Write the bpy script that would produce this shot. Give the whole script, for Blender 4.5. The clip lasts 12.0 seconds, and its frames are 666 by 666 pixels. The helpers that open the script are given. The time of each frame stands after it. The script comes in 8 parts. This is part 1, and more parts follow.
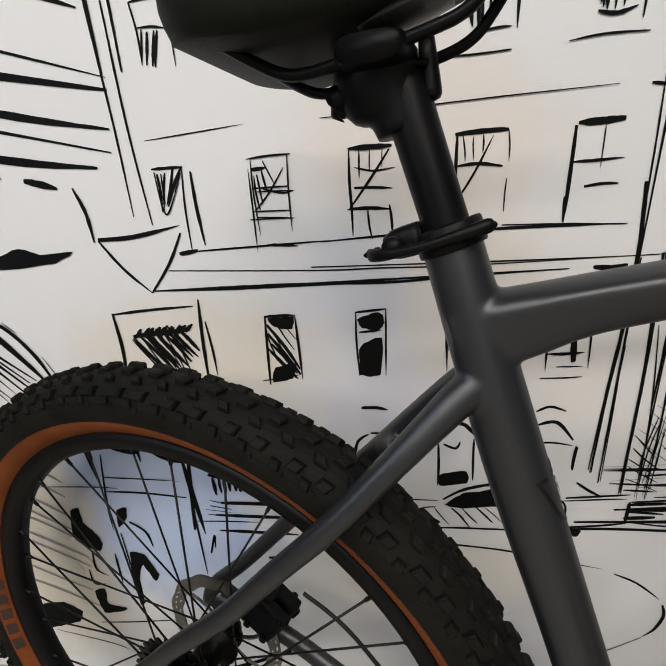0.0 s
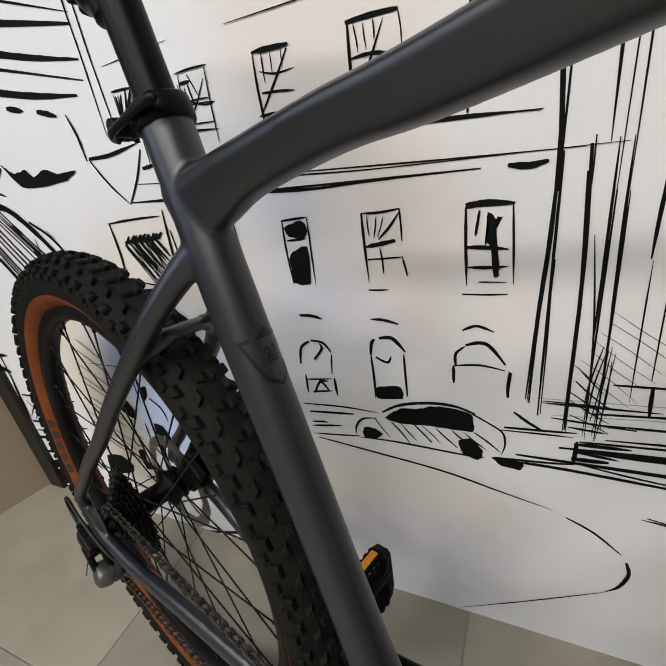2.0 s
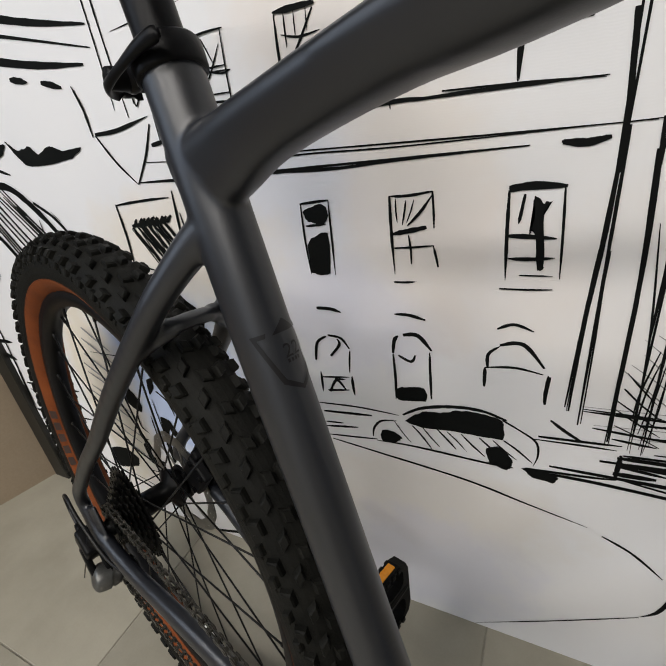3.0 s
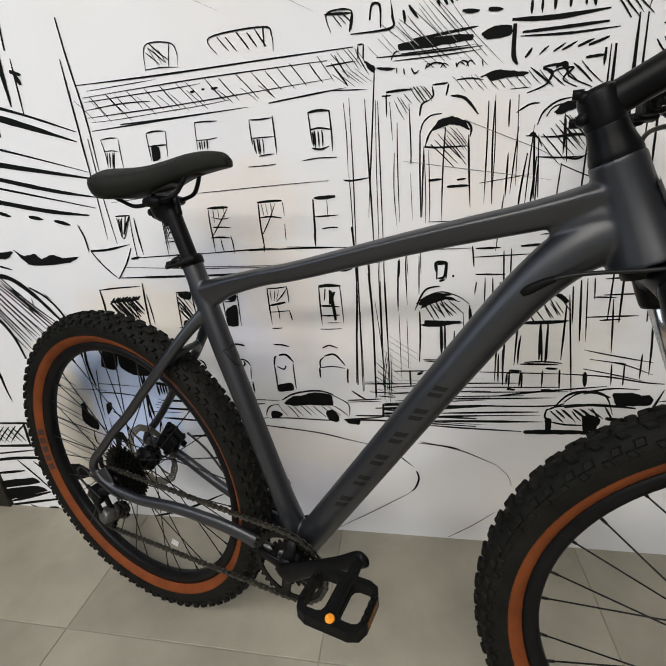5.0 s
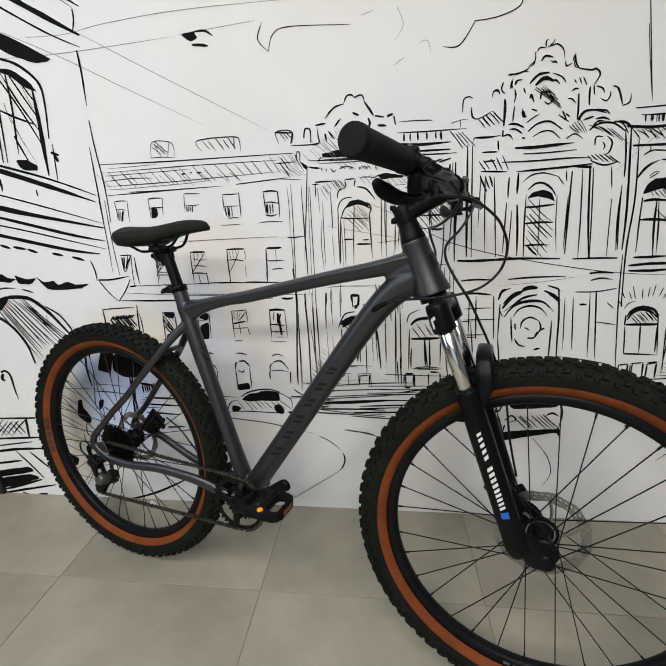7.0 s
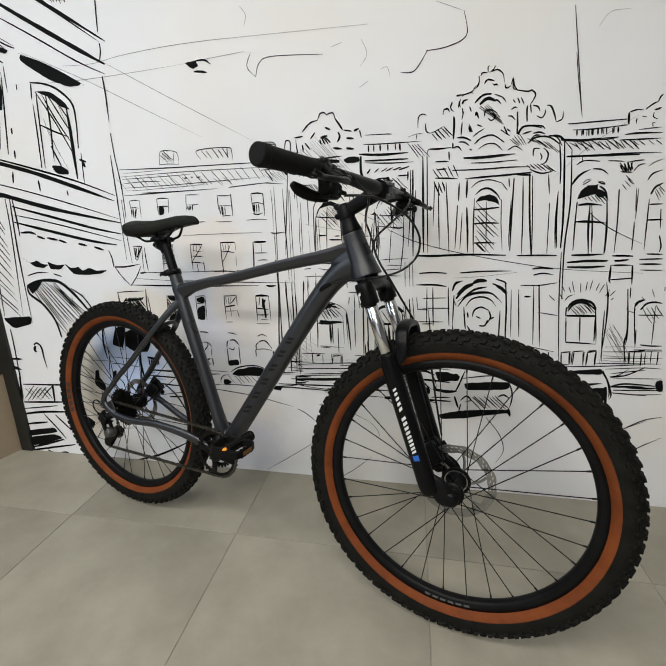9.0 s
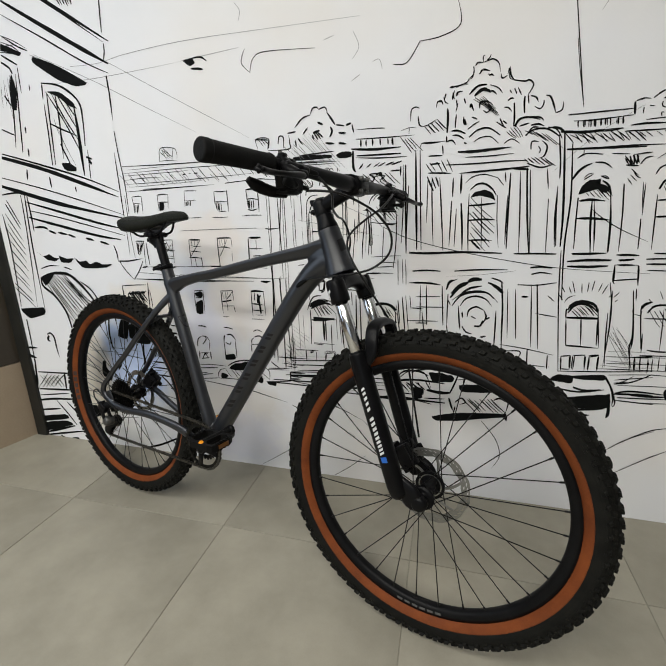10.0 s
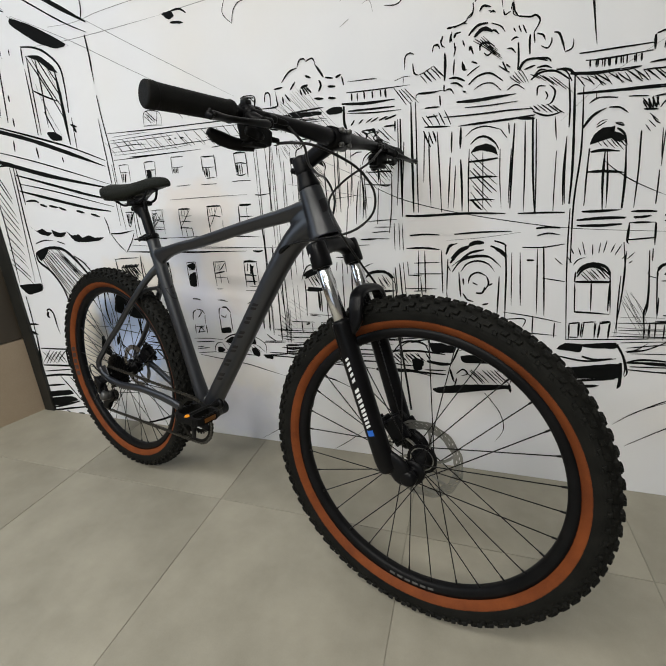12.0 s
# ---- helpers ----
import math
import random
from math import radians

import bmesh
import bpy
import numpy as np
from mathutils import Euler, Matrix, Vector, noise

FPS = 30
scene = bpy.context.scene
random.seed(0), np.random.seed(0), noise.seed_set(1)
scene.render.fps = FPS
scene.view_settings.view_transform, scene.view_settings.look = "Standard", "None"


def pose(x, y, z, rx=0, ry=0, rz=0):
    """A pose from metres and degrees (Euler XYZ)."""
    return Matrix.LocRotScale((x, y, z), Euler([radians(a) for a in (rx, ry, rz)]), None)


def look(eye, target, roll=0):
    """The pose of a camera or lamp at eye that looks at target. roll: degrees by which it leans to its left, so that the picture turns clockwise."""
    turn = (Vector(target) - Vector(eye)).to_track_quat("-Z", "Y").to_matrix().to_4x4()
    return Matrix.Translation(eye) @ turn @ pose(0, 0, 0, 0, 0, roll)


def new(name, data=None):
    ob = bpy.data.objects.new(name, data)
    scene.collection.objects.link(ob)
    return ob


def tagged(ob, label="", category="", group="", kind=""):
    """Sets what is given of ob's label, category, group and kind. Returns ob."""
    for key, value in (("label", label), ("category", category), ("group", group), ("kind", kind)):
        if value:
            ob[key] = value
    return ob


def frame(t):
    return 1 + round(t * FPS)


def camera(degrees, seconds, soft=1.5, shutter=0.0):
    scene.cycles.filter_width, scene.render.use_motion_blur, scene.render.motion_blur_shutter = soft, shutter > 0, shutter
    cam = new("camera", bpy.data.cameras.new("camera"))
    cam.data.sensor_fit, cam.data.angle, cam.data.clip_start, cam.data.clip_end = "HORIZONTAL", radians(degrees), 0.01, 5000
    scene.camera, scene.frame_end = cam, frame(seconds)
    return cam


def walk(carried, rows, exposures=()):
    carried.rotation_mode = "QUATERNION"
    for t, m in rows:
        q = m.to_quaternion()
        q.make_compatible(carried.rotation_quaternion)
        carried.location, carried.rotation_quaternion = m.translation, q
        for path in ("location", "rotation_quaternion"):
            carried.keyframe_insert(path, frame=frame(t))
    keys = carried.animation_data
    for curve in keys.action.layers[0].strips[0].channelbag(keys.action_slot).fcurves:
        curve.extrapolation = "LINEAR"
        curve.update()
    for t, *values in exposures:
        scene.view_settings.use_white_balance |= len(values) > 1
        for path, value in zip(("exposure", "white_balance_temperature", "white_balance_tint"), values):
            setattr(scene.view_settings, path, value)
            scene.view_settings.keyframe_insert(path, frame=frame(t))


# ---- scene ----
cam = camera(76.4, 12.0, soft=1.3)
PATH = [
    (0, (0.285, -0.496, 0.871), (0.076, 1.365, 0.169), -4.3),
    (0.5, (0.364, -0.52, 0.969), (0.054, 1.319, 0.247), -6.1),
    (1, (0.471, -0.525, 0.972), (0.068, 1.31, 0.286), -7.4),
    (1.5, (0.564, -0.53, 0.923), (0.026, 1.245, 0.175), -10.1),
    (1.7, (0.552, -0.534, 0.885), (-0.022, 1.184, 0.038), -10.5),
    (2, (0.551, -0.482, 0.81), (-0.259, 1.127, -0.058), -8.6),
    (2.5, (0.522, -0.448, 0.792), (-0.342, 1.118, -0.104), -7.8),
    (2.7, (0.519, -0.445, 0.792), (-0.348, 1.117, -0.107), -7.9),
    (4.3, (0.604, -0.662, 0.851), (0.056, 1.096, 0.07), -6.2),
    (4.5, (0.631, -0.733, 0.887), (0.135, 1.033, 0.09), -5.8),
    (5, (0.686, -0.888, 0.965), (0.331, 0.935, 0.223), -4.5),
    (5.5, (0.745, -0.999, 0.962), (0.412, 0.844, 0.259), -5.6),
    (6, (0.804, -1.116, 0.986), (0.488, 0.744, 0.321), -4.3),
    (6.5, (0.827, -1.177, 1.006), (0.572, 0.718, 0.418), -3.6),
    (7, (0.827, -1.227, 1.025), (0.603, 0.67, 0.433), -2.0),
    (7.5, (0.854, -1.269, 1.012), (0.703, 0.638, 0.43), -3.9),
    (7.7, (0.874, -1.296, 1.015), (0.722, 0.613, 0.439), -3.3),
    (9.3, (1.07, -1.406, 1.003), (0.662, 0.471, 0.445), -1.3),
    (9.5, (1.101, -1.393, 1.008), (0.658, 0.475, 0.45), -1.4),
    (10, (1.158, -1.362, 1.0), (0.656, 0.487, 0.426), -1.2),
    (10.5, (1.192, -1.331, 0.993), (0.643, 0.501, 0.409), -2.7),
    (11, (1.204, -1.307, 0.987), (0.619, 0.508, 0.386), -3.2),
    (11.5, (1.219, -1.303, 0.965), (0.653, 0.495, 0.297), -3.4),
    (12, (1.215, -1.297, 0.966), (0.639, 0.493, 0.285), -2.9),
]
walk(cam, [(t, look(eye, target, roll)) for t, eye, target, roll in PATH],
     [(0, -0.13, 6600, 10.5), (2.0, 0.02, 6450, 10.5), (2.7, 0.02, 6450, 10.5), (4.3, 0.0, 6450, 10.5), (5.2, 0.0, 6400, 9.5), (6, 0.0, 6350, 8), (12, -0.03, 6350, 7.5)])


# ---- light: a shop interior, ceiling panels and added cool fill from front and side ----
world = bpy.data.worlds.new("shop_world")
scene.world = world
world.use_nodes = True
world.node_tree.nodes["Background"].inputs[0].default_value = (0.75, 0.85, 1.0, 1)
world.node_tree.nodes["Background"].inputs[1].default_value = 0.15


def area_lamp(name, eye, target, sx, sy, watts, colour):
    lamp = bpy.data.lights.new(name, "AREA")
    lamp.shape, lamp.size, lamp.size_y, lamp.energy, lamp.color = "RECTANGLE", sx, sy, watts, colour
    ob = new(name, lamp)
    ob.matrix_world = look(eye, target)
    return ob


PANELS = [(-0.45, -2.0, 31), (0.95, -2.0, 32), (-0.90, -3.7, 58), (0.95, -3.7, 63)]
for px, py, watts in PANELS:
    area_lamp("ceiling_panel_light", (px, py, 2.84), (px, py, 0), 1.2, 0.6, watts, (1.0, 0.955, 0.895))
# added frontal fill that lifts the lower wall; no such source is known
area_lamp("front_fill_light", (0.2, -5.6, 1.5), (0.2, 0, 1.1), 3.4, 2.2, 14, (0.82, 0.90, 1.0))
# added cool fill from the west; its opening is assumed and out of view
area_lamp("side_fill_light", (-1.02, -1.16, 1.50), (0.6, -0.25, 0.6), 0.80, 1.4, 8, (0.70, 0.82, 1.0))

# ---- materials ----
def nodes_of(name):
    m = bpy.data.materials.new(name)
    m.use_nodes = True
    nt = m.node_tree
    return m, nt, nt.nodes["Principled BSDF"]


def add_noise(nt, scale, detail=4.0, rough=0.6, coords="Object"):
    tc = nt.nodes.new("ShaderNodeTexCoord")
    n = nt.nodes.new("ShaderNodeTexNoise")
    n.inputs["Scale"].default_value, n.inputs["Detail"].default_value, n.inputs["Roughness"].default_value = scale, detail, rough
    nt.links.new(tc.outputs[coords], n.inputs["Vector"])
    return n


def ramp(nt, socket, a, b, ca, cb):
    r = nt.nodes.new("ShaderNodeValToRGB")
    r.color_ramp.elements[0].position, r.color_ramp.elements[1].position = a, b
    r.color_ramp.elements[0].color, r.color_ramp.elements[1].color = (*ca, 1), (*cb, 1)
    nt.links.new(socket, r.inputs[0])
    return r


def surface(name, dark, light, rough, metal=0.0, scale=30.0, fine=400.0, bump=0.05, spread=0.08, coat=0.0, gloss=0.5):
    """Two-scale colour variation, roughness variation and fine relief."""
    m, nt, b = nodes_of(name)
    big, small = add_noise(nt, scale), add_noise(nt, fine, 2.0)
    mixed = nt.nodes.new("ShaderNodeMath")
    mixed.operation = "MULTIPLY_ADD"
    mixed.inputs[1].default_value = 0.35
    nt.links.new(small.outputs["Fac"], mixed.inputs[0])
    nt.links.new(big.outputs["Fac"], mixed.inputs[2])
    c = ramp(nt, mixed.outputs[0], 0.45, 0.95, dark, light)
    nt.links.new(c.outputs[0], b.inputs["Base Color"])
    rr = nt.nodes.new("ShaderNodeMapRange")
    rr.inputs["To Min"].default_value, rr.inputs["To Max"].default_value = rough - spread, rough + spread
    nt.links.new(big.outputs["Fac"], rr.inputs["Value"])
    nt.links.new(rr.outputs[0], b.inputs["Roughness"])
    b.inputs["Metallic"].default_value = metal
    b.inputs["Coat Weight"].default_value = coat
    b.inputs["Specular IOR Level"].default_value = gloss
    if bump:
        bp = nt.nodes.new("ShaderNodeBump")
        bp.inputs["Strength"].default_value, bp.inputs["Distance"].default_value = bump, 0.002
        nt.links.new(small.outputs["Fac"], bp.inputs["Height"])
        nt.links.new(bp.outputs[0], b.inputs["Normal"])
    return m


M_FRAME = surface("matte_slate_paint", (0.0068, 0.0080, 0.0112), (0.0096, 0.0112, 0.0155), 0.38, 0.0, 8, 900, 0.02, 0.04, gloss=0.75)
M_BLACK = surface("satin_black_alloy", (0.0025, 0.0025, 0.003), (0.006, 0.006, 0.0065), 0.38, 0.0, 25, 500, 0.04, gloss=0.11)
M_FORK = surface("black_fork_paint", (0.0025, 0.0025, 0.003), (0.005, 0.005, 0.0055), 0.32, 0.0, 15, 700, 0.02, gloss=0.13)
M_PLASTIC = surface("black_plastic", (0.003, 0.003, 0.003), (0.007, 0.007, 0.007), 0.5, 0.0, 40, 600, 0.1, gloss=0.09)
M_RUBBER = surface("black_tyre_rubber", (0.0040, 0.0041, 0.0034), (0.0110, 0.0108, 0.0090), 0.66, 0.0, 30, 500, 0.2, gloss=0.12)
M_GRIP = surface("black_grip_rubber", (0.005, 0.005, 0.005), (0.010, 0.010, 0.0095), 0.7, 0.0, 40, 900, 0.3, gloss=0.13)
M_TAN = surface("tan_sidewall", (0.120, 0.030, 0.008), (0.205, 0.054, 0.013), 0.72, 0.0, 18, 500, 0.15, gloss=0.18)
M_TANMARK = surface("sidewall_marking", (0.022, 0.010, 0.007), (0.040, 0.018, 0.012), 0.6, 0.0, 30, 500, 0.1)
M_RIM = surface("black_rim", (0.003, 0.003, 0.0033), (0.007, 0.007, 0.0075), 0.42, 0.0, 20, 500, 0.02, gloss=0.11)
M_SPOKE = surface("black_spoke", (0.006, 0.006, 0.006), (0.012, 0.012, 0.012), 0.4, 0.2, 40, 300, 0.0, gloss=0.2)
M_STEEL = surface("brushed_steel", (0.24, 0.24, 0.23), (0.38, 0.38, 0.365), 0.36, 1.0, 40, 700, 0.05)
M_CHROME = surface("chromed_tube", (0.62, 0.62, 0.63), (0.70, 0.70, 0.71), 0.17, 1.0, 10, 400, 0.0, 0.03)
M_CHAIN = surface("oiled_chain_steel", (0.05, 0.047, 0.042), (0.15, 0.143, 0.125), 0.38, 0.9, 60, 700, 0.1)
M_DARKSTEEL = surface("dark_cassette_steel", (0.006, 0.006, 0.0058), (0.020, 0.0195, 0.018), 0.42, 0.85, 60, 700, 0.05)
M_GREYMETAL = surface("grey_derailleur_alloy", (0.06, 0.06, 0.058), (0.12, 0.12, 0.115), 0.38, 0.6, 40, 600, 0.05)
M_SADDLE = surface("black_saddle_vinyl", (0.0074, 0.0082, 0.0062), (0.0130, 0.0142, 0.0108), 0.55, 0.0, 14, 1500, 0.35, gloss=0.15)
M_CABLE = surface("black_cable_housing", (0.004, 0.004, 0.004), (0.009, 0.009, 0.009), 0.4, 0.0, 40, 400, 0.0, gloss=0.3)
M_DECAL = surface("gloss_black_decal", (0.003, 0.003, 0.0035), (0.0045, 0.0045, 0.005), 0.40, 0.0, 10, 300, 0.0, gloss=0.42)
M_WHITE = surface("white_decal", (0.62, 0.62, 0.62), (0.72, 0.72, 0.72), 0.45, 0.0, 40, 400, 0.0)
M_BLUE = surface("blue_decal", (0.010, 0.09, 0.42), (0.016, 0.12, 0.5), 0.4, 0.0, 40, 400, 0.0)
M_GREYMARK = surface("grey_decal", (0.06, 0.06, 0.056), (0.10, 0.10, 0.095), 0.45, 0.0, 60, 400, 0.0)
M_AMBER = surface("amber_reflector", (0.75, 0.25, 0.01), (0.95, 0.38, 0.02), 0.25, 0.0, 200, 900, 0.3)
# same amber with shade put into its colour, for the right pedal
M_SHADEAMBER = surface("shaded_amber_reflector", (0.10, 0.035, 0.004), (0.20, 0.075, 0.008), 0.35, 0.0, 200, 900, 0.3)
M_INK = surface("black_mural_print", (0.0025, 0.003, 0.003), (0.0065, 0.0075, 0.007), 0.7, 0.0, 12, 300, 0.0, gloss=0.1)
M_GREYINK = surface("grey_mural_print", (0.20, 0.20, 0.20), (0.34, 0.34, 0.34), 0.6, 0.0, 12, 300, 0.0)
M_STRIP = surface("dark_bronze_trim", (0.010, 0.010, 0.008), (0.022, 0.021, 0.017), 0.5, 0.2, 10, 400, 0.05)
M_PANEL_LOW = surface("tan_wall_panel", (0.30, 0.235, 0.165), (0.40, 0.32, 0.23), 0.45, 0.0, 1.5, 200, 0.03)
M_PANEL_HIGH = surface("dark_brown_wall_panel", (0.035, 0.028, 0.020), (0.06, 0.048, 0.034), 0.4, 0.0, 1.5, 200, 0.03)
M_CEIL = surface("white_ceiling_paint", (0.72, 0.72, 0.71), (0.80, 0.80, 0.79), 0.8, 0.0, 2, 200, 0.1)
M_SHOP = surface("grey_wall_paint", (0.14, 0.138, 0.135), (0.19, 0.187, 0.182), 0.7, 0.0, 2, 200, 0.1)
M_JOINT = surface("grey_grout", (0.235, 0.218, 0.176), (0.300, 0.280, 0.230), 0.85, 0.0, 20, 300, 0.2)


def wall_print_material():
    """White printed wallpaper with faint watercolour washes, a painted bike shadow and fine horizontal ribs."""
    m, nt, b = nodes_of("printed_wallpaper")
    n1, n2 = add_noise(nt, 1.7, 3.0, 0.5), add_noise(nt, 2.3, 3.0, 0.5)
    n2.inputs["Distortion"].default_value = 0.6
    warm = ramp(nt, n1.outputs["Fac"], 0.50, 0.74, (0.795, 0.797, 0.812), (0.785, 0.76, 0.73))
    cool = ramp(nt, n2.outputs["Fac"], 0.52, 0.78, (1, 1, 1), (0.95, 0.96, 0.98))
    mul = nt.nodes.new("ShaderNodeMix")
    mul.data_type, mul.blend_type = "RGBA", "MULTIPLY"
    mul.inputs["Factor"].default_value = 1.0
    nt.links.new(warm.outputs[0], mul.inputs["A"])
    nt.links.new(cool.outputs[0], mul.inputs["B"])
    last = mul.outputs["Result"]
    tc = nt.nodes.new("ShaderNodeTexCoord")
    edge = add_noise(nt, 14.0, 3.0, 0.6)
    # washes of colour in the print: centre, radii, tint
    # the low brown one at (0.38, 0.26) is the bike's soft shadow, painted in
    for cx, cz, rx, rz, depth, tint in ((-0.07, 0.40, 0.18, 0.20, 0.9, (0.47, 0.58, 0.83)), (-0.27, 0.33, 0.09, 0.26, 0.75, (0.74, 0.66, 0.52)),
                                 (0.34, 0.90, 0.14, 0.09, 0.5, (0.80, 0.71, 0.63)), (0.38, 0.26, 0.20, 0.09, 0.5, (0.72, 0.67, 0.60)), (0.26, 0.68, 0.10, 0.14, 0.5, (0.70, 0.72, 0.82)),
                                 (0.40, 0.70, 0.09, 0.15, 0.5, (0.78, 0.70, 0.62)), (0.31, 0.56, 0.11, 0.08, 0.5, (0.69, 0.70, 0.82)), (0.47, 0.62, 0.10, 0.09, 0.4, (0.76, 0.69, 0.64)), (0.40, 0.13, 0.16, 0.12, 0.45, (0.66, 0.67, 0.80)),
                                 (0.04, 0.66, 0.17, 0.08, 0.55, (0.80, 0.72, 0.60)), (0.62, 0.60, 0.14, 0.12, 0.35, (0.76, 0.71, 0.66)), (0.98, 0.58, 0.14, 0.10, 0.45, (0.77, 0.73, 0.62)), (0.81, 0.95, 0.10, 0.12, 0.4, (0.80, 0.73, 0.64)), (1.14, 0.84, 0.12, 0.14, 0.4, (0.80, 0.73, 0.66))):
        mp = nt.nodes.new("ShaderNodeMapping")
        mp.vector_type = "POINT"
        mp.inputs["Location"].default_value = (-cx / rx, 0, -cz / rz)
        mp.inputs["Scale"].default_value = (1 / rx, 0, 1 / rz)
        nt.links.new(tc.outputs["Object"], mp.inputs["Vector"])
        ln = nt.nodes.new("ShaderNodeVectorMath")
        ln.operation = "LENGTH"
        nt.links.new(mp.outputs[0], ln.inputs[0])
        jit = nt.nodes.new("ShaderNodeMath")
        jit.operation = "MULTIPLY_ADD"
        jit.inputs[1].default_value = 1.1
        nt.links.new(edge.outputs["Fac"], jit.inputs[0])
        nt.links.new(ln.outputs["Value"], jit.inputs[2])
        k = nt.nodes.new("ShaderNodeMapRange")
        k.inputs["From Min"].default_value, k.inputs["From Max"].default_value = 1.25, 1.75
        k.inputs["To Min"].default_value, k.inputs["To Max"].default_value = depth, 0.0
        nt.links.new(jit.outputs[0], k.inputs["Value"])
        mx = nt.nodes.new("ShaderNodeMix")
        mx.data_type, mx.blend_type = "RGBA", "MIX"
        nt.links.new(k.outputs[0], mx.inputs["Factor"])
        nt.links.new(last, mx.inputs["A"])
        mx.inputs["B"].default_value = (*tint, 1)
        last = mx.outputs["Result"]
    nt.links.new(last, b.inputs["Base Color"])
    b.inputs["Roughness"].default_value = 0.62
    wv = nt.nodes.new("ShaderNodeTexWave")
    wv.wave_type, wv.bands_direction = "BANDS", "Z"
    wv.inputs["Scale"].default_value, wv.inputs["Distortion"].default_value, wv.inputs["Detail"].default_value = 130, 5.0, 4
    nt.links.new(tc.outputs["Object"], wv.inputs["Vector"])
    bp = nt.nodes.new("ShaderNodeBump")
    bp.inputs["Strength"].default_value, bp.inputs["Distance"].default_value = 0.05, 0.001
    nt.links.new(wv.outputs["Fac"], bp.inputs["Height"])
    nt.links.new(bp.outputs[0], b.inputs["Normal"])
    return m


def floor_tile_material():
    """Greige cement-look porcelain: clouds, fine speckle, each tile a little different."""
    m, nt, b = nodes_of("greige_porcelain_tile")
    n1, n2, n3 = add_noise(nt, 2.6, 5.0, 0.55), add_noise(nt, 9.0, 5.0, 0.6), add_noise(nt, 260.0, 2.0, 0.6)
    info = nt.nodes.new("ShaderNodeObjectInfo")
    s1 = nt.nodes.new("ShaderNodeMath")
    s1.operation = "MULTIPLY_ADD"
    s1.inputs[1].default_value = 0.45
    nt.links.new(n2.outputs["Fac"], s1.inputs[0])
    nt.links.new(n1.outputs["Fac"], s1.inputs[2])
    s2 = nt.nodes.new("ShaderNodeMath")
    s2.operation = "MULTIPLY_ADD"
    s2.inputs[1].default_value = 0.10
    nt.links.new(n3.outputs["Fac"], s2.inputs[0])
    nt.links.new(s1.outputs[0], s2.inputs[2])
    s3 = nt.nodes.new("ShaderNodeMath")
    s3.operation = "MULTIPLY_ADD"
    s3.inputs[1].default_value = 0.08
    nt.links.new(info.outputs["Random"], s3.inputs[0])
    nt.links.new(s2.outputs[0], s3.inputs[2])
    c = ramp(nt, s3.outputs[0], 0.58, 1.05, (0.236, 0.219, 0.172), (0.360, 0.335, 0.268))
    nt.links.new(c.outputs[0], b.inputs["Base Color"])
    rr = nt.nodes.new("ShaderNodeMapRange")
    rr.inputs["To Min"].default_value, rr.inputs["To Max"].default_value = 0.38, 0.62
    nt.links.new(n2.outputs["Fac"], rr.inputs["Value"])
    nt.links.new(rr.outputs[0], b.inputs["Roughness"])
    bp = nt.nodes.new("ShaderNodeBump")
    bp.inputs["Strength"].default_value, bp.inputs["Distance"].default_value = 0.06, 0.001
    nt.links.new(n3.outputs["Fac"], bp.inputs["Height"])
    nt.links.new(bp.outputs[0], b.inputs["Normal"])
    return m


M_WALL, M_TILE = wall_print_material(), floor_tile_material()

# ---- mesh helpers ----
def mesh_object(name, bm, mat, smooth=False):
    me = bpy.data.meshes.new(name)
    bmesh.ops.recalc_face_normals(bm, faces=bm.faces[:])
    bm.to_mesh(me)
    bm.free()
    me.materials.append(mat)
    if smooth:
        me.shade_smooth()
    return new(name, me)


def part(name, bm, mat, parent, label="", smooth=True):
    ob = mesh_object(name, bm, mat, smooth)
    ob.parent = parent
    return tagged(ob, label)


def add_box(bm, lo, hi, bevel=0.0, m=None):
    r = bmesh.ops.create_cube(bm, size=1.0)["verts"]
    lo, hi = Vector(lo), Vector(hi)
    for v in r:
        v.co = Vector([(lo[i] + hi[i]) / 2 + v.co[i] * (hi[i] - lo[i]) for i in range(3)])
    if bevel:
        edges = list({e for v in r for e in v.link_edges})
        r = bmesh.ops.bevel(bm, geom=edges, offset=bevel, segments=2, affect="EDGES", profile=0.5)["verts"]
    if m is not None:
        bmesh.ops.transform(bm, matrix=m, verts=list(set(r)))
    return bm


def box_mesh(lo, hi, bevel=0.0):
    return add_box(bmesh.new(), lo, hi, bevel)


def catmull(pts, n):
    """n points a span through control tuples of any size."""
    out, p = [], [Vector(q) for q in pts]
    for i in range(len(p) - 1):
        a, b, c, d = p[max(i - 1, 0)], p[i], p[i + 1], p[min(i + 2, len(p) - 1)]
        for k in range(n):
            t = k / n
            out.append(0.5 * ((2 * b) + (c - a) * t + (2 * a - 5 * b + 4 * c - d) * t * t + (3 * b - a - 3 * c + d) * t ** 3))
    out.append(p[-1].copy())
    return out


# ---- the room ----
X0, X1, BACK, TOP = -0.60, 3.60, -5.8, 2.90
wall_north = tagged(mesh_object("wall_north", box_mesh((X0, 0, 0), (X1, 0.12, TOP)), M_WALL),
                    "white wall papered with a black ink street drawing", "wall", kind="structure")
tagged(mesh_object("trim", box_mesh((X0 - 0.058, -0.012, 0), (X0 - 0.001, 0.12, TOP), 0.003), M_STRIP),
       "dark bronze vertical trim at the edge of the mural", "trim", kind="structure")
side = mesh_object("wall_west", box_mesh((X0 - 0.20, BACK, 0), (X0 - 0.062, 0.12, 0.36)), M_PANEL_LOW)
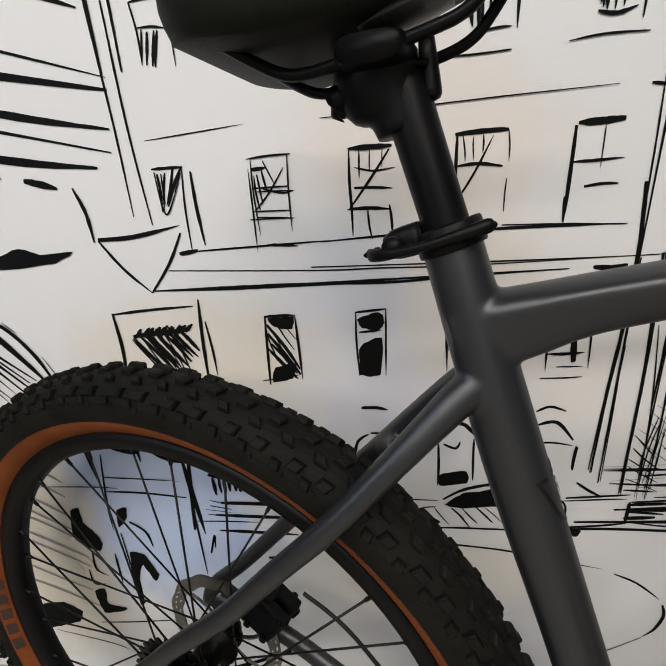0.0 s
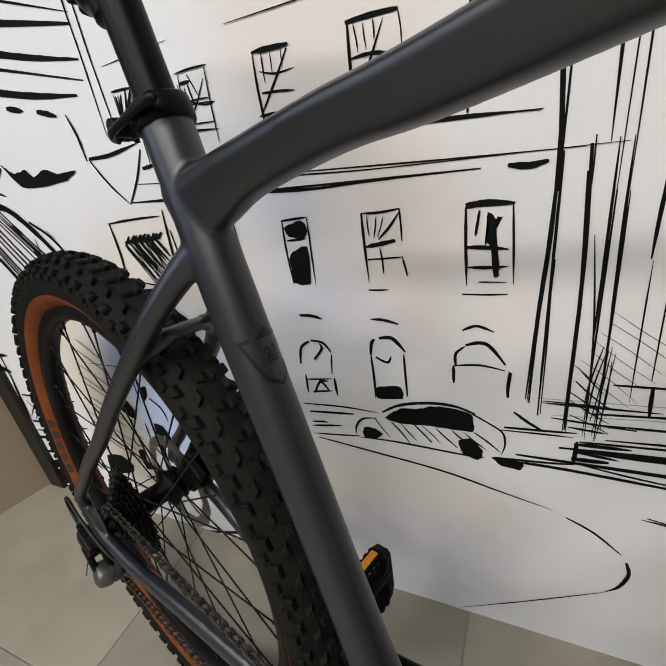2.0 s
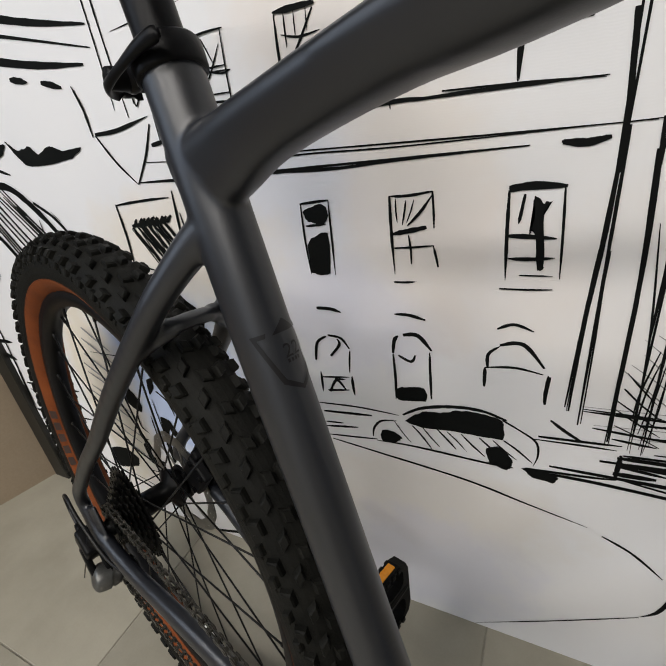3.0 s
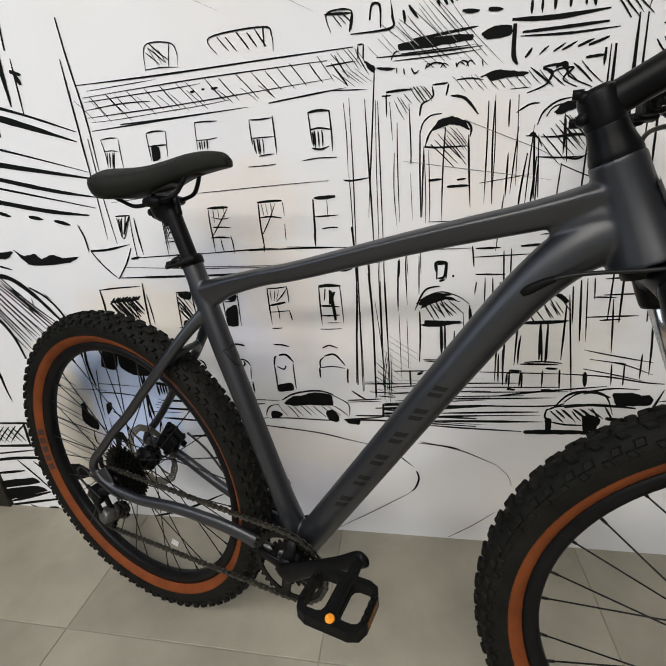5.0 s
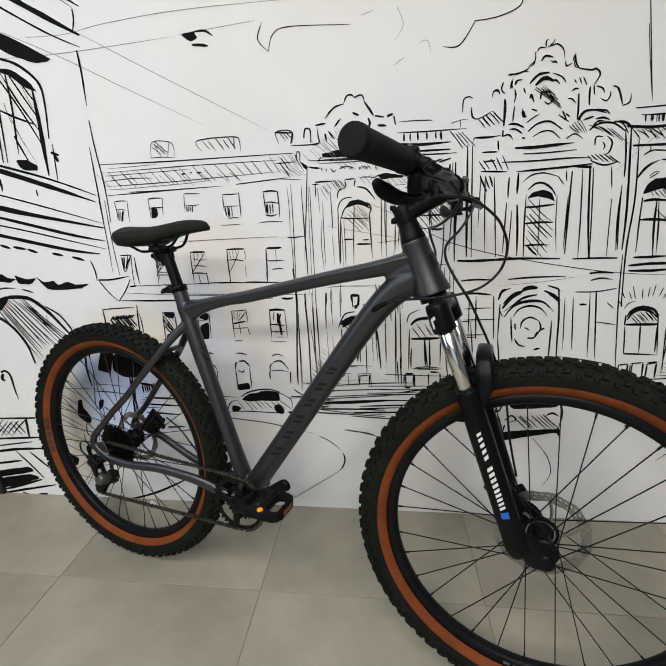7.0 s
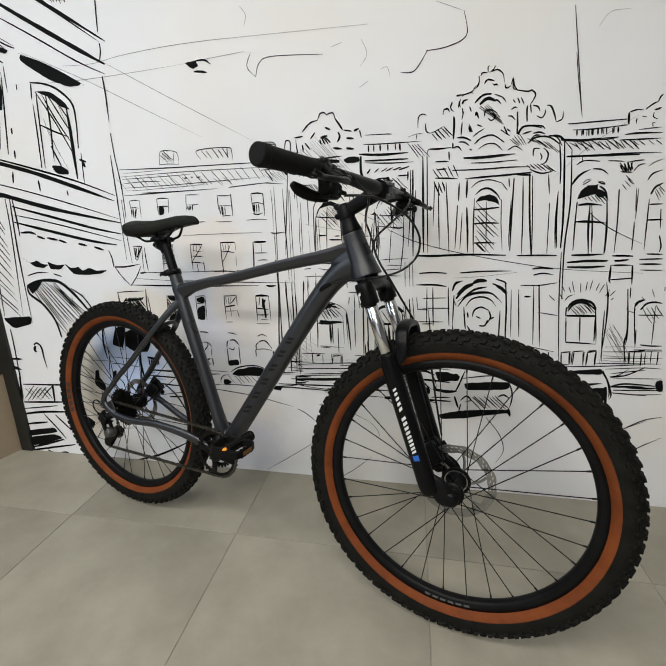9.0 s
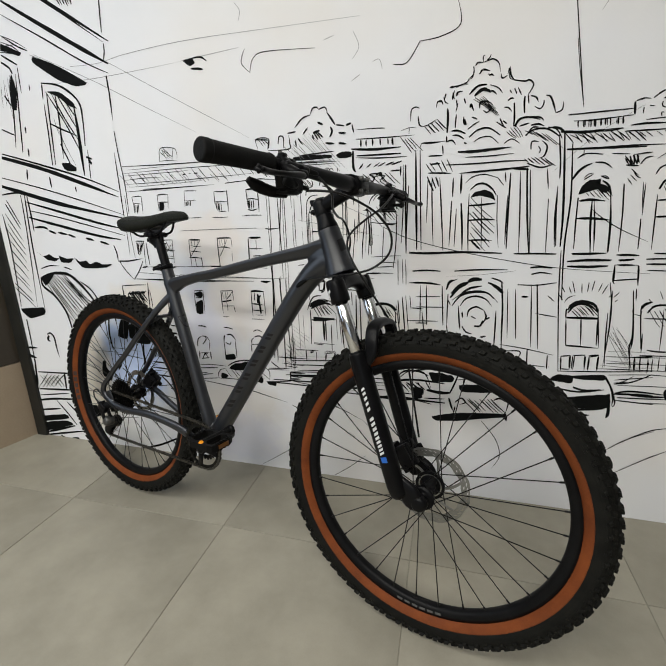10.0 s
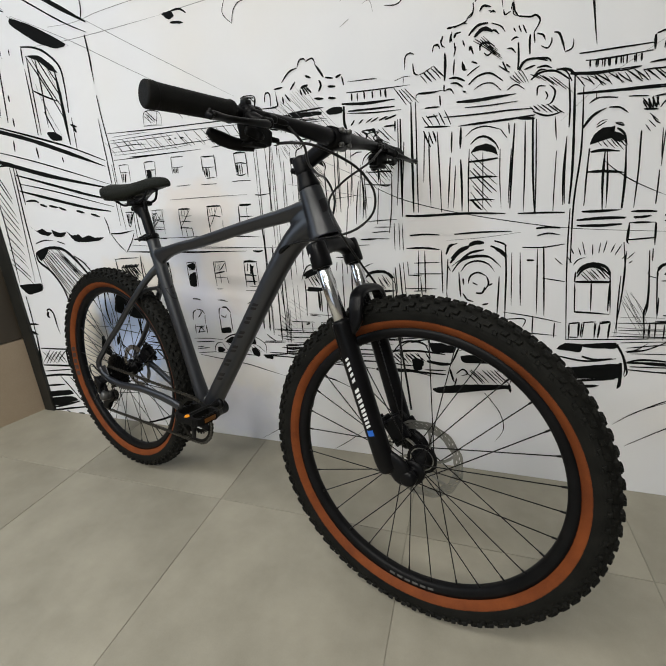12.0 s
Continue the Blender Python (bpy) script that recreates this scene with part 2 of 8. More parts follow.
tagged(side, "tan panelled side wall with dark brown upper panel", "wall", kind="structure")
# the gap in the upper panel is made up, to let the side lamp through
upper = bmesh.new()
add_box(upper, (X0 - 0.20, -0.78, 0.364), (X0 - 0.060, 0.12, TOP))
add_box(upper, (X0 - 0.20, BACK, 0.364), (X0 - 0.060, -1.70, TOP))
add_box(upper, (X0 - 0.20, -1.70, 0.364), (X0 - 0.060, -0.78, 0.75))
add_box(upper, (X0 - 0.20, -1.70, 2.25), (X0 - 0.060, -0.78, TOP))
part("upper_panel", upper, M_PANEL_HIGH, side, "dark brown upper wall panel with an unseen opening for the side fill light", False)
side.matrix_world = Matrix.Translation((X0 - 0.06, 0, 0)) @ Matrix.Rotation(radians(-16), 4, "Z") @ Matrix.Translation((0.06 - X0, 0, 0))
tagged(mesh_object("wall_east", box_mesh((X1, BACK, 0), (X1 + 0.12, 0.12, TOP)), M_SHOP), "plain grey side wall", "wall", kind="structure")
# the front wall, assumed and out of view: a sill, two piers and a lintel round a wide opening
front = bmesh.new()
add_box(front, (-3.0, BACK - 0.12, 0), (X1 + 0.12, BACK, 0.35))
add_box(front, (-3.0, BACK - 0.12, 2.6), (X1 + 0.12, BACK, TOP))
add_box(front, (-3.0, BACK - 0.12, 0.35), (-1.6, BACK, 2.6))
add_box(front, (2.0, BACK - 0.12, 0.35), (X1 + 0.12, BACK, 2.6))
tagged(mesh_object("wall_south", front, M_SHOP), "unseen grey front wall with an assumed wide opening", "wall", kind="structure")
tagged(mesh_object("ceiling", box_mesh((-3.0, BACK - 0.12, TOP), (X1 + 0.12, 0.12, TOP + 0.1)), M_CEIL), "plain white ceiling", "ceiling", kind="structure")
floor = tagged(mesh_object("floor", box_mesh((-3.0, BACK - 0.12, -0.08), (X1 + 0.12, 0.12, -0.002)), M_JOINT),
               "greige cement-look tiled floor with thin grout joints", "floor", kind="structure")

# ---- the printed street drawing on the wall: brush strokes, hatching and filled blots ----
# every mark is given on the wall by x and height in metres, its breadth in millimetres
SHEET = {"ink": None, "pale": None, "name": "", "lift": 0.0006, "rng": random.Random(11)}


def drawing(name):
    """Ends the drawing in hand and begins the next one."""
    for key, mat in (("ink", M_INK), ("pale", M_GREYINK)):
        if SHEET[key] is not None and len(SHEET[key].verts):
            part(SHEET["name"] if key == "ink" else SHEET["name"] + "_tint", SHEET[key], mat, wall_north, ("black ink " if key == "ink" else "pale grey ") + SHEET["name"].replace("_", " "), False)
        SHEET[key] = bmesh.new()
    SHEET["name"] = name


def lifted():
    SHEET["lift"] = 0.0006 + (SHEET["lift"] - 0.0006 + 0.000013) % 0.0008
    return -SHEET["lift"]


def stroke(key, mm, xz):
    """A brush stroke through the points: swelling in the middle, ragged edges, thin ends."""
    bm, rng, y = SHEET[key], SHEET["rng"], lifted()
    ctrl = [(xz[i], 0, xz[i + 1]) for i in range(0, len(xz), 2)]
    pts = catmull(ctrl, 7 if len(ctrl) > 2 else 10)
    n, w, prev = len(pts) - 1, mm / 2000, None
    lead, tail, bias = rng.uniform(0.25, 0.8), rng.uniform(0.1, 0.6), rng.uniform(0.35, 0.65)
    for i, p in enumerate(pts):
        t = pts[min(i + 1, n)] - pts[max(i - 1, 0)]
        t = t.normalized() if t.length > 1e-6 else Vector((1, 0, 0))
        s, u = Vector((t.z, 0, -t.x)), i / n
        swell = min(1.0, lead + (1 - lead) * u / 0.3) * min(1.0, tail + (1 - tail) * (1 - u) / 0.35) * (1 + 0.10 * rng.uniform(-1, 1))
        a, b = w * swell * 2 * bias, w * swell * 2 * (1 - bias)
        row = (bm.verts.new((p.x + s.x * a, y, p.z + s.z * a)), bm.verts.new((p.x - s.x * b, y, p.z - s.z * b)))
        if prev:
            bm.faces.new((prev[0], row[0], row[1], prev[1]))
        prev = row


def ink(mm, *xz):
    stroke("ink", mm, xz)


def pale(mm, *xz):
    stroke("pale", mm, xz)


def hatching(key, mm, n, q):
    """n strokes between the stroke q0q1-q2q3 and the stroke q4q5-q6q7."""
    rng = SHEET["rng"]
    for k in range(n):
        f = k / max(1, n - 1) + rng.uniform(-0.3, 0.3) / n
        e = [q[i] * (1 - f) + q[i + 4] * f for i in range(4)]
        a, b = rng.uniform(-0.08, 0.1), rng.uniform(-0.1, 0.08)
        dx, dz = e[2] - e[0], e[3] - e[1]
        bow = rng.uniform(-0.03, 0.03)
        stroke(key, mm * rng.uniform(0.7, 1.2), (e[0] + dx * a, e[1] + dz * a, (e[0] + e[2]) / 2 - dz * bow, (e[1] + e[3]) / 2 + dx * bow, e[2] + dx * b, e[3] + dz * b))


def hatch(mm, n, *q):
    hatching("ink", mm, n, q)


def pale_hatch(mm, n, *q):
    hatching("pale", mm, n, q)


def rays(mm, cx, cz, r0, r1, a0, a1, n):
    """Short strokes round an arch."""
    rng = SHEET["rng"]
    for k in range(n):
        a = radians(a0 + (a1 - a0) * k / (n - 1)) + rng.uniform(-0.05, 0.05)
        p, q = r0 * rng.uniform(0.9, 1.1), r1 * rng.uniform(0.85, 1.1)
        stroke("ink", mm, (cx + p * math.cos(a), cz + p * math.sin(a), cx + q * math.cos(a), cz + q * math.sin(a)))


def blot(*xz):
    """A filled patch of ink with a rounded, slightly ragged outline."""
    bm, rng, y = SHEET["ink"], SHEET["rng"], lifted()
    ctrl = [(xz[i], 0, xz[i + 1]) for i in range(0, len(xz), 2)]
    ring_pts = [Vector(q) for q in ctrl[-1:] + ctrl + ctrl[:2]]
    soft = catmull(ring_pts, 6)[6:-7]
    hard = [ring_pts[i].lerp(ring_pts[i + 1], k / 6) for i in range(len(ring_pts) - 1) for k in range(6)][6:-6]
    loop = [a.lerp(b, 0.55) for a, b in zip(soft, hard)]
    f = bm.faces.new([bm.verts.new((p.x + rng.uniform(-0.0009, 0.0009), y, p.z + rng.uniform(-0.0009, 0.0009))) for p in loop])
    bmesh.ops.triangulate(bm, faces=[f])


drawing("townhouse_drawing")
ink(2, 0.033, 1.118, 0.1, 1.12, 0.228, 1.124, 0.29, 1.127)
ink(1.5, 0.044, 1.137, 0.128, 1.14, 0.201, 1.143)
ink(2.6, 0.032, 1.103, 0.114, 1.108, 0.178, 1.107)
ink(1.5, 0.037, 1.08, 0.102, 1.081, 0.209, 1.086, 0.279, 1.089, 0.344, 1.094)
ink(3.1, 0.033, 1.064, 0.141, 1.068, 0.251, 1.073, 0.382, 1.078)
hatch(1.4, 10, 0.014, 1.12, 0.053, 1.076, 0.399, 1.114, 0.433, 1.087)
ink(4.6, 0.267, 1.114, 0.277, 1.115)
ink(3.6, 0.291, 1.117, 0.298, 1.117)
ink(4.5, 0.311, 1.116, 0.326, 1.117)
ink(2.8, 0.048, 1.046, 0.068, 1.048, 0.089, 1.047)
ink(2.3, 0.048, 1.046, 0.051, 1.02, 0.05, 0.991)
ink(2.3, 0.089, 1.047, 0.087, 1.016, 0.086, 0.987)
ink(2.3, 0.051, 1.024, 0.068, 1.024, 0.083, 1.021)
hatch(2.9, 4, 0.057, 1.023, 0.051, 0.994, 0.074, 1.021, 0.065, 0.989)
ink(3.6, 0.155, 1.05, 0.174, 1.052, 0.199, 1.051)
ink(2.6, 0.155, 1.05, 0.155, 1.026, 0.155, 0.997)
ink(2, 0.199, 1.051, 0.196, 1.027, 0.193, 1.003)
ink(3.7, 0.156, 1.025, 0.172, 1.026, 0.194, 1.026)
blot(0.16, 1.023, 0.177, 1.023, 0.177, 1.002, 0.158, 0.996)
ink(2.8, 0.265, 1.061, 0.289, 1.061, 0.313, 1.06)
ink(1.9, 0.265, 1.061, 0.263, 1.039, 0.262, 1.009)
ink(2, 0.263, 1.028, 0.287, 1.028, 0.307, 1.03)
hatch(3, 4, 0.268, 1.026, 0.268, 1.012, 0.286, 1.027, 0.284, 1.01)
ink(3.1, 0.379, 1.056, 0.403, 1.055, 0.426, 1.056)
ink(2.7, 0.379, 1.056, 0.379, 1.03, 0.38, 1.01)
ink(3.2, 0.427, 1.059, 0.428, 1.019, 0.428, 0.989)
ink(2.3, 0.38, 1.023, 0.404, 1.023, 0.426, 1.023)
hatch(3.3, 4, 0.385, 1.019, 0.387, 0.993, 0.401, 1.019, 0.4, 0.989)
ink(2.4, 0.39, 0.989, 0.41, 0.991, 0.423, 0.991)
ink(2, 0.365, 0.971, 0.393, 0.971, 0.424, 0.972)
ink(2.1, 0.27, 0.97, 0.304, 0.971, 0.326, 0.973)
ink(4.8, 0.499, 1.058, 0.518, 1.06, 0.539, 1.058)
ink(2.6, 0.498, 1.059, 0.5, 1.03, 0.502, 1.002)
ink(3.3, 0.539, 1.059, 0.541, 1.024, 0.541, 0.987)
ink(3.4, 0.5, 1.028, 0.518, 1.03, 0.539, 1.026)
hatch(4, 4, 0.503, 1.025, 0.503, 0.997, 0.521, 1.027, 0.521, 0.997)
ink(3.9, 0.5, 0.996, 0.517, 0.993, 0.535, 0.997)
ink(2.2, 0.477, 0.974, 0.509, 0.977, 0.549, 0.976)
ink(1.5, 0.232, 0.927, 0.307, 0.929, 0.415, 0.932, 0.529, 0.934)
ink(5.6, 0.26, 0.895, 0.284, 0.895, 0.307, 0.895)
ink(3.6, 0.261, 0.896, 0.26, 0.862, 0.261, 0.833, 0.261, 0.802)
hatch(1.7, 3, 0.273, 0.895, 0.272, 0.864, 0.296, 0.894, 0.295, 0.873)
ink(2.9, 0.259, 0.833, 0.285, 0.866, 0.304, 0.892)
ink(2.3, 0.266, 0.876, 0.286, 0.871, 0.31, 0.873)
ink(3, 0.265, 0.855, 0.289, 0.854, 0.307, 0.852)
ink(4.2, 0.256, 0.832, 0.279, 0.832, 0.303, 0.83)
ink(2.4, 0.279, 0.831, 0.28, 0.813, 0.283, 0.798)
ink(3, 0.303, 0.835, 0.305, 0.818, 0.306, 0.795)
ink(5.1, 0.373, 0.9, 0.401, 0.901, 0.427, 0.901)
ink(3.9, 0.375, 0.901, 0.374, 0.853, 0.377, 0.801)
hatch(2.1, 3, 0.382, 0.898, 0.385, 0.871, 0.401, 0.9, 0.401, 0.878)
ink(2.7, 0.377, 0.835, 0.394, 0.862, 0.412, 0.897)
ink(3.7, 0.376, 0.869, 0.398, 0.87, 0.423, 0.866)
ink(1.6, 0.427, 0.901, 0.429, 0.886, 0.429, 0.87)
ink(1.6, 0.428, 0.854, 0.427, 0.837, 0.427, 0.819)
ink(7.1, 0.495, 0.902, 0.517, 0.902, 0.54, 0.903)
ink(4.1, 0.493, 0.9, 0.492, 0.849, 0.491, 0.804)
ink(1.5, 0.522, 0.901, 0.522, 0.882, 0.522, 0.858)
ink(3.4, 0.494, 0.865, 0.516, 0.865, 0.545, 0.866)
ink(3.2, 0.508, 0.84, 0.526, 0.842, 0.542, 0.841)
ink(3, 0.223, 0.798, 0.368, 0.803, 0.413, 0.801)
ink(3.3, 0.397, 0.801, 0.457, 0.801, 0.558, 0.799)
ink(1.9, 0.032, 0.774, 0.216, 0.765, 0.292, 0.764, 0.398, 0.762, 0.63, 0.764)
ink(3, 0.238, 0.747, 0.301, 0.746, 0.397, 0.75, 0.503, 0.752)
ink(5.5, 0.009, 0.749, 0.11, 0.748, 0.179, 0.748, 0.314, 0.747)
ink(6.5, 0.53, 0.752, 0.548, 0.75, 0.566, 0.753)
ink(5.5, 0.05, 0.794, 0.074, 0.797)
ink(2.6, 0.061, 0.795, 0.157, 0.797, 0.236, 0.799)
ink(5.6, -0.049, 0.816, -0.004, 0.817, 0.057, 0.827)
ink(3.6, -0.049, 0.815, -0.025, 0.779, 0.005, 0.747)
ink(3.6, 0.005, 0.747, 0.035, 0.783, 0.056, 0.818)
ink(3.8, -0.056, 0.72, -0.007, 0.724, 0.054, 0.727)
ink(4.9, -0.056, 0.722, -0.055, 0.675, -0.059, 0.631)
ink(4.6, 0.062, 0.736, 0.058, 0.68, 0.056, 0.611)
ink(3.1, 0.066, 0.706, 0.069, 0.665, 0.07, 0.63)
hatch(6.5, 9, -0.036, 0.690, 0.010, 0.628, 0.026, 0.700, 0.052, 0.664)
ink(6.3, -0.035, 0.689, 0.044, 0.696)
hatch(6.2, 9, -0.032, 0.686, -0.019, 0.701, 0.036, 0.692, 0.048, 0.703)
ink(4.1, -0.022, 0.61, 0.009, 0.608, 0.05, 0.611)
ink(3.9, 0.144, 0.709, 0.184, 0.71)
ink(3.5, 0.145, 0.709, 0.143, 0.66, 0.141, 0.614)
ink(3.3, 0.183, 0.709, 0.184, 0.666, 0.185, 0.619)
hatch(5.5, 4, 0.146, 0.698, 0.184, 0.633, 0.145, 0.667, 0.179, 0.622)
blot(0.148, 0.707, 0.181, 0.708, 0.177, 0.691, 0.155, 0.695)
blot(0.149, 0.638, 0.179, 0.644, 0.172, 0.622, 0.145, 0.617)
ink(4.4, 0.151, 0.882, 0.168, 0.883)
hatch(2.8, 3, 0.153, 0.879, 0.156, 0.834, 0.162, 0.881, 0.166, 0.856)
ink(2.3, 0.148, 0.883, 0.148, 0.84, 0.147, 0.79)
ink(3.5, 0.036, 0.89, 0.073, 0.89)
hatch(3.5, 4, 0.043, 0.888, 0.04, 0.844, 0.07, 0.888, 0.047, 0.847)
ink(2.4, 0.072, 0.888, 0.068, 0.846, 0.067, 0.797)
ink(4.2, 0.081, 0.885, 0.081, 0.845, 0.084, 0.802)
ink(2.3, 0.158, 0.862, 0.183, 0.855, 0.197, 0.857)
ink(2.3, 0.149, 0.836, 0.169, 0.856, 0.188, 0.882)
ink(1.7, 0.152, 0.83, 0.195, 0.827)
ink(3.6, 0.158, 0.798, 0.196, 0.795)
ink(5.3, 0.139, 0.573, 0.16, 0.57)
ink(7.8, 0.133, 0.528, 0.149, 0.54, 0.163, 0.538)
ink(4.6, 0.166, 0.534, 0.178, 0.526, 0.183, 0.511)
hatch(4.8, 3, 0.133, 0.506, 0.156, 0.494, 0.146, 0.519, 0.171, 0.498)
ink(3.2, 0.258, 0.71, 0.296, 0.713)
ink(2.8, 0.259, 0.711, 0.258, 0.671, 0.26, 0.623)
ink(2.6, 0.296, 0.713, 0.295, 0.671, 0.294, 0.623)
blot(0.261, 0.701, 0.288, 0.71, 0.294, 0.696, 0.287, 0.686, 0.267, 0.689)
ink(3.2, 0.262, 0.684, 0.29, 0.686)
blot(0.263, 0.666, 0.291, 0.676, 0.287, 0.625, 0.261, 0.625)
ink(3.1, 0.369, 0.714, 0.39, 0.714, 0.416, 0.717)
ink(3.4, 0.37, 0.714, 0.37, 0.68, 0.371, 0.626)
ink(2.6, 0.416, 0.717, 0.417, 0.697, 0.417, 0.679)
hatch(2.3, 3, 0.376, 0.711, 0.377, 0.684, 0.397, 0.711, 0.387, 0.684)
ink(3.1, 0.388, 0.682, 0.403, 0.697, 0.416, 0.714)
ink(5.6, 0.371, 0.673, 0.389, 0.676, 0.409, 0.68)
ink(2.4, 0.389, 0.672, 0.391, 0.656, 0.391, 0.639)
ink(2.4, 0.372, 0.657, 0.395, 0.658, 0.417, 0.66)
ink(2.9, 0.416, 0.66, 0.419, 0.647, 0.421, 0.636)
ink(2.6, 0.369, 0.617, 0.382, 0.617, 0.396, 0.618)
ink(7.3, 0.489, 0.714, 0.507, 0.716, 0.538, 0.715)
ink(3.7, 0.489, 0.714, 0.489, 0.67, 0.49, 0.623)
ink(2.6, 0.536, 0.714, 0.538, 0.673, 0.54, 0.626)
ink(3.1, 0.503, 0.71, 0.5, 0.69, 0.499, 0.682)
blot(0.511, 0.709, 0.519, 0.701, 0.527, 0.703, 0.52, 0.689, 0.525, 0.64, 0.52, 0.635, 0.514, 0.674, 0.509, 0.672, 0.513, 0.69)
ink(4.8, 0.49, 0.67, 0.511, 0.669, 0.534, 0.667)
ink(4.1, 0.491, 0.647, 0.513, 0.647, 0.534, 0.648)
ink(1.7, 0.503, 0.629, 0.534, 0.629)
ink(2.2, 0.485, 0.614, 0.512, 0.614, 0.535, 0.615)
ink(5, 0.26, 0.576, 0.28, 0.576, 0.295, 0.572)
ink(4.3, 0.367, 0.575, 0.385, 0.575, 0.405, 0.57)
ink(3.7, 0.485, 0.566, 0.502, 0.573, 0.522, 0.566)
ink(4.2, 0.247, 0.494, 0.253, 0.522, 0.268, 0.534)
ink(3.9, 0.271, 0.536, 0.29, 0.533, 0.301, 0.518)
ink(4, 0.271, 0.504, 0.286, 0.523, 0.284, 0.532)
ink(2.7, 0.301, 0.515, 0.299, 0.501, 0.297, 0.48)
ink(3.7, 0.251, 0.475, 0.25, 0.44)
ink(2.9, 0.252, 0.466, 0.296, 0.472)
ink(4.3, 0.262, 0.442, 0.275, 0.464, 0.288, 0.449)
ink(3.5, 0.272, 0.466, 0.289, 0.467)
ink(4.3, 0.3, 0.474, 0.301, 0.442)
ink(3.6, 0.259, 0.444, 0.294, 0.45)
ink(4.7, 0.362, 0.519, 0.365, 0.538, 0.37, 0.545)
ink(5.6, 0.376, 0.547, 0.395, 0.548, 0.412, 0.528)
ink(3.6, 0.409, 0.526, 0.409, 0.498, 0.41, 0.456)
ink(3.8, 0.362, 0.518, 0.363, 0.478, 0.362, 0.447)
ink(4.1, 0.369, 0.517, 0.385, 0.51, 0.391, 0.52)
blot(0.365, 0.466, 0.401, 0.472, 0.403, 0.451, 0.365, 0.447)
ink(4, 0.477, 0.514, 0.477, 0.532, 0.489, 0.544)
ink(4.9, 0.489, 0.545, 0.513, 0.548, 0.536, 0.521)
ink(3, 0.474, 0.514, 0.506, 0.518, 0.536, 0.513)
ink(4.3, 0.474, 0.514, 0.474, 0.487)
ink(4.5, 0.543, 0.511, 0.541, 0.49, 0.541, 0.473)
ink(3.4, 0.569, 0.841, 0.573, 0.786, 0.574, 0.747, 0.573, 0.677, 0.568, 0.583, 0.565, 0.469)
ink(1.9, 0.578, 0.759, 0.577, 0.688, 0.579, 0.56, 0.579, 0.454)
ink(1.3, 0.574, 0.762, 0.573, 0.695)
ink(3, 0.6, 0.741, 0.606, 0.63, 0.609, 0.431)
ink(3.9, 0.571, 0.841, 0.573, 0.806, 0.576, 0.762)
ink(2.1, 0.612, 0.68, 0.624, 0.565, 0.63, 0.424)
ink(2.2, 0.489, 0.831, 0.49, 0.803)
ink(2.3, 0.339, 0.8, 0.377, 0.801, 0.444, 0.802)
ink(2, 0.426, 0.805, 0.496, 0.802, 0.556, 0.798)
ink(1.9, 0.375, 0.81, 0.376, 0.796)
ink(1.9, 0.209, 0.769, 0.361, 0.766, 0.482, 0.764, 0.596, 0.763)
ink(2.7, 0.198, 0.749, 0.36, 0.75, 0.504, 0.752)
ink(4.6, 0.529, 0.753, 0.547, 0.749, 0.566, 0.753)
hatch(1.8, 5, 0.611, 0.53, 0.647, 0.489, 0.609, 0.458, 0.657, 0.435)
hatch(1.7, 6, 0.635, 0.553, 0.624, 0.456, 0.647, 0.545, 0.645, 0.426)
ink(1.8, 0.58, 0.475, 0.65, 0.476)
drawing("parked_car_drawing")
ink(3.6, 0.323, 0.374, 0.326, 0.39, 0.338, 0.405, 0.361, 0.41)
ink(4.9, 0.37, 0.423, 0.397, 0.44, 0.436, 0.45, 0.472, 0.451, 0.502, 0.442)
blot(0.373, 0.413, 0.397, 0.433, 0.431, 0.439, 0.441, 0.445, 0.467, 0.446, 0.497, 0.441, 0.499, 0.411, 0.452, 0.41, 0.396, 0.407)
ink(2.9, 0.497, 0.441, 0.522, 0.427, 0.537, 0.415, 0.54, 0.395, 0.536, 0.377)
ink(3.4, 0.329, 0.367, 0.383, 0.37, 0.48, 0.367, 0.514, 0.368)
blot(0.337, 0.389, 0.356, 0.39, 0.367, 0.381, 0.358, 0.371, 0.336, 0.369)
blot(0.479, 0.392, 0.5, 0.398, 0.513, 0.377, 0.507, 0.362, 0.486, 0.368)
blot(0.524, 0.371, 0.55, 0.374, 0.565, 0.368, 0.561, 0.356, 0.537, 0.359)
hatch(2.5, 9, 0.361, 0.41, 0.387, 0.373, 0.499, 0.41, 0.533, 0.383)
ink(2.6, 0.534, 0.421, 0.585, 0.424, 0.618, 0.425)
ink(4.2, 0.549, 0.453, 0.566, 0.44, 0.582, 0.43)
ink(3.9, 0.529, 0.371, 0.586, 0.376, 0.624, 0.381)
drawing("road_drawing")
ink(2.9, 0.238, 0.418, 0.304, 0.422, 0.364, 0.42)
ink(4.6, 0.246, 0.404, 0.289, 0.408, 0.324, 0.411)
ink(3.9, 0.246, 0.375, 0.3, 0.384)
ink(3.2, 0.247, 0.359, 0.291, 0.364, 0.329, 0.369)
ink(3.3, 0.247, 0.384, 0.276, 0.387)
ink(3.5, 0.254, 0.352, 0.331, 0.343, 0.454, 0.328, 0.536, 0.309, 0.606, 0.293)
ink(3.6, 0.623, 0.284, 0.658, 0.266, 0.695, 0.234)
ink(5.4, 0.702, 0.222, 0.708, 0.198, 0.700, 0.168, 0.685, 0.150)
ink(2.2, 0.684, 0.148, 0.587, 0.078, 0.476, 0.002)
ink(2.8, 0.712, 0.312, 0.767, 0.301, 0.823, 0.285, 0.894, 0.251)
pale(2.6, 0.896, 0.250, 0.922, 0.222, 0.934, 0.190)
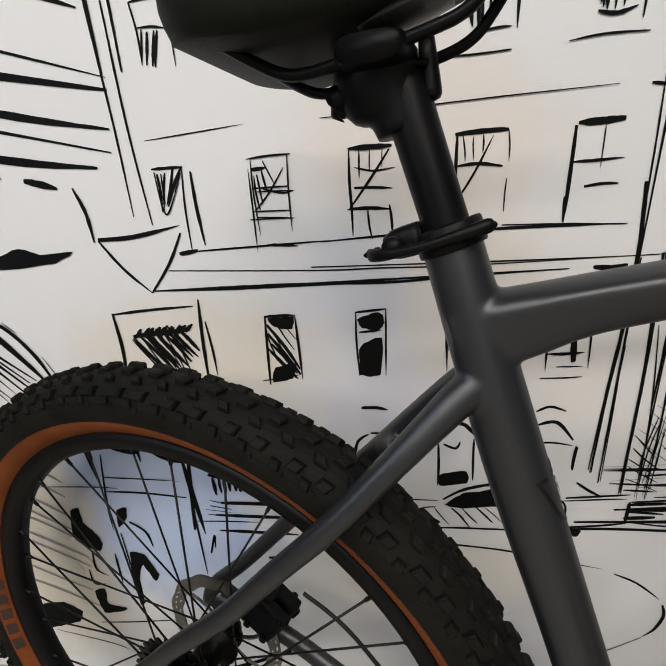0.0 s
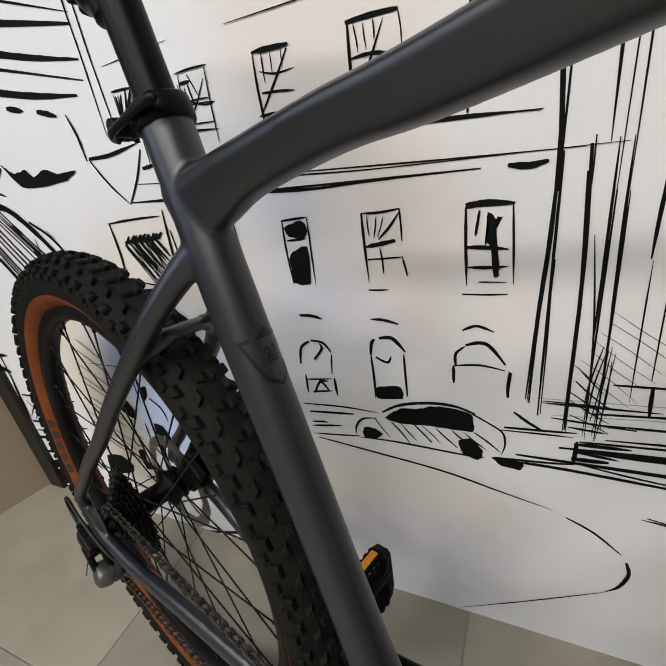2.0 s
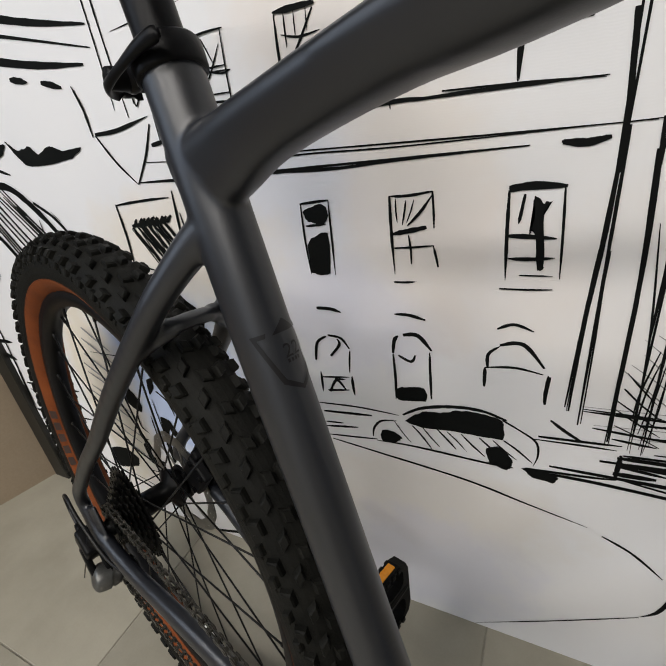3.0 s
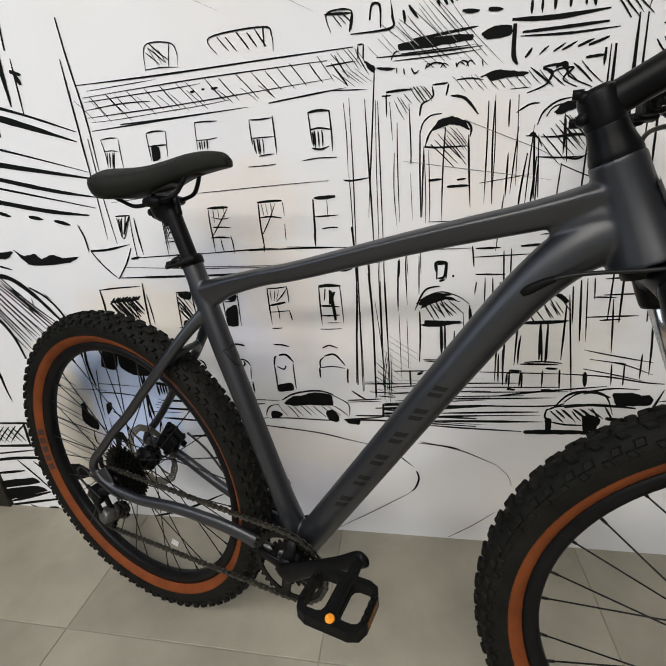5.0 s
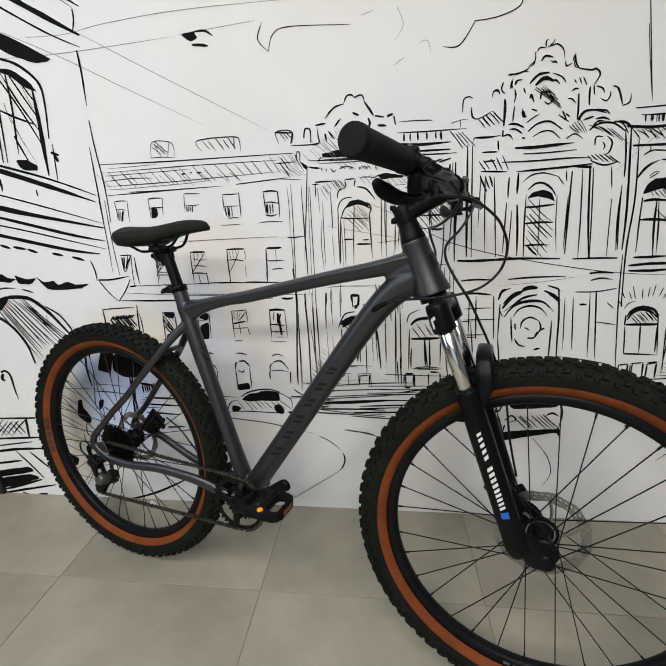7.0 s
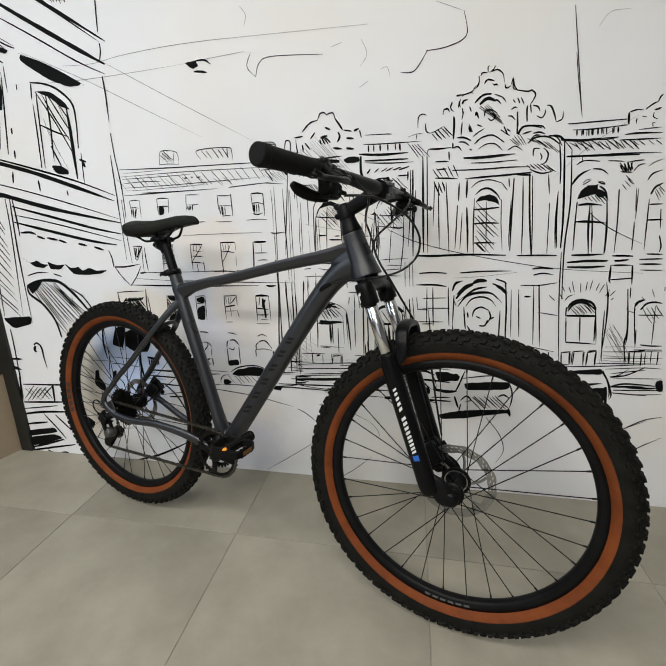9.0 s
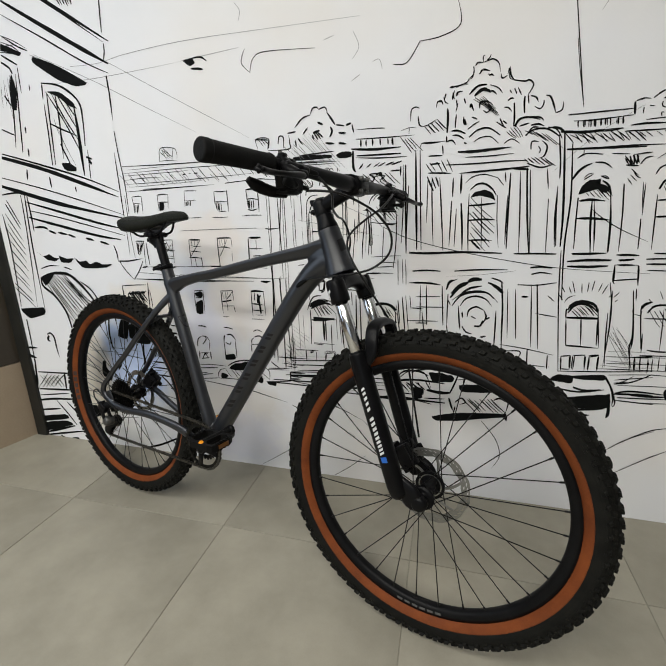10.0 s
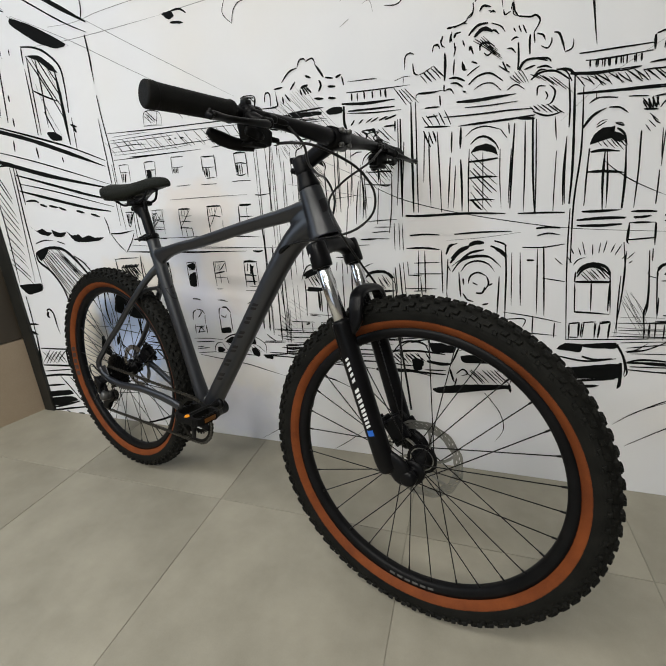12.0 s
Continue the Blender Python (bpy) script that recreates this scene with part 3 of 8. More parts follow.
ink(2.4, 0.785, 0.004, 0.842, 0.048, 0.903, 0.105)
ink(2.6, 0.001, 1.053, 0.004, 0.936, 0.003, 0.840)
ink(2.8, 0.019, 1.051, 0.019, 0.935, 0.024, 0.829)
ink(3.4, 0.559, 0.932, 0.577, 0.930, 0.613, 0.934)
ink(5.2, 0.623, 0.419, 0.622, 0.383)
ink(3.4, 0.625, 0.419, 0.741, 0.427, 0.86, 0.435)
ink(7, 0.625, 0.406, 0.713, 0.407, 0.862, 0.418)
ink(4.3, 0.625, 0.385, 0.715, 0.385, 0.866, 0.392)
ink(3.7, 0.538, 0.426, 0.622, 0.432)
ink(2.9, 0.622, 0.384, 0.715, 0.373, 0.865, 0.367)
drawing("palace_wing_drawing")
ink(1.7, 0.567, 1.069, 0.57, 1.01, 0.569, 0.944)
ink(2.4, 0.578, 1.076, 0.579, 0.96, 0.578, 0.869, 0.576, 0.724)
ink(2, 0.57, 0.944, 0.572, 0.87, 0.573, 0.724)
ink(3.6, 0.607, 1.071, 0.61, 0.956, 0.613, 0.866, 0.615, 0.765)
ink(1.5, 0.627, 1.067, 0.625, 0.954, 0.625, 0.864, 0.625, 0.722)
ink(2.3, 0.631, 1.066, 0.632, 0.953, 0.635, 0.721)
ink(1.5, 0.653, 1.062, 0.657, 0.997)
ink(2.2, 0.666, 1.027, 0.666, 0.948, 0.668, 0.846)
ink(1.8, 0.66, 0.975, 0.658, 0.907, 0.663, 0.834)
ink(2.6, 0.688, 1.056, 0.691, 0.984, 0.691, 0.953)
ink(1.2, 0.69, 0.937, 0.694, 0.848)
ink(1.7, 0.715, 0.984, 0.719, 0.899, 0.719, 0.841)
ink(2, 0.724, 0.975, 0.727, 0.898, 0.727, 0.84)
ink(2.6, 0.57, 0.656, 0.566, 0.573, 0.561, 0.474)
ink(2.2, 0.579, 0.655, 0.577, 0.573, 0.576, 0.458)
ink(3.5, 0.606, 0.655, 0.607, 0.574, 0.607, 0.435)
ink(2.1, 0.625, 0.722, 0.626, 0.574, 0.627, 0.428)
ink(2.5, 0.636, 0.721, 0.638, 0.574, 0.64, 0.424)
ink(1.6, 0.664, 0.653, 0.668, 0.486)
ink(1.6, 0.681, 0.637, 0.684, 0.517)
ink(3.2, 0.709, 0.656, 0.71, 0.588, 0.709, 0.532)
ink(1.9, 0.8, 0.65, 0.805, 0.549)
ink(2.2, 0.811, 0.656, 0.819, 0.542)
ink(3.8, 0.541, 0.513, 0.54, 0.477)
ink(3.5, 0.666, 0.77, 0.665, 0.731)
ink(1.7, 0.681, 0.784, 0.684, 0.733)
ink(1.7, 0.709, 0.798, 0.711, 0.737)
ink(1.4, 0.603, 0.772, 0.604, 0.728)
ink(1.9, 0.669, 0.784, 0.716, 0.787, 0.811, 0.787)
ink(2.6, 0.671, 0.81, 0.694, 0.813)
ink(3.6, 0.711, 0.826, 0.735, 0.83, 0.806, 0.828)
ink(2.4, 0.719, 0.813, 0.75, 0.809, 0.803, 0.813)
ink(1.5, 0.723, 0.843, 0.804, 0.841)
ink(5.2, 0.719, 0.63, 0.752, 0.628, 0.796, 0.629)
ink(6.2, 0.755, 0.624, 0.756, 0.588, 0.757, 0.548)
ink(3.9, 0.762, 0.624, 0.765, 0.548)
ink(2, 0.717, 0.538, 0.76, 0.536, 0.802, 0.535)
ink(2.6, 0.687, 0.51, 0.69, 0.468)
ink(2.1, 0.703, 0.503, 0.722, 0.509)
ink(2.2, 0.725, 0.507, 0.726, 0.466)
ink(2.1, 0.757, 0.508, 0.759, 0.475)
ink(2.1, 0.757, 0.508, 0.795, 0.51)
ink(2.5, 0.795, 0.51, 0.798, 0.462)
pale_hatch(1.3, 7, 0.638, 0.595, 0.706, 0.547, 0.609, 0.53, 0.669, 0.478)
pale(0.9, 0.578, 0.478, 0.709, 0.484, 0.852, 0.49)
pale(0.9, 0.591, 0.455, 0.71, 0.465, 0.854, 0.48)
pale(0.9, 0.628, 0.444, 0.856, 0.461)
ink(3, 0.023, 1.149, 0.245, 1.15, 0.439, 1.153, 0.59, 1.155)
ink(2.3, 0.03, 1.126, 0.242, 1.134, 0.389, 1.137, 0.542, 1.139)
ink(2.3, 0.028, 1.089, 0.235, 1.095, 0.551, 1.11)
ink(3.1, 0.102, 1.071, 0.231, 1.073, 0.38, 1.078)
ink(3, 0.423, 1.081, 0.573, 1.093)
hatch(2.3, 12, 0.044, 1.128, 0.074, 1.09, 0.389, 1.135, 0.43, 1.089)
hatch(2.2, 7, 0.419, 1.137, 0.45, 1.101, 0.589, 1.149, 0.614, 1.106)
ink(2.4, 0.183, 1.161, 0.192, 1.2, 0.241, 1.199, 0.253, 1.184, 0.251, 1.158)
ink(2, 0.181, 1.16, 0.216, 1.161, 0.253, 1.158)
ink(1.8, 0.241, 1.199, 0.232, 1.159)
hatch(1.3, 3, 0.195, 1.195, 0.211, 1.163, 0.216, 1.195, 0.231, 1.167)
hatch(2.3, 3, 0.191, 1.189, 0.217, 1.166, 0.2, 1.202, 0.236, 1.17)
ink(2.9, 0.334, 1.171, 0.324, 1.198, 0.428, 1.203, 0.443, 1.188, 0.443, 1.165)
ink(2.9, 0.428, 1.203, 0.427, 1.172)
hatch(2.9, 5, 0.338, 1.196, 0.358, 1.172, 0.41, 1.201, 0.429, 1.172)
ink(2.8, 0.552, 1.18, 0.547, 1.209, 0.589, 1.209, 0.589, 1.18)
hatch(2.1, 3, 0.555, 1.206, 0.57, 1.187, 0.572, 1.207, 0.59, 1.19)
ink(5.7, 0.743, 0.74, 0.742, 0.759, 0.762, 0.761)
ink(4.9, 0.762, 0.761, 0.758, 0.729, 0.74, 0.727)
ink(10, 0.708, 0.668, 0.73, 0.686, 0.774, 0.69)
ink(4.2, 0.698, 0.655, 0.719, 0.7, 0.75, 0.709)
ink(8.5, 0.711, 0.622, 0.771, 0.623)
hatch(3.4, 4, 0.717, 0.667, 0.74, 0.628, 0.749, 0.683, 0.772, 0.64)
ink(9.7, 0.916, 0.666, 0.936, 0.683, 0.977, 0.686, 1.003, 0.666)
ink(4.2, 0.912, 0.656, 0.912, 0.524)
ink(4.1, 1.003, 0.66, 1.006, 0.537)
ink(8.2, 0.918, 0.624, 1.008, 0.626)
ink(6.7, 0.957, 0.623, 0.962, 0.537)
ink(5, 0.972, 0.623, 0.975, 0.53)
ink(5.1, 0.924, 0.527, 1.004, 0.526)
hatch(3.3, 4, 0.918, 0.662, 0.948, 0.623, 0.966, 0.68, 0.996, 0.635)
ink(3.2, 0.904, 0.675, 0.912, 0.7, 0.942, 0.715)
ink(5, 0.871, 0.714, 0.873, 0.605, 0.874, 0.483)
ink(4.2, 0.883, 0.726, 0.887, 0.605, 0.891, 0.483)
ink(5.1, 0.815, 0.658, 0.822, 0.593, 0.828, 0.525)
ink(3.4, 0.84, 0.671, 0.844, 0.539)
ink(3.5, 0.783, 0.607, 0.785, 0.512)
ink(3.6, 0.635, 0.464, 0.804, 0.477, 0.931, 0.48)
ink(3.6, 0.647, 0.449, 0.868, 0.458)
ink(3.6, 0.652, 0.427, 0.867, 0.441)
ink(5.5, 0.604, 0.405, 0.803, 0.416, 0.88, 0.42)
ink(5.6, 0.554, 0.383, 0.736, 0.386, 0.841, 0.384)
ink(4.7, 0.532, 0.368, 0.615, 0.371, 0.841, 0.362)
ink(3.8, 0.706, 0.308, 0.773, 0.301, 0.806, 0.294)
ink(4.4, 0.76, 0.501, 0.792, 0.505)
ink(4.4, 0.763, 0.498, 0.759, 0.47)
ink(4.4, 0.792, 0.505, 0.791, 0.47)
ink(4.3, 0.899, 0.504, 0.924, 0.508)
ink(4.3, 0.899, 0.504, 0.899, 0.476)
ink(4.3, 0.928, 0.508, 0.927, 0.472)
drawing("crest_drawing")
ink(4.2, 0.542, 1.208, 0.591, 1.205)
ink(4.1, 0.591, 1.205, 0.585, 1.178)
ink(4.1, 0.621, 1.191, 0.626, 1.213, 0.64, 1.21, 0.64, 1.178)
ink(4.1, 0.587, 1.174, 0.657, 1.175, 0.661, 1.193, 0.658, 1.216)
ink(4.8, 0.654, 1.221, 0.682, 1.224)
ink(4.7, 0.68, 1.235, 0.705, 1.259, 0.731, 1.267)
ink(4.5, 0.731, 1.269, 0.739, 1.285, 0.752, 1.287, 0.758, 1.28)
ink(3.8, 0.758, 1.28, 0.777, 1.285, 0.785, 1.271)
ink(6, 0.783, 1.272, 0.8, 1.249, 0.808, 1.236)
ink(4.5, 0.812, 1.235, 0.836, 1.231)
ink(6, 0.843, 1.232, 0.859, 1.238)
ink(3.8, 0.861, 1.233, 0.866, 1.211)
ink(4.7, 0.705, 1.214, 0.722, 1.234)
ink(6.2, 0.753, 1.246, 0.77, 1.239)
ink(7.8, 0.738, 1.216, 0.76, 1.222)
hatch(5.5, 4, 0.737, 1.213, 0.741, 1.197, 0.753, 1.217, 0.771, 1.2)
ink(6.1, 0.793, 1.231, 0.798, 1.218, 0.791, 1.203)
ink(6.1, 0.819, 1.213, 0.842, 1.211)
ink(6.2, 0.777, 1.187, 0.805, 1.184)
ink(6.2, 0.819, 1.184, 0.843, 1.181)
ink(4.8, 0.679, 1.199, 0.682, 1.18)
ink(4.8, 0.689, 1.205, 0.705, 1.184)
hatch(1.3, 9, 0.643, 1.178, 0.719, 1.116, 0.753, 1.212, 0.849, 1.106)
blot(0.671, 1.151, 0.722, 1.155, 0.794, 1.152, 0.794, 1.143, 0.721, 1.14, 0.674, 1.14)
blot(0.809, 1.151, 0.833, 1.16, 0.858, 1.157, 0.857, 1.143, 0.819, 1.141)
ink(4.8, 0.695, 1.154, 0.762, 1.159, 0.804, 1.162)
ink(3.2, 0.631, 1.134, 0.72, 1.132, 0.812, 1.133)
ink(2.9, 0.875, 1.218, 0.939, 1.218, 0.96, 1.217)
ink(3.6, 0.872, 1.192, 0.938, 1.192, 1.048, 1.194)
ink(7.4, 0.858, 1.165, 0.926, 1.161, 1.008, 1.164)
hatch(5.2, 6, 0.884, 1.189, 0.884, 1.17, 0.985, 1.19, 0.987, 1.171)
ink(5.3, 0.876, 1.145, 0.937, 1.145, 1.008, 1.146)
ink(3.7, 0.873, 1.14, 0.949, 1.136, 1.026, 1.137)
ink(7.7, 0.864, 1.159, 0.865, 1.116, 0.872, 1.099)
hatch(3.8, 6, 0.885, 1.109, 0.895, 1.121, 0.985, 1.117, 1.014, 1.125)
ink(6.1, 0.934, 1.089, 0.949, 1.093, 0.954, 1.076)
ink(4.5, 0.979, 1.098, 1.009, 1.099)
ink(4.5, 1.009, 1.11, 1.009, 1.083)
hatch(3.1, 5, 0.899, 1.091, 0.936, 1.061, 0.973, 1.096, 1.009, 1.061)
hatch(2.8, 4, 1.008, 1.187, 1.043, 1.143, 1.031, 1.19, 1.071, 1.151)
drawing("church_drawing")
ink(3.1, 1.2, 1.356, 1.2, 1.336, 1.187, 1.326)
ink(3.8, 1.142, 1.311, 1.162, 1.311, 1.182, 1.317, 1.189, 1.325)
ink(3.7, 1.216, 1.339, 1.225, 1.345, 1.24, 1.342)
ink(2.5, 1.236, 1.334, 1.25, 1.329)
ink(3.6, 1.292, 1.347, 1.296, 1.326, 1.306, 1.313)
ink(4.2, 1.306, 1.313, 1.333, 1.308, 1.344, 1.31, 1.354, 1.298, 1.344, 1.277)
ink(4, 1.13, 1.294, 1.127, 1.281)
ink(3.3, 1.152, 1.301, 1.15, 1.287, 1.154, 1.278)
ink(3.2, 1.163, 1.297, 1.158, 1.286)
ink(5.7, 1.193, 1.287, 1.213, 1.305, 1.237, 1.308)
ink(3.1, 1.245, 1.307, 1.267, 1.298, 1.278, 1.285)
ink(8.8, 1.207, 1.282, 1.227, 1.296, 1.249, 1.289)
hatch(2.5, 5, 1.2, 1.277, 1.273, 1.227, 1.229, 1.282, 1.267, 1.246)
ink(5.8, 1.196, 1.254, 1.199, 1.263, 1.207, 1.246)
ink(5.1, 1.222, 1.251, 1.223, 1.265, 1.24, 1.267, 1.256, 1.258)
ink(3.8, 1.232, 1.246, 1.242, 1.24, 1.252, 1.25, 1.243, 1.26)
ink(3.9, 1.203, 1.23, 1.218, 1.224)
ink(4.4, 1.244, 1.289, 1.253, 1.291, 1.264, 1.282)
ink(3.1, 1.297, 1.291, 1.303, 1.282)
ink(3.1, 1.308, 1.294, 1.315, 1.28)
ink(3, 1.317, 1.295, 1.327, 1.276)
ink(4.9, 1.336, 1.273, 1.336, 1.256, 1.339, 1.231)
ink(3.6, 1.344, 1.277, 1.348, 1.254)
ink(5, 1.311, 1.259, 1.315, 1.223, 1.315, 1.2)
ink(4.3, 1.294, 1.265, 1.302, 1.27, 1.31, 1.269)
ink(4.2, 1.351, 1.273, 1.365, 1.268, 1.371, 1.256)
ink(3.7, 1.363, 1.246, 1.377, 1.24, 1.384, 1.25, 1.384, 1.26)
ink(4.8, 1.388, 1.271, 1.4, 1.267, 1.41, 1.247, 1.416, 1.229)
ink(3.6, 1.416, 1.227, 1.431, 1.234, 1.432, 1.253)
ink(5, 1.317, 1.2, 1.328, 1.217, 1.351, 1.22, 1.38, 1.213)
ink(4.9, 1.358, 1.2, 1.377, 1.202, 1.392, 1.196)
ink(5, 1.347, 1.175, 1.369, 1.189, 1.402, 1.188, 1.432, 1.169)
ink(6.1, 1.402, 1.191, 1.43, 1.188, 1.449, 1.172)
ink(3.8, 1.365, 1.139, 1.366, 1.158, 1.382, 1.158)
ink(4.4, 1.391, 1.16, 1.405, 1.145, 1.401, 1.122, 1.387, 1.115)
ink(3.2, 1.383, 1.147, 1.389, 1.137, 1.386, 1.128)
hatch(2.5, 6, 1.345, 1.187, 1.366, 1.176, 1.394, 1.178, 1.441, 1.141)
hatch(3.2, 6, 1.348, 1.117, 1.364, 1.104, 1.401, 1.117, 1.432, 1.095)
ink(4.5, 1.359, 1.104, 1.394, 1.092, 1.427, 1.099)
ink(4.6, 1.199, 1.179, 1.22, 1.196, 1.25, 1.2, 1.282, 1.18)
ink(3.3, 1.194, 1.2, 1.209, 1.211, 1.224, 1.219)
ink(3.2, 1.269, 1.214, 1.285, 1.203, 1.296, 1.197)
ink(3.3, 1.212, 1.166, 1.232, 1.177, 1.257, 1.177, 1.279, 1.159)
ink(3.2, 1.294, 1.158, 1.313, 1.168, 1.334, 1.156)
ink(5.4, 1.149, 1.198, 1.168, 1.198, 1.189, 1.189)
ink(4.7, 1.153, 1.186, 1.169, 1.185, 1.185, 1.175)
ink(4.1, 1.137, 1.17, 1.153, 1.173, 1.164, 1.161)
ink(4.1, 1.186, 1.166, 1.194, 1.163)
ink(3.5, 1.034, 1.23, 1.035, 1.259, 1.047, 1.267, 1.058, 1.263)
ink(4.1, 1.055, 1.242, 1.059, 1.22, 1.07, 1.214)
ink(2.7, 1.07, 1.214, 1.086, 1.219, 1.108, 1.231)
hatch(3.4, 5, 1.076, 1.213, 1.093, 1.194, 1.108, 1.231, 1.136, 1.204)
ink(6.6, 1.136, 1.257, 1.138, 1.233, 1.138, 1.194)
ink(4.1, 1.137, 1.185, 1.137, 1.17)
ink(4, 1.106, 1.274, 1.117, 1.277, 1.123, 1.267)
ink(3.3, 1.159, 1.277, 1.162, 1.258)
ink(3.3, 1.161, 1.24, 1.16, 1.204)
ink(3.3, 1.179, 1.279, 1.185, 1.265)
ink(4, 1.184, 1.228, 1.188, 1.216, 1.183, 1.219)
ink(8, 1.171, 1.142, 1.218, 1.142, 1.265, 1.145, 1.315, 1.148)
ink(3.3, 1.193, 1.127, 1.251, 1.127, 1.322, 1.131)
ink(4, 1.14, 1.108, 1.221, 1.108, 1.303, 1.111, 1.358, 1.111)
ink(5.4, 1.179, 1.084, 1.233, 1.087, 1.305, 1.091, 1.365, 1.096)
ink(6.6, 1.325, 1.09, 1.365, 1.087)
hatch(2.8, 5, 1.078, 1.115, 1.101, 1.087, 1.139, 1.123, 1.157, 1.088)
ink(4.3, 1.095, 1.111, 1.123, 1.113)
ink(5, 1.09, 1.088, 1.157, 1.085)
ink(4.2, 1.068, 1.17, 1.099, 1.169, 1.132, 1.173)
ink(4.2, 1.127, 1.161, 1.13, 1.136)
ink(4.2, 1.089, 1.134, 1.128, 1.134)
ink(3.4, 1.198, 1.057, 1.218, 1.073, 1.249, 1.078, 1.286, 1.068)
ink(2.7, 1.286, 1.068, 1.304, 1.046)
ink(5.6, 1.212, 1.037, 1.23, 1.052, 1.251, 1.053, 1.273, 1.038, 1.285, 1.02)
blot(1.214, 1.016, 1.226, 1.031, 1.252, 1.037, 1.274, 1.028, 1.283, 1.007, 1.264, 1.015, 1.237, 1.02)
ink(3.4, 1.304, 1.082, 1.308, 1.056)
ink(4.4, 1.21, 1.027, 1.213, 0.94, 1.218, 0.861)
ink(2.9, 1.245, 1.016, 1.25, 0.95, 1.255, 0.866)
ink(2.8, 1.288, 1.022, 1.293, 0.948, 1.303, 0.87)
ink(5.7, 1.212, 0.993, 1.25, 0.995, 1.284, 0.999)
ink(5.8, 1.214, 0.951, 1.253, 0.953, 1.287, 0.952)
ink(5.2, 1.218, 0.893, 1.251, 0.894, 1.284, 0.893)
hatch(2.9, 7, 1.216, 1.016, 1.291, 0.948, 1.219, 0.918, 1.27, 0.86)
ink(6.1, 1.223, 0.895, 1.241, 0.877, 1.253, 0.866)
ink(6.3, 1.185, 1.081, 1.186, 1.028)
ink(6, 1.189, 1.001, 1.196, 0.93, 1.2, 0.864)
ink(3, 1.176, 0.986, 1.176, 0.874)
ink(3.8, 1.161, 1.008, 1.161, 0.874)
ink(3.8, 1.124, 1.075, 1.134, 0.977, 1.144, 0.863)
ink(3.8, 1.102, 1.066, 1.107, 0.979, 1.114, 0.875)
ink(3, 1.09, 1.077, 1.091, 0.945)
ink(4.4, 1.163, 1.072, 1.164, 1.019)
hatch(4.4, 3, 1.09, 1.077, 1.108, 1.039, 1.113, 1.078, 1.123, 1.048)
ink(3.6, 1.316, 1.02, 1.32, 0.881)
ink(4.9, 1.318, 1.08, 1.321, 0.968, 1.325, 0.869)
ink(4.1, 1.343, 1.083, 1.353, 0.966, 1.36, 0.857)
ink(5.5, 1.36, 1.092, 1.373, 0.965, 1.388, 0.857)
ink(3.4, 1.369, 1.086, 1.381, 0.965, 1.39, 0.857)
ink(3.2, 1.412, 1.088, 1.421, 1.033)
ink(2.8, 1.424, 1.008, 1.429, 0.92, 1.433, 0.859)
ink(4.1, 1.444, 1.042, 1.449, 0.961, 1.458, 0.877)
ink(6.8, 1.052, 1.153, 1.06, 0.981, 1.065, 0.865)
ink(3.8, 1.064, 1.152, 1.072, 0.98, 1.078, 0.864)
ink(5.4, 1.023, 1.114, 1.027, 0.983, 1.032, 0.853)
ink(4.4, 1.431, 1.178, 1.442, 1.109, 1.446, 1.061)
ink(5.9, 1.445, 1.177, 1.458, 1.06, 1.467, 0.96, 1.47, 0.876)
ink(4.6, 1.467, 1.148, 1.48, 1.01, 1.48, 0.876, 1.492, 0.719)
ink(3.7, 1.474, 0.865, 1.485, 0.719, 1.51, 0.495)
ink(7, 1.041, 0.856, 1.096, 0.855, 1.214, 0.859, 1.315, 0.856)
ink(5, 1.347, 0.855, 1.411, 0.856, 1.462, 0.855)
ink(4.9, 1.054, 0.798, 1.097, 0.801, 1.14, 0.799)
ink(4.6, 1.182, 0.8, 1.252, 0.805, 1.336, 0.807)
ink(5.8, 1.397, 0.814, 1.426, 0.817, 1.457, 0.814)
ink(4.3, 1.402, 0.794, 1.428, 0.8, 1.459, 0.796)
ink(6.7, 1.044, 0.76, 1.099, 0.761, 1.142, 0.756)
ink(4.2, 1.099, 0.753, 1.106, 0.623)
ink(4.2, 1.148, 0.753, 1.157, 0.624)
ink(3.4, 1.08, 0.753, 1.083, 0.629)
ink(4.2, 1.167, 0.728, 1.168, 0.625)
ink(3.3, 1.068, 0.715, 1.143, 0.718)
ink(3.4, 1.069, 0.682, 1.157, 0.684)
ink(3.5, 1.043, 0.635, 1.14, 0.637)
ink(7.2, 1.161, 0.741, 1.169, 0.766, 1.183, 0.772)
ink(8.1, 1.174, 0.716, 1.197, 0.747, 1.225, 0.763)
ink(12.4, 1.225, 0.768, 1.242, 0.775, 1.265, 0.775)
ink(9.3, 1.289, 0.766, 1.313, 0.751, 1.325, 0.735)
ink(6.5, 1.181, 0.69, 1.204, 0.722, 1.239, 0.735, 1.28, 0.735, 1.304, 0.717)
ink(5.6, 1.206, 0.691, 1.222, 0.714, 1.251, 0.723, 1.281, 0.714, 1.3, 0.692)
ink(5.5, 1.322, 0.771, 1.331, 0.693, 1.335, 0.617, 1.339, 0.551)
ink(5.1, 1.2, 0.691, 1.206, 0.639, 1.21, 0.613)
ink(4.9, 1.313, 0.68, 1.316, 0.564)
ink(5.7, 1.229, 0.655, 1.234, 0.678, 1.254, 0.689, 1.278, 0.679)
ink(4.9, 1.278, 0.679, 1.285, 0.657, 1.275, 0.634)
ink(4.1, 1.241, 0.659, 1.256, 0.651)
ink(5.8, 1.252, 0.627, 1.27, 0.628, 1.277, 0.647)
ink(5, 1.213, 0.672, 1.216, 0.652)
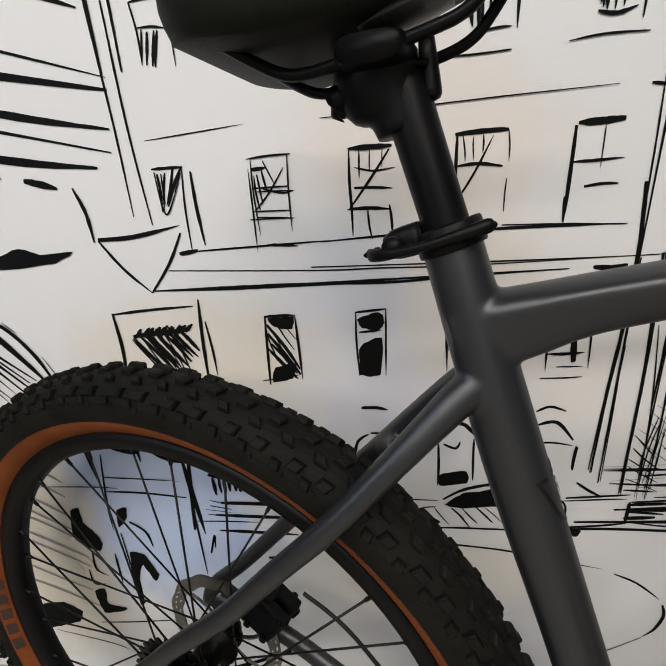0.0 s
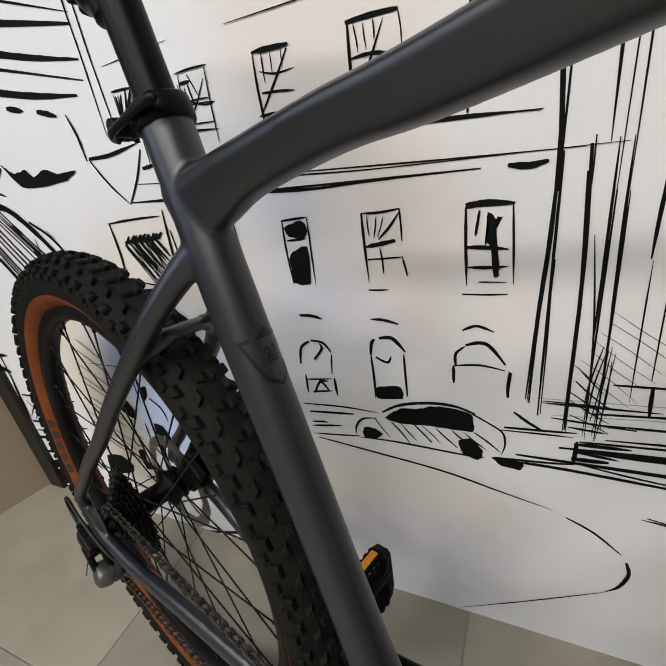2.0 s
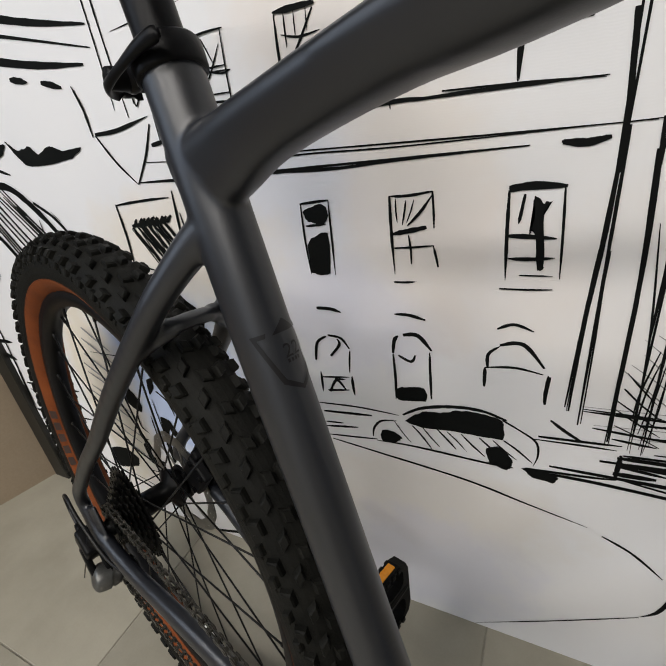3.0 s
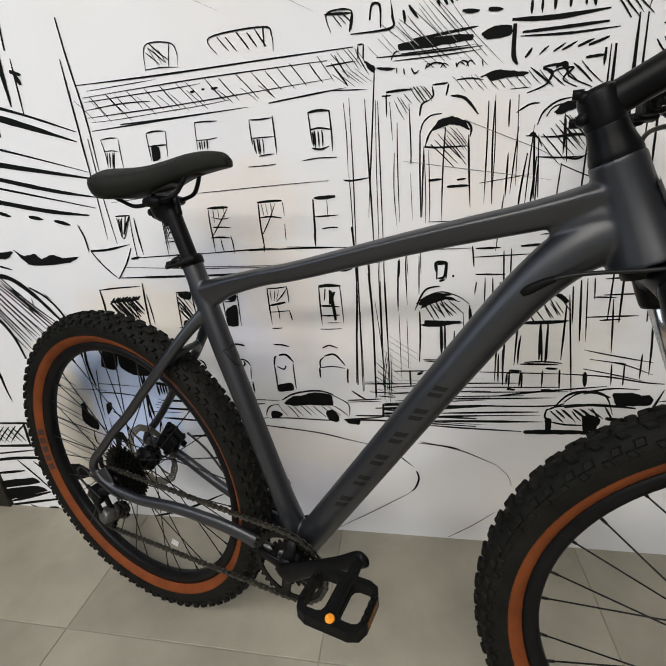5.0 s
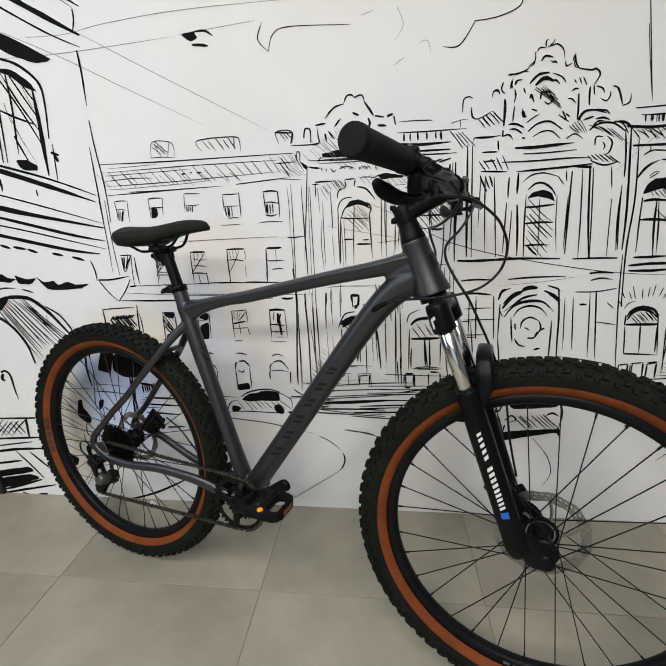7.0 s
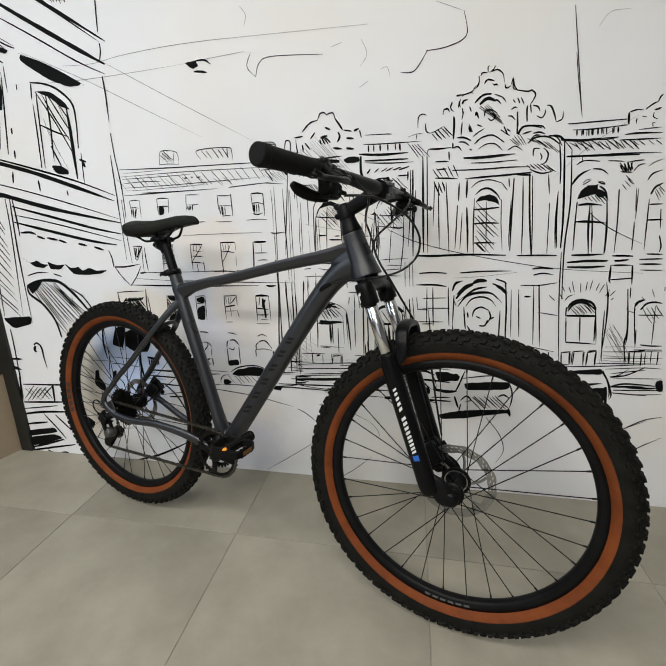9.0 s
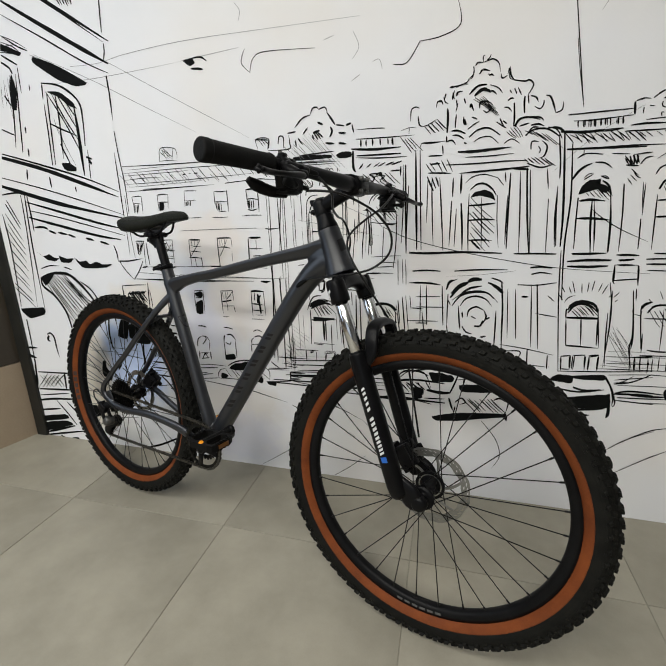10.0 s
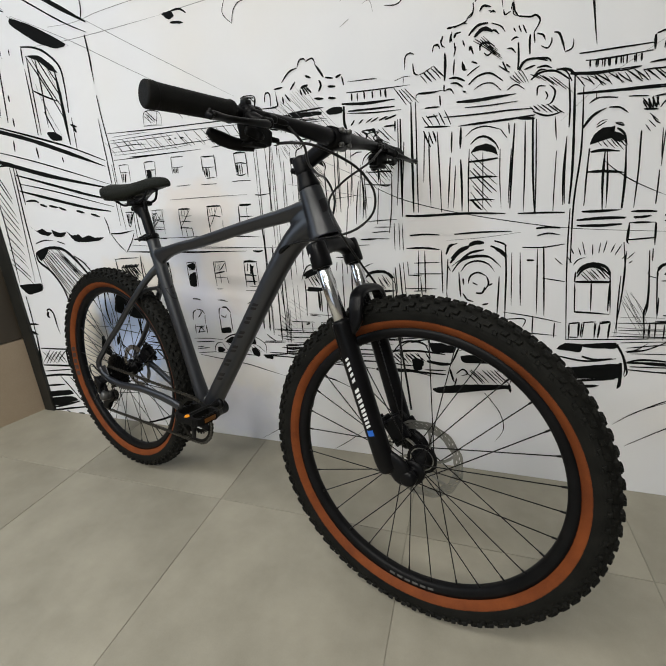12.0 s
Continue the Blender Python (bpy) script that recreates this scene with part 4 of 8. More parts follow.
ink(5.6, 1.286, 0.651, 1.297, 0.657)
ink(5, 1.215, 0.626, 1.229, 0.607, 1.247, 0.601)
ink(5.8, 1.272, 0.591, 1.29, 0.596)
ink(3.1, 1.341, 0.748, 1.353, 0.592)
ink(3.9, 1.363, 0.748, 1.378, 0.593)
ink(3.9, 1.406, 0.759, 1.423, 0.569)
ink(4.6, 1.421, 0.765, 1.444, 0.563)
ink(3.7, 1.367, 0.762, 1.421, 0.762, 1.473, 0.771)
ink(6, 1.382, 0.726, 1.401, 0.726)
ink(3, 1.426, 0.676, 1.486, 0.667)
ink(3.2, 1.333, 0.571, 1.41, 0.561, 1.49, 0.546)
ink(4.1, 1.415, 0.562, 1.419, 0.502)
ink(4.1, 1.341, 0.549, 1.393, 0.552, 1.39, 0.527)
ink(4, 1.474, 0.545, 1.477, 0.499)
ink(3.3, 1.332, 0.511, 1.415, 0.509, 1.484, 0.506)
drawing("palace_drawing")
ink(3.5, 1.45, 1.219, 1.523, 1.222, 1.602, 1.224)
ink(2.3, 1.464, 1.203, 1.526, 1.205, 1.601, 1.209)
hatch(3.5, 9, 1.475, 1.205, 1.477, 1.187, 1.577, 1.206, 1.579, 1.189)
ink(5.7, 1.599, 1.24, 1.603, 1.211)
ink(3.4, 1.602, 1.242, 1.622, 1.247)
ink(7.2, 1.435, 1.181, 1.486, 1.175, 1.539, 1.178)
ink(2.9, 1.539, 1.178, 1.581, 1.18)
ink(2.8, 1.587, 1.171, 1.637, 1.172)
hatch(3, 9, 1.455, 1.172, 1.494, 1.15, 1.612, 1.173, 1.641, 1.148)
ink(6, 1.455, 1.135, 1.537, 1.135, 1.644, 1.133)
ink(3, 1.484, 1.111, 1.503, 1.122, 1.544, 1.118)
ink(5, 1.477, 1.054, 1.495, 1.081, 1.52, 1.097)
ink(3.6, 1.529, 1.099, 1.551, 1.097, 1.57, 1.084)
blot(1.499, 1.018, 1.506, 1.039, 1.527, 1.05, 1.549, 1.055, 1.546, 1.046, 1.571, 1.031, 1.564, 1.019, 1.544, 1.03, 1.518, 1.022)
ink(4.4, 1.554, 1.051, 1.57, 1.037, 1.578, 1.013)
ink(3.1, 1.508, 1.056, 1.529, 1.069)
ink(3.7, 1.548, 1.063, 1.567, 1.056)
ink(3.9, 1.578, 1.013, 1.59, 0.934, 1.594, 0.862)
ink(4, 1.499, 1.009, 1.501, 0.938, 1.506, 0.87)
ink(4.5, 1.502, 1.001, 1.529, 1.005, 1.567, 0.999)
ink(7.1, 1.501, 0.953, 1.537, 0.953, 1.58, 0.95)
ink(4, 1.535, 1.001, 1.541, 0.926, 1.549, 0.858)
ink(2.6, 1.539, 1.001, 1.551, 0.936, 1.557, 0.863)
hatch(2.5, 4, 1.518, 1.022, 1.528, 1.012, 1.544, 1.03, 1.571, 1.004)
ink(6, 1.502, 0.856, 1.551, 0.857, 1.59, 0.858)
ink(6.2, 1.493, 0.834, 1.554, 0.839, 1.607, 0.839)
ink(6.2, 1.495, 0.819, 1.557, 0.819, 1.6, 0.823)
ink(5.9, 1.617, 0.853, 1.647, 0.853, 1.672, 0.852)
ink(5.9, 1.626, 0.838, 1.644, 0.84, 1.662, 0.842)
ink(3.8, 1.605, 1.04, 1.614, 0.953, 1.619, 0.864)
ink(2.5, 1.65, 1.045, 1.658, 0.98)
ink(3.2, 1.659, 0.951, 1.666, 0.87)
hatch(4.1, 4, 1.598, 1.109, 1.61, 1.09, 1.626, 1.115, 1.627, 1.088)
ink(3.6, 1.604, 1.088, 1.631, 1.087)
ink(2.4, 1.566, 1.119, 1.592, 1.117)
ink(3, 1.621, 1.075, 1.632, 1.061, 1.642, 1.055)
ink(4, 1.616, 0.825, 1.62, 0.776)
ink(2.7, 1.616, 0.825, 1.642, 0.827, 1.675, 0.825)
ink(4, 1.675, 0.824, 1.681, 0.778)
ink(3.4, 1.621, 0.781, 1.677, 0.786)
ink(8.6, 1.513, 0.69, 1.523, 0.707, 1.547, 0.717, 1.578, 0.71, 1.593, 0.691)
ink(2.9, 1.501, 0.713, 1.51, 0.728, 1.529, 0.736)
ink(5.9, 1.512, 0.668, 1.595, 0.67)
ink(4.4, 1.509, 0.695, 1.51, 0.666)
ink(3.7, 1.592, 0.697, 1.61, 0.577)
ink(3.8, 1.511, 0.666, 1.521, 0.579)
ink(3.7, 1.552, 0.666, 1.561, 0.581)
ink(3.1, 1.521, 0.579, 1.572, 0.578, 1.61, 0.577)
hatch(2.9, 5, 1.524, 0.696, 1.549, 0.67, 1.564, 0.708, 1.593, 0.679)
ink(3.6, 1.612, 0.776, 1.627, 0.697, 1.63, 0.603, 1.629, 0.515)
ink(3.7, 1.619, 0.686, 1.625, 0.602, 1.634, 0.516)
ink(5, 1.673, 0.754, 1.691, 0.629, 1.689, 0.581, 1.703, 0.52)
ink(8.2, 1.7, 0.698, 1.707, 0.715, 1.726, 0.723)
ink(3.5, 1.7, 0.698, 1.719, 0.582)
ink(3.9, 1.512, 0.545, 1.536, 0.548)
ink(4, 1.512, 0.545, 1.516, 0.498)
ink(3.9, 1.536, 0.546, 1.54, 0.503)
ink(3.9, 1.55, 0.549, 1.576, 0.553)
ink(3.9, 1.55, 0.549, 1.55, 0.504)
ink(3.9, 1.576, 0.551, 1.581, 0.502)
ink(3.9, 1.59, 0.545, 1.591, 0.506)
ink(3.8, 1.613, 0.55, 1.615, 0.504)
ink(4.6, 1.589, 0.547, 1.615, 0.553)
ink(4.4, 1.709, 0.555, 1.752, 0.56)
ink(3.7, 1.709, 0.555, 1.714, 0.514)
hatch(1.3, 5, 1.627, 0.627, 1.695, 0.519, 1.643, 0.651, 1.713, 0.533)
ink(3.8, 1.508, 0.495, 1.636, 0.503, 1.761, 0.514)
pale_hatch(2.2, 4, 1.626, 0.566, 1.75, 0.569, 1.633, 0.522, 1.759, 0.523)
drawing("taxi_drawing")
ink(5.7, 1.004, 0.416, 1.031, 0.451, 1.066, 0.461, 1.107, 0.451, 1.128, 0.403)
ink(4.8, 1.004, 0.419, 1.053, 0.427, 1.107, 0.424)
hatch(3.8, 6, 1.004, 0.408, 1.032, 0.38, 1.107, 0.424, 1.129, 0.388)
blot(1.12, 0.457, 1.16, 0.46, 1.193, 0.445, 1.181, 0.429, 1.134, 0.426)
blot(1.067, 0.398, 1.094, 0.4, 1.102, 0.363, 1.074, 0.357)
ink(11.2, 1.115, 0.394, 1.162, 0.388, 1.196, 0.391)
ink(7.7, 1.011, 0.358, 1.082, 0.353, 1.177, 0.351)
ink(4.8, 1.109, 0.363, 1.177, 0.366)
ink(5.5, 1.218, 0.468, 1.201, 0.416, 1.189, 0.386)
ink(6.6, 1.19, 0.371, 1.205, 0.326)
blot(1.22, 0.421, 1.302, 0.431, 1.363, 0.432, 1.359, 0.407, 1.234, 0.397)
ink(4.4, 1.213, 0.439, 1.3, 0.453, 1.362, 0.45)
ink(5.3, 1.363, 0.432, 1.377, 0.387, 1.372, 0.336)
blot(1.136, 0.296, 1.192, 0.313, 1.271, 0.325, 1.372, 0.331, 1.377, 0.306, 1.361, 0.318, 1.22, 0.289, 1.153, 0.282)
ink(9, 1.369, 0.335, 1.377, 0.306)
hatch(3.6, 8, 1.236, 0.367, 1.278, 0.326, 1.318, 0.385, 1.372, 0.336)
ink(5.7, 1.21, 0.357, 1.229, 0.374, 1.243, 0.36, 1.224, 0.351)
ink(6.2, 1.331, 0.376, 1.349, 0.385, 1.368, 0.375)
ink(4.8, 1.211, 0.342, 1.206, 0.314)
ink(9.3, 1.058, 0.509, 1.062, 0.473)
drawing("saloon_car_drawing")
blot(1.489, 0.464, 1.509, 0.484, 1.553, 0.484, 1.551, 0.458)
blot(1.553, 0.484, 1.638, 0.493, 1.638, 0.475, 1.56, 0.474)
ink(5.5, 1.638, 0.49, 1.659, 0.459, 1.672, 0.421, 1.672, 0.394)
ink(5.6, 1.497, 0.442, 1.571, 0.432, 1.645, 0.445)
ink(7.2, 1.558, 0.445, 1.593, 0.437, 1.635, 0.444)
blot(1.508, 0.402, 1.595, 0.421, 1.658, 0.429, 1.667, 0.386, 1.59, 0.376, 1.534, 0.373)
ink(9.5, 1.658, 0.433, 1.665, 0.372, 1.662, 0.351)
ink(8.1, 1.547, 0.366, 1.655, 0.382)
ink(10, 1.56, 0.348, 1.615, 0.356)
drawing("street_drawing")
ink(4.5, 1.668, 0.466, 1.713, 0.476, 1.762, 0.505)
ink(7, 1.673, 0.434, 1.775, 0.439)
ink(3.9, 1.676, 0.414, 1.78, 0.41)
ink(3, 1.666, 0.479, 1.764, 0.496)
ink(2.5, 1.668, 0.23, 1.725, 0.281, 1.797, 0.321)
ink(2.5, 1.712, 0.161, 1.812, 0.241)
ink(2.8, 1.299, 0.298, 1.349, 0.234, 1.367, 0.172, 1.345, 0.12)
ink(4.8, 0.881, 0.446, 0.968, 0.459, 1.106, 0.475)
drawing("overhead_wire_drawing")
ink(2.2, 0.959, 0.934, 1.034, 0.901, 1.155, 0.868, 1.328, 0.835, 1.488, 0.813, 1.706, 0.802)
ink(2.6, 1.533, 0.982, 1.565, 0.955, 1.616, 0.923, 1.69, 0.888)
pale(1.2, 1.425, 1.077, 1.491, 1.141, 1.538, 1.18, 1.625, 1.233)
ink(2.8, 1.465, 1.323, 1.473, 1.281, 1.483, 1.234)
ink(2.6, 1.431, 1.505, 1.449, 1.41, 1.482, 1.239)
pale(1.7, -0.121, 1.474, -0.012, 1.473, 0.093, 1.488, 0.249, 1.501, 0.381, 1.506, 0.52, 1.507, 0.885, 1.508)
pale(1.9, -0.199, 1.429, -0.053, 1.43, 0.103, 1.437, 0.315, 1.45)
pale(1.7, 0.308, 1.451, 0.509, 1.468)
blot(0.313, 1.451, 0.347, 1.456, 0.355, 1.441, 0.336, 1.434)
ink(5.3, 0.342, 1.454, 0.376, 1.455, 0.397, 1.443)
ink(7.1, 0.339, 1.427, 0.366, 1.425, 0.383, 1.421)
pale(1.9, 0.028, 1.475, 0.234, 1.365, 0.524, 1.215)
pale(1.9, -0.268, 1.524, -0.043, 1.427, 0.144, 1.335, 0.347, 1.237)
drawing("cloud_drawing")
ink(2.5, 0.529, 1.464, 0.515, 1.427, 0.541, 1.398)
ink(2.5, 0.541, 1.398, 0.555, 1.435, 0.598, 1.449, 0.752, 1.443)
pale(1.6, 0.778, 1.46, 0.81, 1.469)
pale(1.5, 0.866, 1.472, 0.882, 1.434, 0.862, 1.403)
pale(1.5, 0.922, 1.392, 0.941, 1.396, 0.95, 1.371)
pale(1.6, 0.86, 1.348, 0.885, 1.363)
ink(3, 0.98, 1.38, 1.019, 1.381, 1.053, 1.428)
ink(2.8, 1.051, 1.429, 1.11, 1.435, 1.159, 1.459, 1.148, 1.519)
pale(1.4, 1.071, 1.547, 1.144, 1.519)
pale(1.6, 0.505, 1.585, 0.521, 1.562, 0.514, 1.535)
pale(1.2, 1.495, 1.451, 1.519, 1.482, 1.565, 1.485)
drawing("corner_house_drawing")
ink(9.4, -0.219, 1.698, -0.116, 1.633, 0.047, 1.532)
ink(4.7, -0.235, 1.7, -0.118, 1.627, 0.027, 1.531)
ink(13.6, -0.361, 1.692, -0.209, 1.603, -0.059, 1.518, 0.034, 1.468)
ink(4.9, -0.373, 1.654, -0.218, 1.57, -0.066, 1.484, 0.029, 1.441)
ink(4.7, 0.026, 1.528, 0.025, 1.504, 0.015, 1.474)
ink(4.6, 0.036, 1.669, 0.03, 1.612, 0.026, 1.559)
ink(5.9, 0.019, 1.435, 0.021, 1.378, 0.018, 1.299)
ink(4.2, 0.016, 1.265, 0.019, 1.189, 0.027, 1.09, 0.026, 0.987)
ink(4.3, 0.003, 1.197, 0.003, 1.105, 0.004, 0.987)
hatch(4.7, 6, -0.138, 1.683, -0.12, 1.652, -0.079, 1.682, -0.071, 1.646)
ink(5.1, -0.391, 1.593, -0.329, 1.555, -0.289, 1.538)
ink(6.3, -0.408, 1.536, -0.345, 1.5)
blot(-0.398, 1.57, -0.333, 1.542, -0.317, 1.534, -0.329, 1.525, -0.37, 1.539, -0.405, 1.549)
blot(-0.271, 1.517, -0.186, 1.487, -0.063, 1.42, -0.108, 1.413, -0.181, 1.438, -0.273, 1.498)
ink(7.2, -0.257, 1.435, -0.201, 1.427, -0.153, 1.406, -0.11, 1.363, -0.106, 1.306, -0.115, 1.224)
ink(5.2, -0.254, 1.431, -0.261, 1.384)
ink(5.4, -0.261, 1.371, -0.267, 1.274, -0.276, 1.166)
blot(-0.242, 1.407, -0.189, 1.403, -0.143, 1.373, -0.123, 1.345, -0.156, 1.357, -0.193, 1.386)
ink(12.6, -0.135, 1.349, -0.136, 1.267, -0.139, 1.197, -0.14, 1.125)
ink(5.4, -0.24, 1.403, -0.248, 1.315, -0.261, 1.166)
ink(6.4, -0.206, 1.394, -0.208, 1.313, -0.216, 1.236, -0.22, 1.186)
ink(6.4, -0.25, 1.305, -0.201, 1.282, -0.143, 1.26)
hatch(5.2, 4, -0.236, 1.396, -0.143, 1.218, -0.176, 1.385, -0.132, 1.308)
ink(5.4, -0.221, 1.236, -0.192, 1.163)
blot(-0.231, 1.172, -0.2, 1.171, -0.17, 1.155, -0.175, 1.141, -0.215, 1.145, -0.23, 1.16)
ink(7.5, -0.119, 1.189, -0.094, 1.18)
ink(8.5, -0.11, 1.181, -0.101, 1.162)
ink(4.3, -0.109, 1.21, -0.116, 1.109)
blot(-0.38, 1.474, -0.372, 1.42, -0.389, 1.359, -0.411, 1.367, -0.401, 1.435)
ink(7.4, -0.415, 1.514, -0.384, 1.494, -0.375, 1.474)
ink(6.6, -0.393, 1.462, -0.406, 1.353, -0.431, 1.232)
ink(6.6, -0.362, 1.473, -0.386, 1.323, -0.403, 1.216)
ink(4.2, -0.347, 1.491, -0.352, 1.411)
ink(5.6, -0.48, 1.3, -0.419, 1.275)
ink(6.5, -0.431, 1.41, -0.409, 1.374)
ink(4.2, -0.311, 1.435, -0.313, 1.415)
ink(6.6, -0.367, 1.301, -0.369, 1.28)
ink(6.7, -0.374, 1.229, -0.378, 1.2)
ink(6.6, -0.505, 1.216, -0.323, 1.168, -0.147, 1.118, -0.004, 1.066)
ink(14.6, -0.51, 1.202, -0.327, 1.154, -0.152, 1.096, -0.008, 1.047)
ink(6.9, -0.4, 1.157, -0.408, 1.119)
ink(6.8, -0.301, 1.127, -0.301, 1.088)
ink(5.6, -0.191, 1.089, -0.19, 1.07)
ink(4.5, -0.531, 1.131, -0.344, 1.086, -0.165, 1.036, 0.007, 0.984)
ink(15.2, -0.541, 1.1, -0.447, 1.074, -0.263, 1.026, 0.005, 0.972)
ink(9.2, -0.437, 1.038, -0.27, 0.995, -0.108, 0.954, -0.002, 0.934)
ink(4.6, -0.435, 1.008, -0.274, 0.976, -0.006, 0.911)
ink(10.6, -0.442, 0.982, -0.319, 0.953, -0.136, 0.912, -0.027, 0.896)
ink(6, -0.55, 1.069, -0.487, 1.075, -0.428, 1.07)
ink(5, -0.459, 1.066, -0.467, 0.931, -0.499, 0.619)
ink(6.3, -0.439, 1.066, -0.454, 0.864, -0.462, 0.593)
ink(7.3, -0.429, 1.066, -0.428, 0.995, -0.43, 0.93)
ink(6.5, -0.572, 0.997, -0.569, 0.864, -0.587, 0.616)
hatch(5.1, 12, -0.542, 1.061, -0.491, 0.955, -0.599, 0.689, -0.512, 0.61)
blot(-0.59, 0.607, -0.467, 0.617, -0.47, 0.587, -0.546, 0.566, -0.569, 0.576)
ink(5.8, -0.574, 0.561, -0.578, 0.447, -0.594, 0.235)
ink(8.6, -0.617, 0.431, -0.549, 0.433)
ink(14.5, -0.625, 0.401, -0.568, 0.385)
ink(8.9, -0.603, 0.228, -0.588, 0.328, -0.579, 0.378)
ink(8.4, -0.423, 0.942, -0.382, 0.943, -0.359, 0.936)
ink(8.4, -0.355, 0.93, -0.324, 0.92)
ink(8.3, -0.313, 0.924, -0.269, 0.916)
ink(8.2, -0.265, 0.916, -0.233, 0.905)
ink(8.2, -0.186, 0.901, -0.149, 0.893)
ink(8, -0.122, 0.888, -0.083, 0.877)
ink(4.6, -0.064, 0.877, -0.055, 0.848, -0.054, 0.813)
blot(-0.438, 0.848, -0.411, 0.831, -0.378, 0.839, -0.361, 0.828, -0.332, 0.823, -0.355, 0.811, -0.394, 0.817)
blot(-0.333, 0.834, -0.301, 0.823, -0.262, 0.823, -0.285, 0.806, -0.325, 0.808)
blot(-0.26, 0.828, -0.235, 0.812, -0.204, 0.815, -0.188, 0.802, -0.157, 0.812, -0.13, 0.803, -0.086, 0.803, -0.113, 0.791, -0.182, 0.786, -0.23, 0.79)
ink(12.7, -0.444, 0.745, -0.399, 0.759, -0.346, 0.764, -0.297, 0.756, -0.247, 0.714, -0.2, 0.655, -0.177, 0.621)
ink(10.5, -0.444, 0.745, -0.443, 0.71, -0.391, 0.667, -0.353, 0.606, -0.339, 0.534)
hatch(5.1, 14, -0.434, 0.742, -0.322, 0.562, -0.327, 0.76, -0.195, 0.629)
blot(-0.444, 0.745, -0.377, 0.763, -0.394, 0.737, -0.432, 0.71)
ink(7.5, -0.303, 0.73, -0.282, 0.71)
ink(8.8, -0.275, 0.679, -0.253, 0.666)
ink(5, -0.435, 0.78, -0.39, 0.792, -0.339, 0.793)
ink(4.9, -0.32, 0.789, -0.282, 0.778)
ink(8.3, -0.48, 0.499, -0.463, 0.506, -0.446, 0.488, -0.444, 0.435, -0.44, 0.396)
ink(11.1, -0.473, 0.494, -0.482, 0.475, -0.471, 0.468)
ink(7.2, -0.579, 0.318, -0.432, 0.323, -0.376, 0.327)
ink(8.8, -0.594, 0.235, -0.372, 0.249)
hatch(4.4, 5, -0.573, 0.298, -0.528, 0.251, -0.481, 0.305, -0.448, 0.257)
hatch(4.4, 5, -0.524, 0.312, -0.587, 0.246, -0.433, 0.319, -0.505, 0.253)
ink(10.1, -0.432, 0.323, -0.439, 0.248)
ink(6, -0.603, 0.203, -0.432, 0.228)
ink(10.4, -0.61, 0.178, -0.508, 0.195, -0.372, 0.203)
ink(9.2, -0.613, 0.128, -0.498, 0.146)
blot(-0.615, 0.096, -0.481, 0.12, -0.463, 0.1, -0.61, 0.07)
blot(-0.611, 0.064, -0.477, 0.088, -0.447, 0.07, -0.611, 0.02)
ink(7.5, -0.51, 0.186, -0.467, 0.132, -0.424, 0.072)
ink(7.4, -0.454, 0.185, -0.391, 0.118)
ink(10.9, -0.613, 0.013, -0.436, 0.067)
ink(9.4, -0.617, -0.003, -0.385, 0.045)
ink(6.3, -0.532, 0.007, -0.499, -0.005)
ink(12.4, -0.477, -0.009, -0.428, 0.003)
drawing("shop_doorway_drawing")
blot(-0.093, 0.579, -0.048, 0.585, -0.072, 0.505, -0.115, 0.513)
blot(-0.053, 0.564, 0.007, 0.584, 0.058, 0.547, 0.031, 0.489, -0.028, 0.489, -0.06, 0.512)
ink(7.6, -0.146, 0.587, -0.156, 0.52, -0.15, 0.452)
ink(7.5, -0.078, 0.593, -0.073, 0.49)
pale_hatch(4.9, 10, -0.271, 0.491, -0.213, 0.445, -0.366, 0.265, -0.217, 0.182)
ink(9, 0.026, 0.466, 0.069, 0.459)
hatch(6, 6, 0.032, 0.459, 0.033, 0.428, 0.073, 0.466, 0.072, 0.436)
ink(7.6, 0.038, 0.413, 0.162, 0.41)
ink(6.2, 0.026, 0.39, 0.158, 0.385)
ink(6.2, 0.027, 0.358, 0.152, 0.351)
ink(6.2, 0.099, 0.303, 0.16, 0.307)
ink(7.6, -0.01, 0.504, 0.002, 0.35)
ink(6.2, 0.002, 0.504, -0.014, 0.358)
ink(8.6, -0.122, -0.012, 0.017, 0.033, 0.156, 0.104)
drawing("east_palace_drawing")
ink(2.1, 1.448, 1.396, 1.462, 1.325, 1.483, 1.236)
ink(2.8, 1.601, 1.241, 1.604, 1.21)
ink(2.7, 1.604, 1.243, 1.618, 1.247, 1.635, 1.245)
ink(4, 1.64, 1.246, 1.656, 1.258, 1.667, 1.263)
ink(3.9, 1.667, 1.263, 1.67, 1.274, 1.676, 1.281)
ink(4.7, 1.661, 1.243, 1.671, 1.245, 1.678, 1.248)
ink(2.7, 1.662, 1.237, 1.662, 1.227, 1.673, 1.221)
ink(2.7, 1.622, 1.226, 1.622, 1.211)
ink(2, 1.634, 1.229, 1.646, 1.227)
ink(2.7, 1.665, 1.202, 1.663, 1.211, 1.669, 1.211)
ink(2.8, 1.448, 1.22, 1.516, 1.221, 1.597, 1.225)
ink(2.8, 1.464, 1.204, 1.518, 1.203, 1.604, 1.211)
hatch(2.8, 9, 1.474, 1.203, 1.475, 1.186, 1.578, 1.204, 1.58, 1.19)
ink(2.7, 1.631, 1.196, 1.688, 1.2)
ink(4.8, 1.598, 1.185, 1.633, 1.187, 1.691, 1.186)
ink(6.5, 1.434, 1.18, 1.479, 1.176, 1.527, 1.175)
ink(3.5, 1.527, 1.175, 1.558, 1.176, 1.583, 1.18)
ink(4.1, 1.588, 1.172, 1.635, 1.171, 1.693, 1.172)
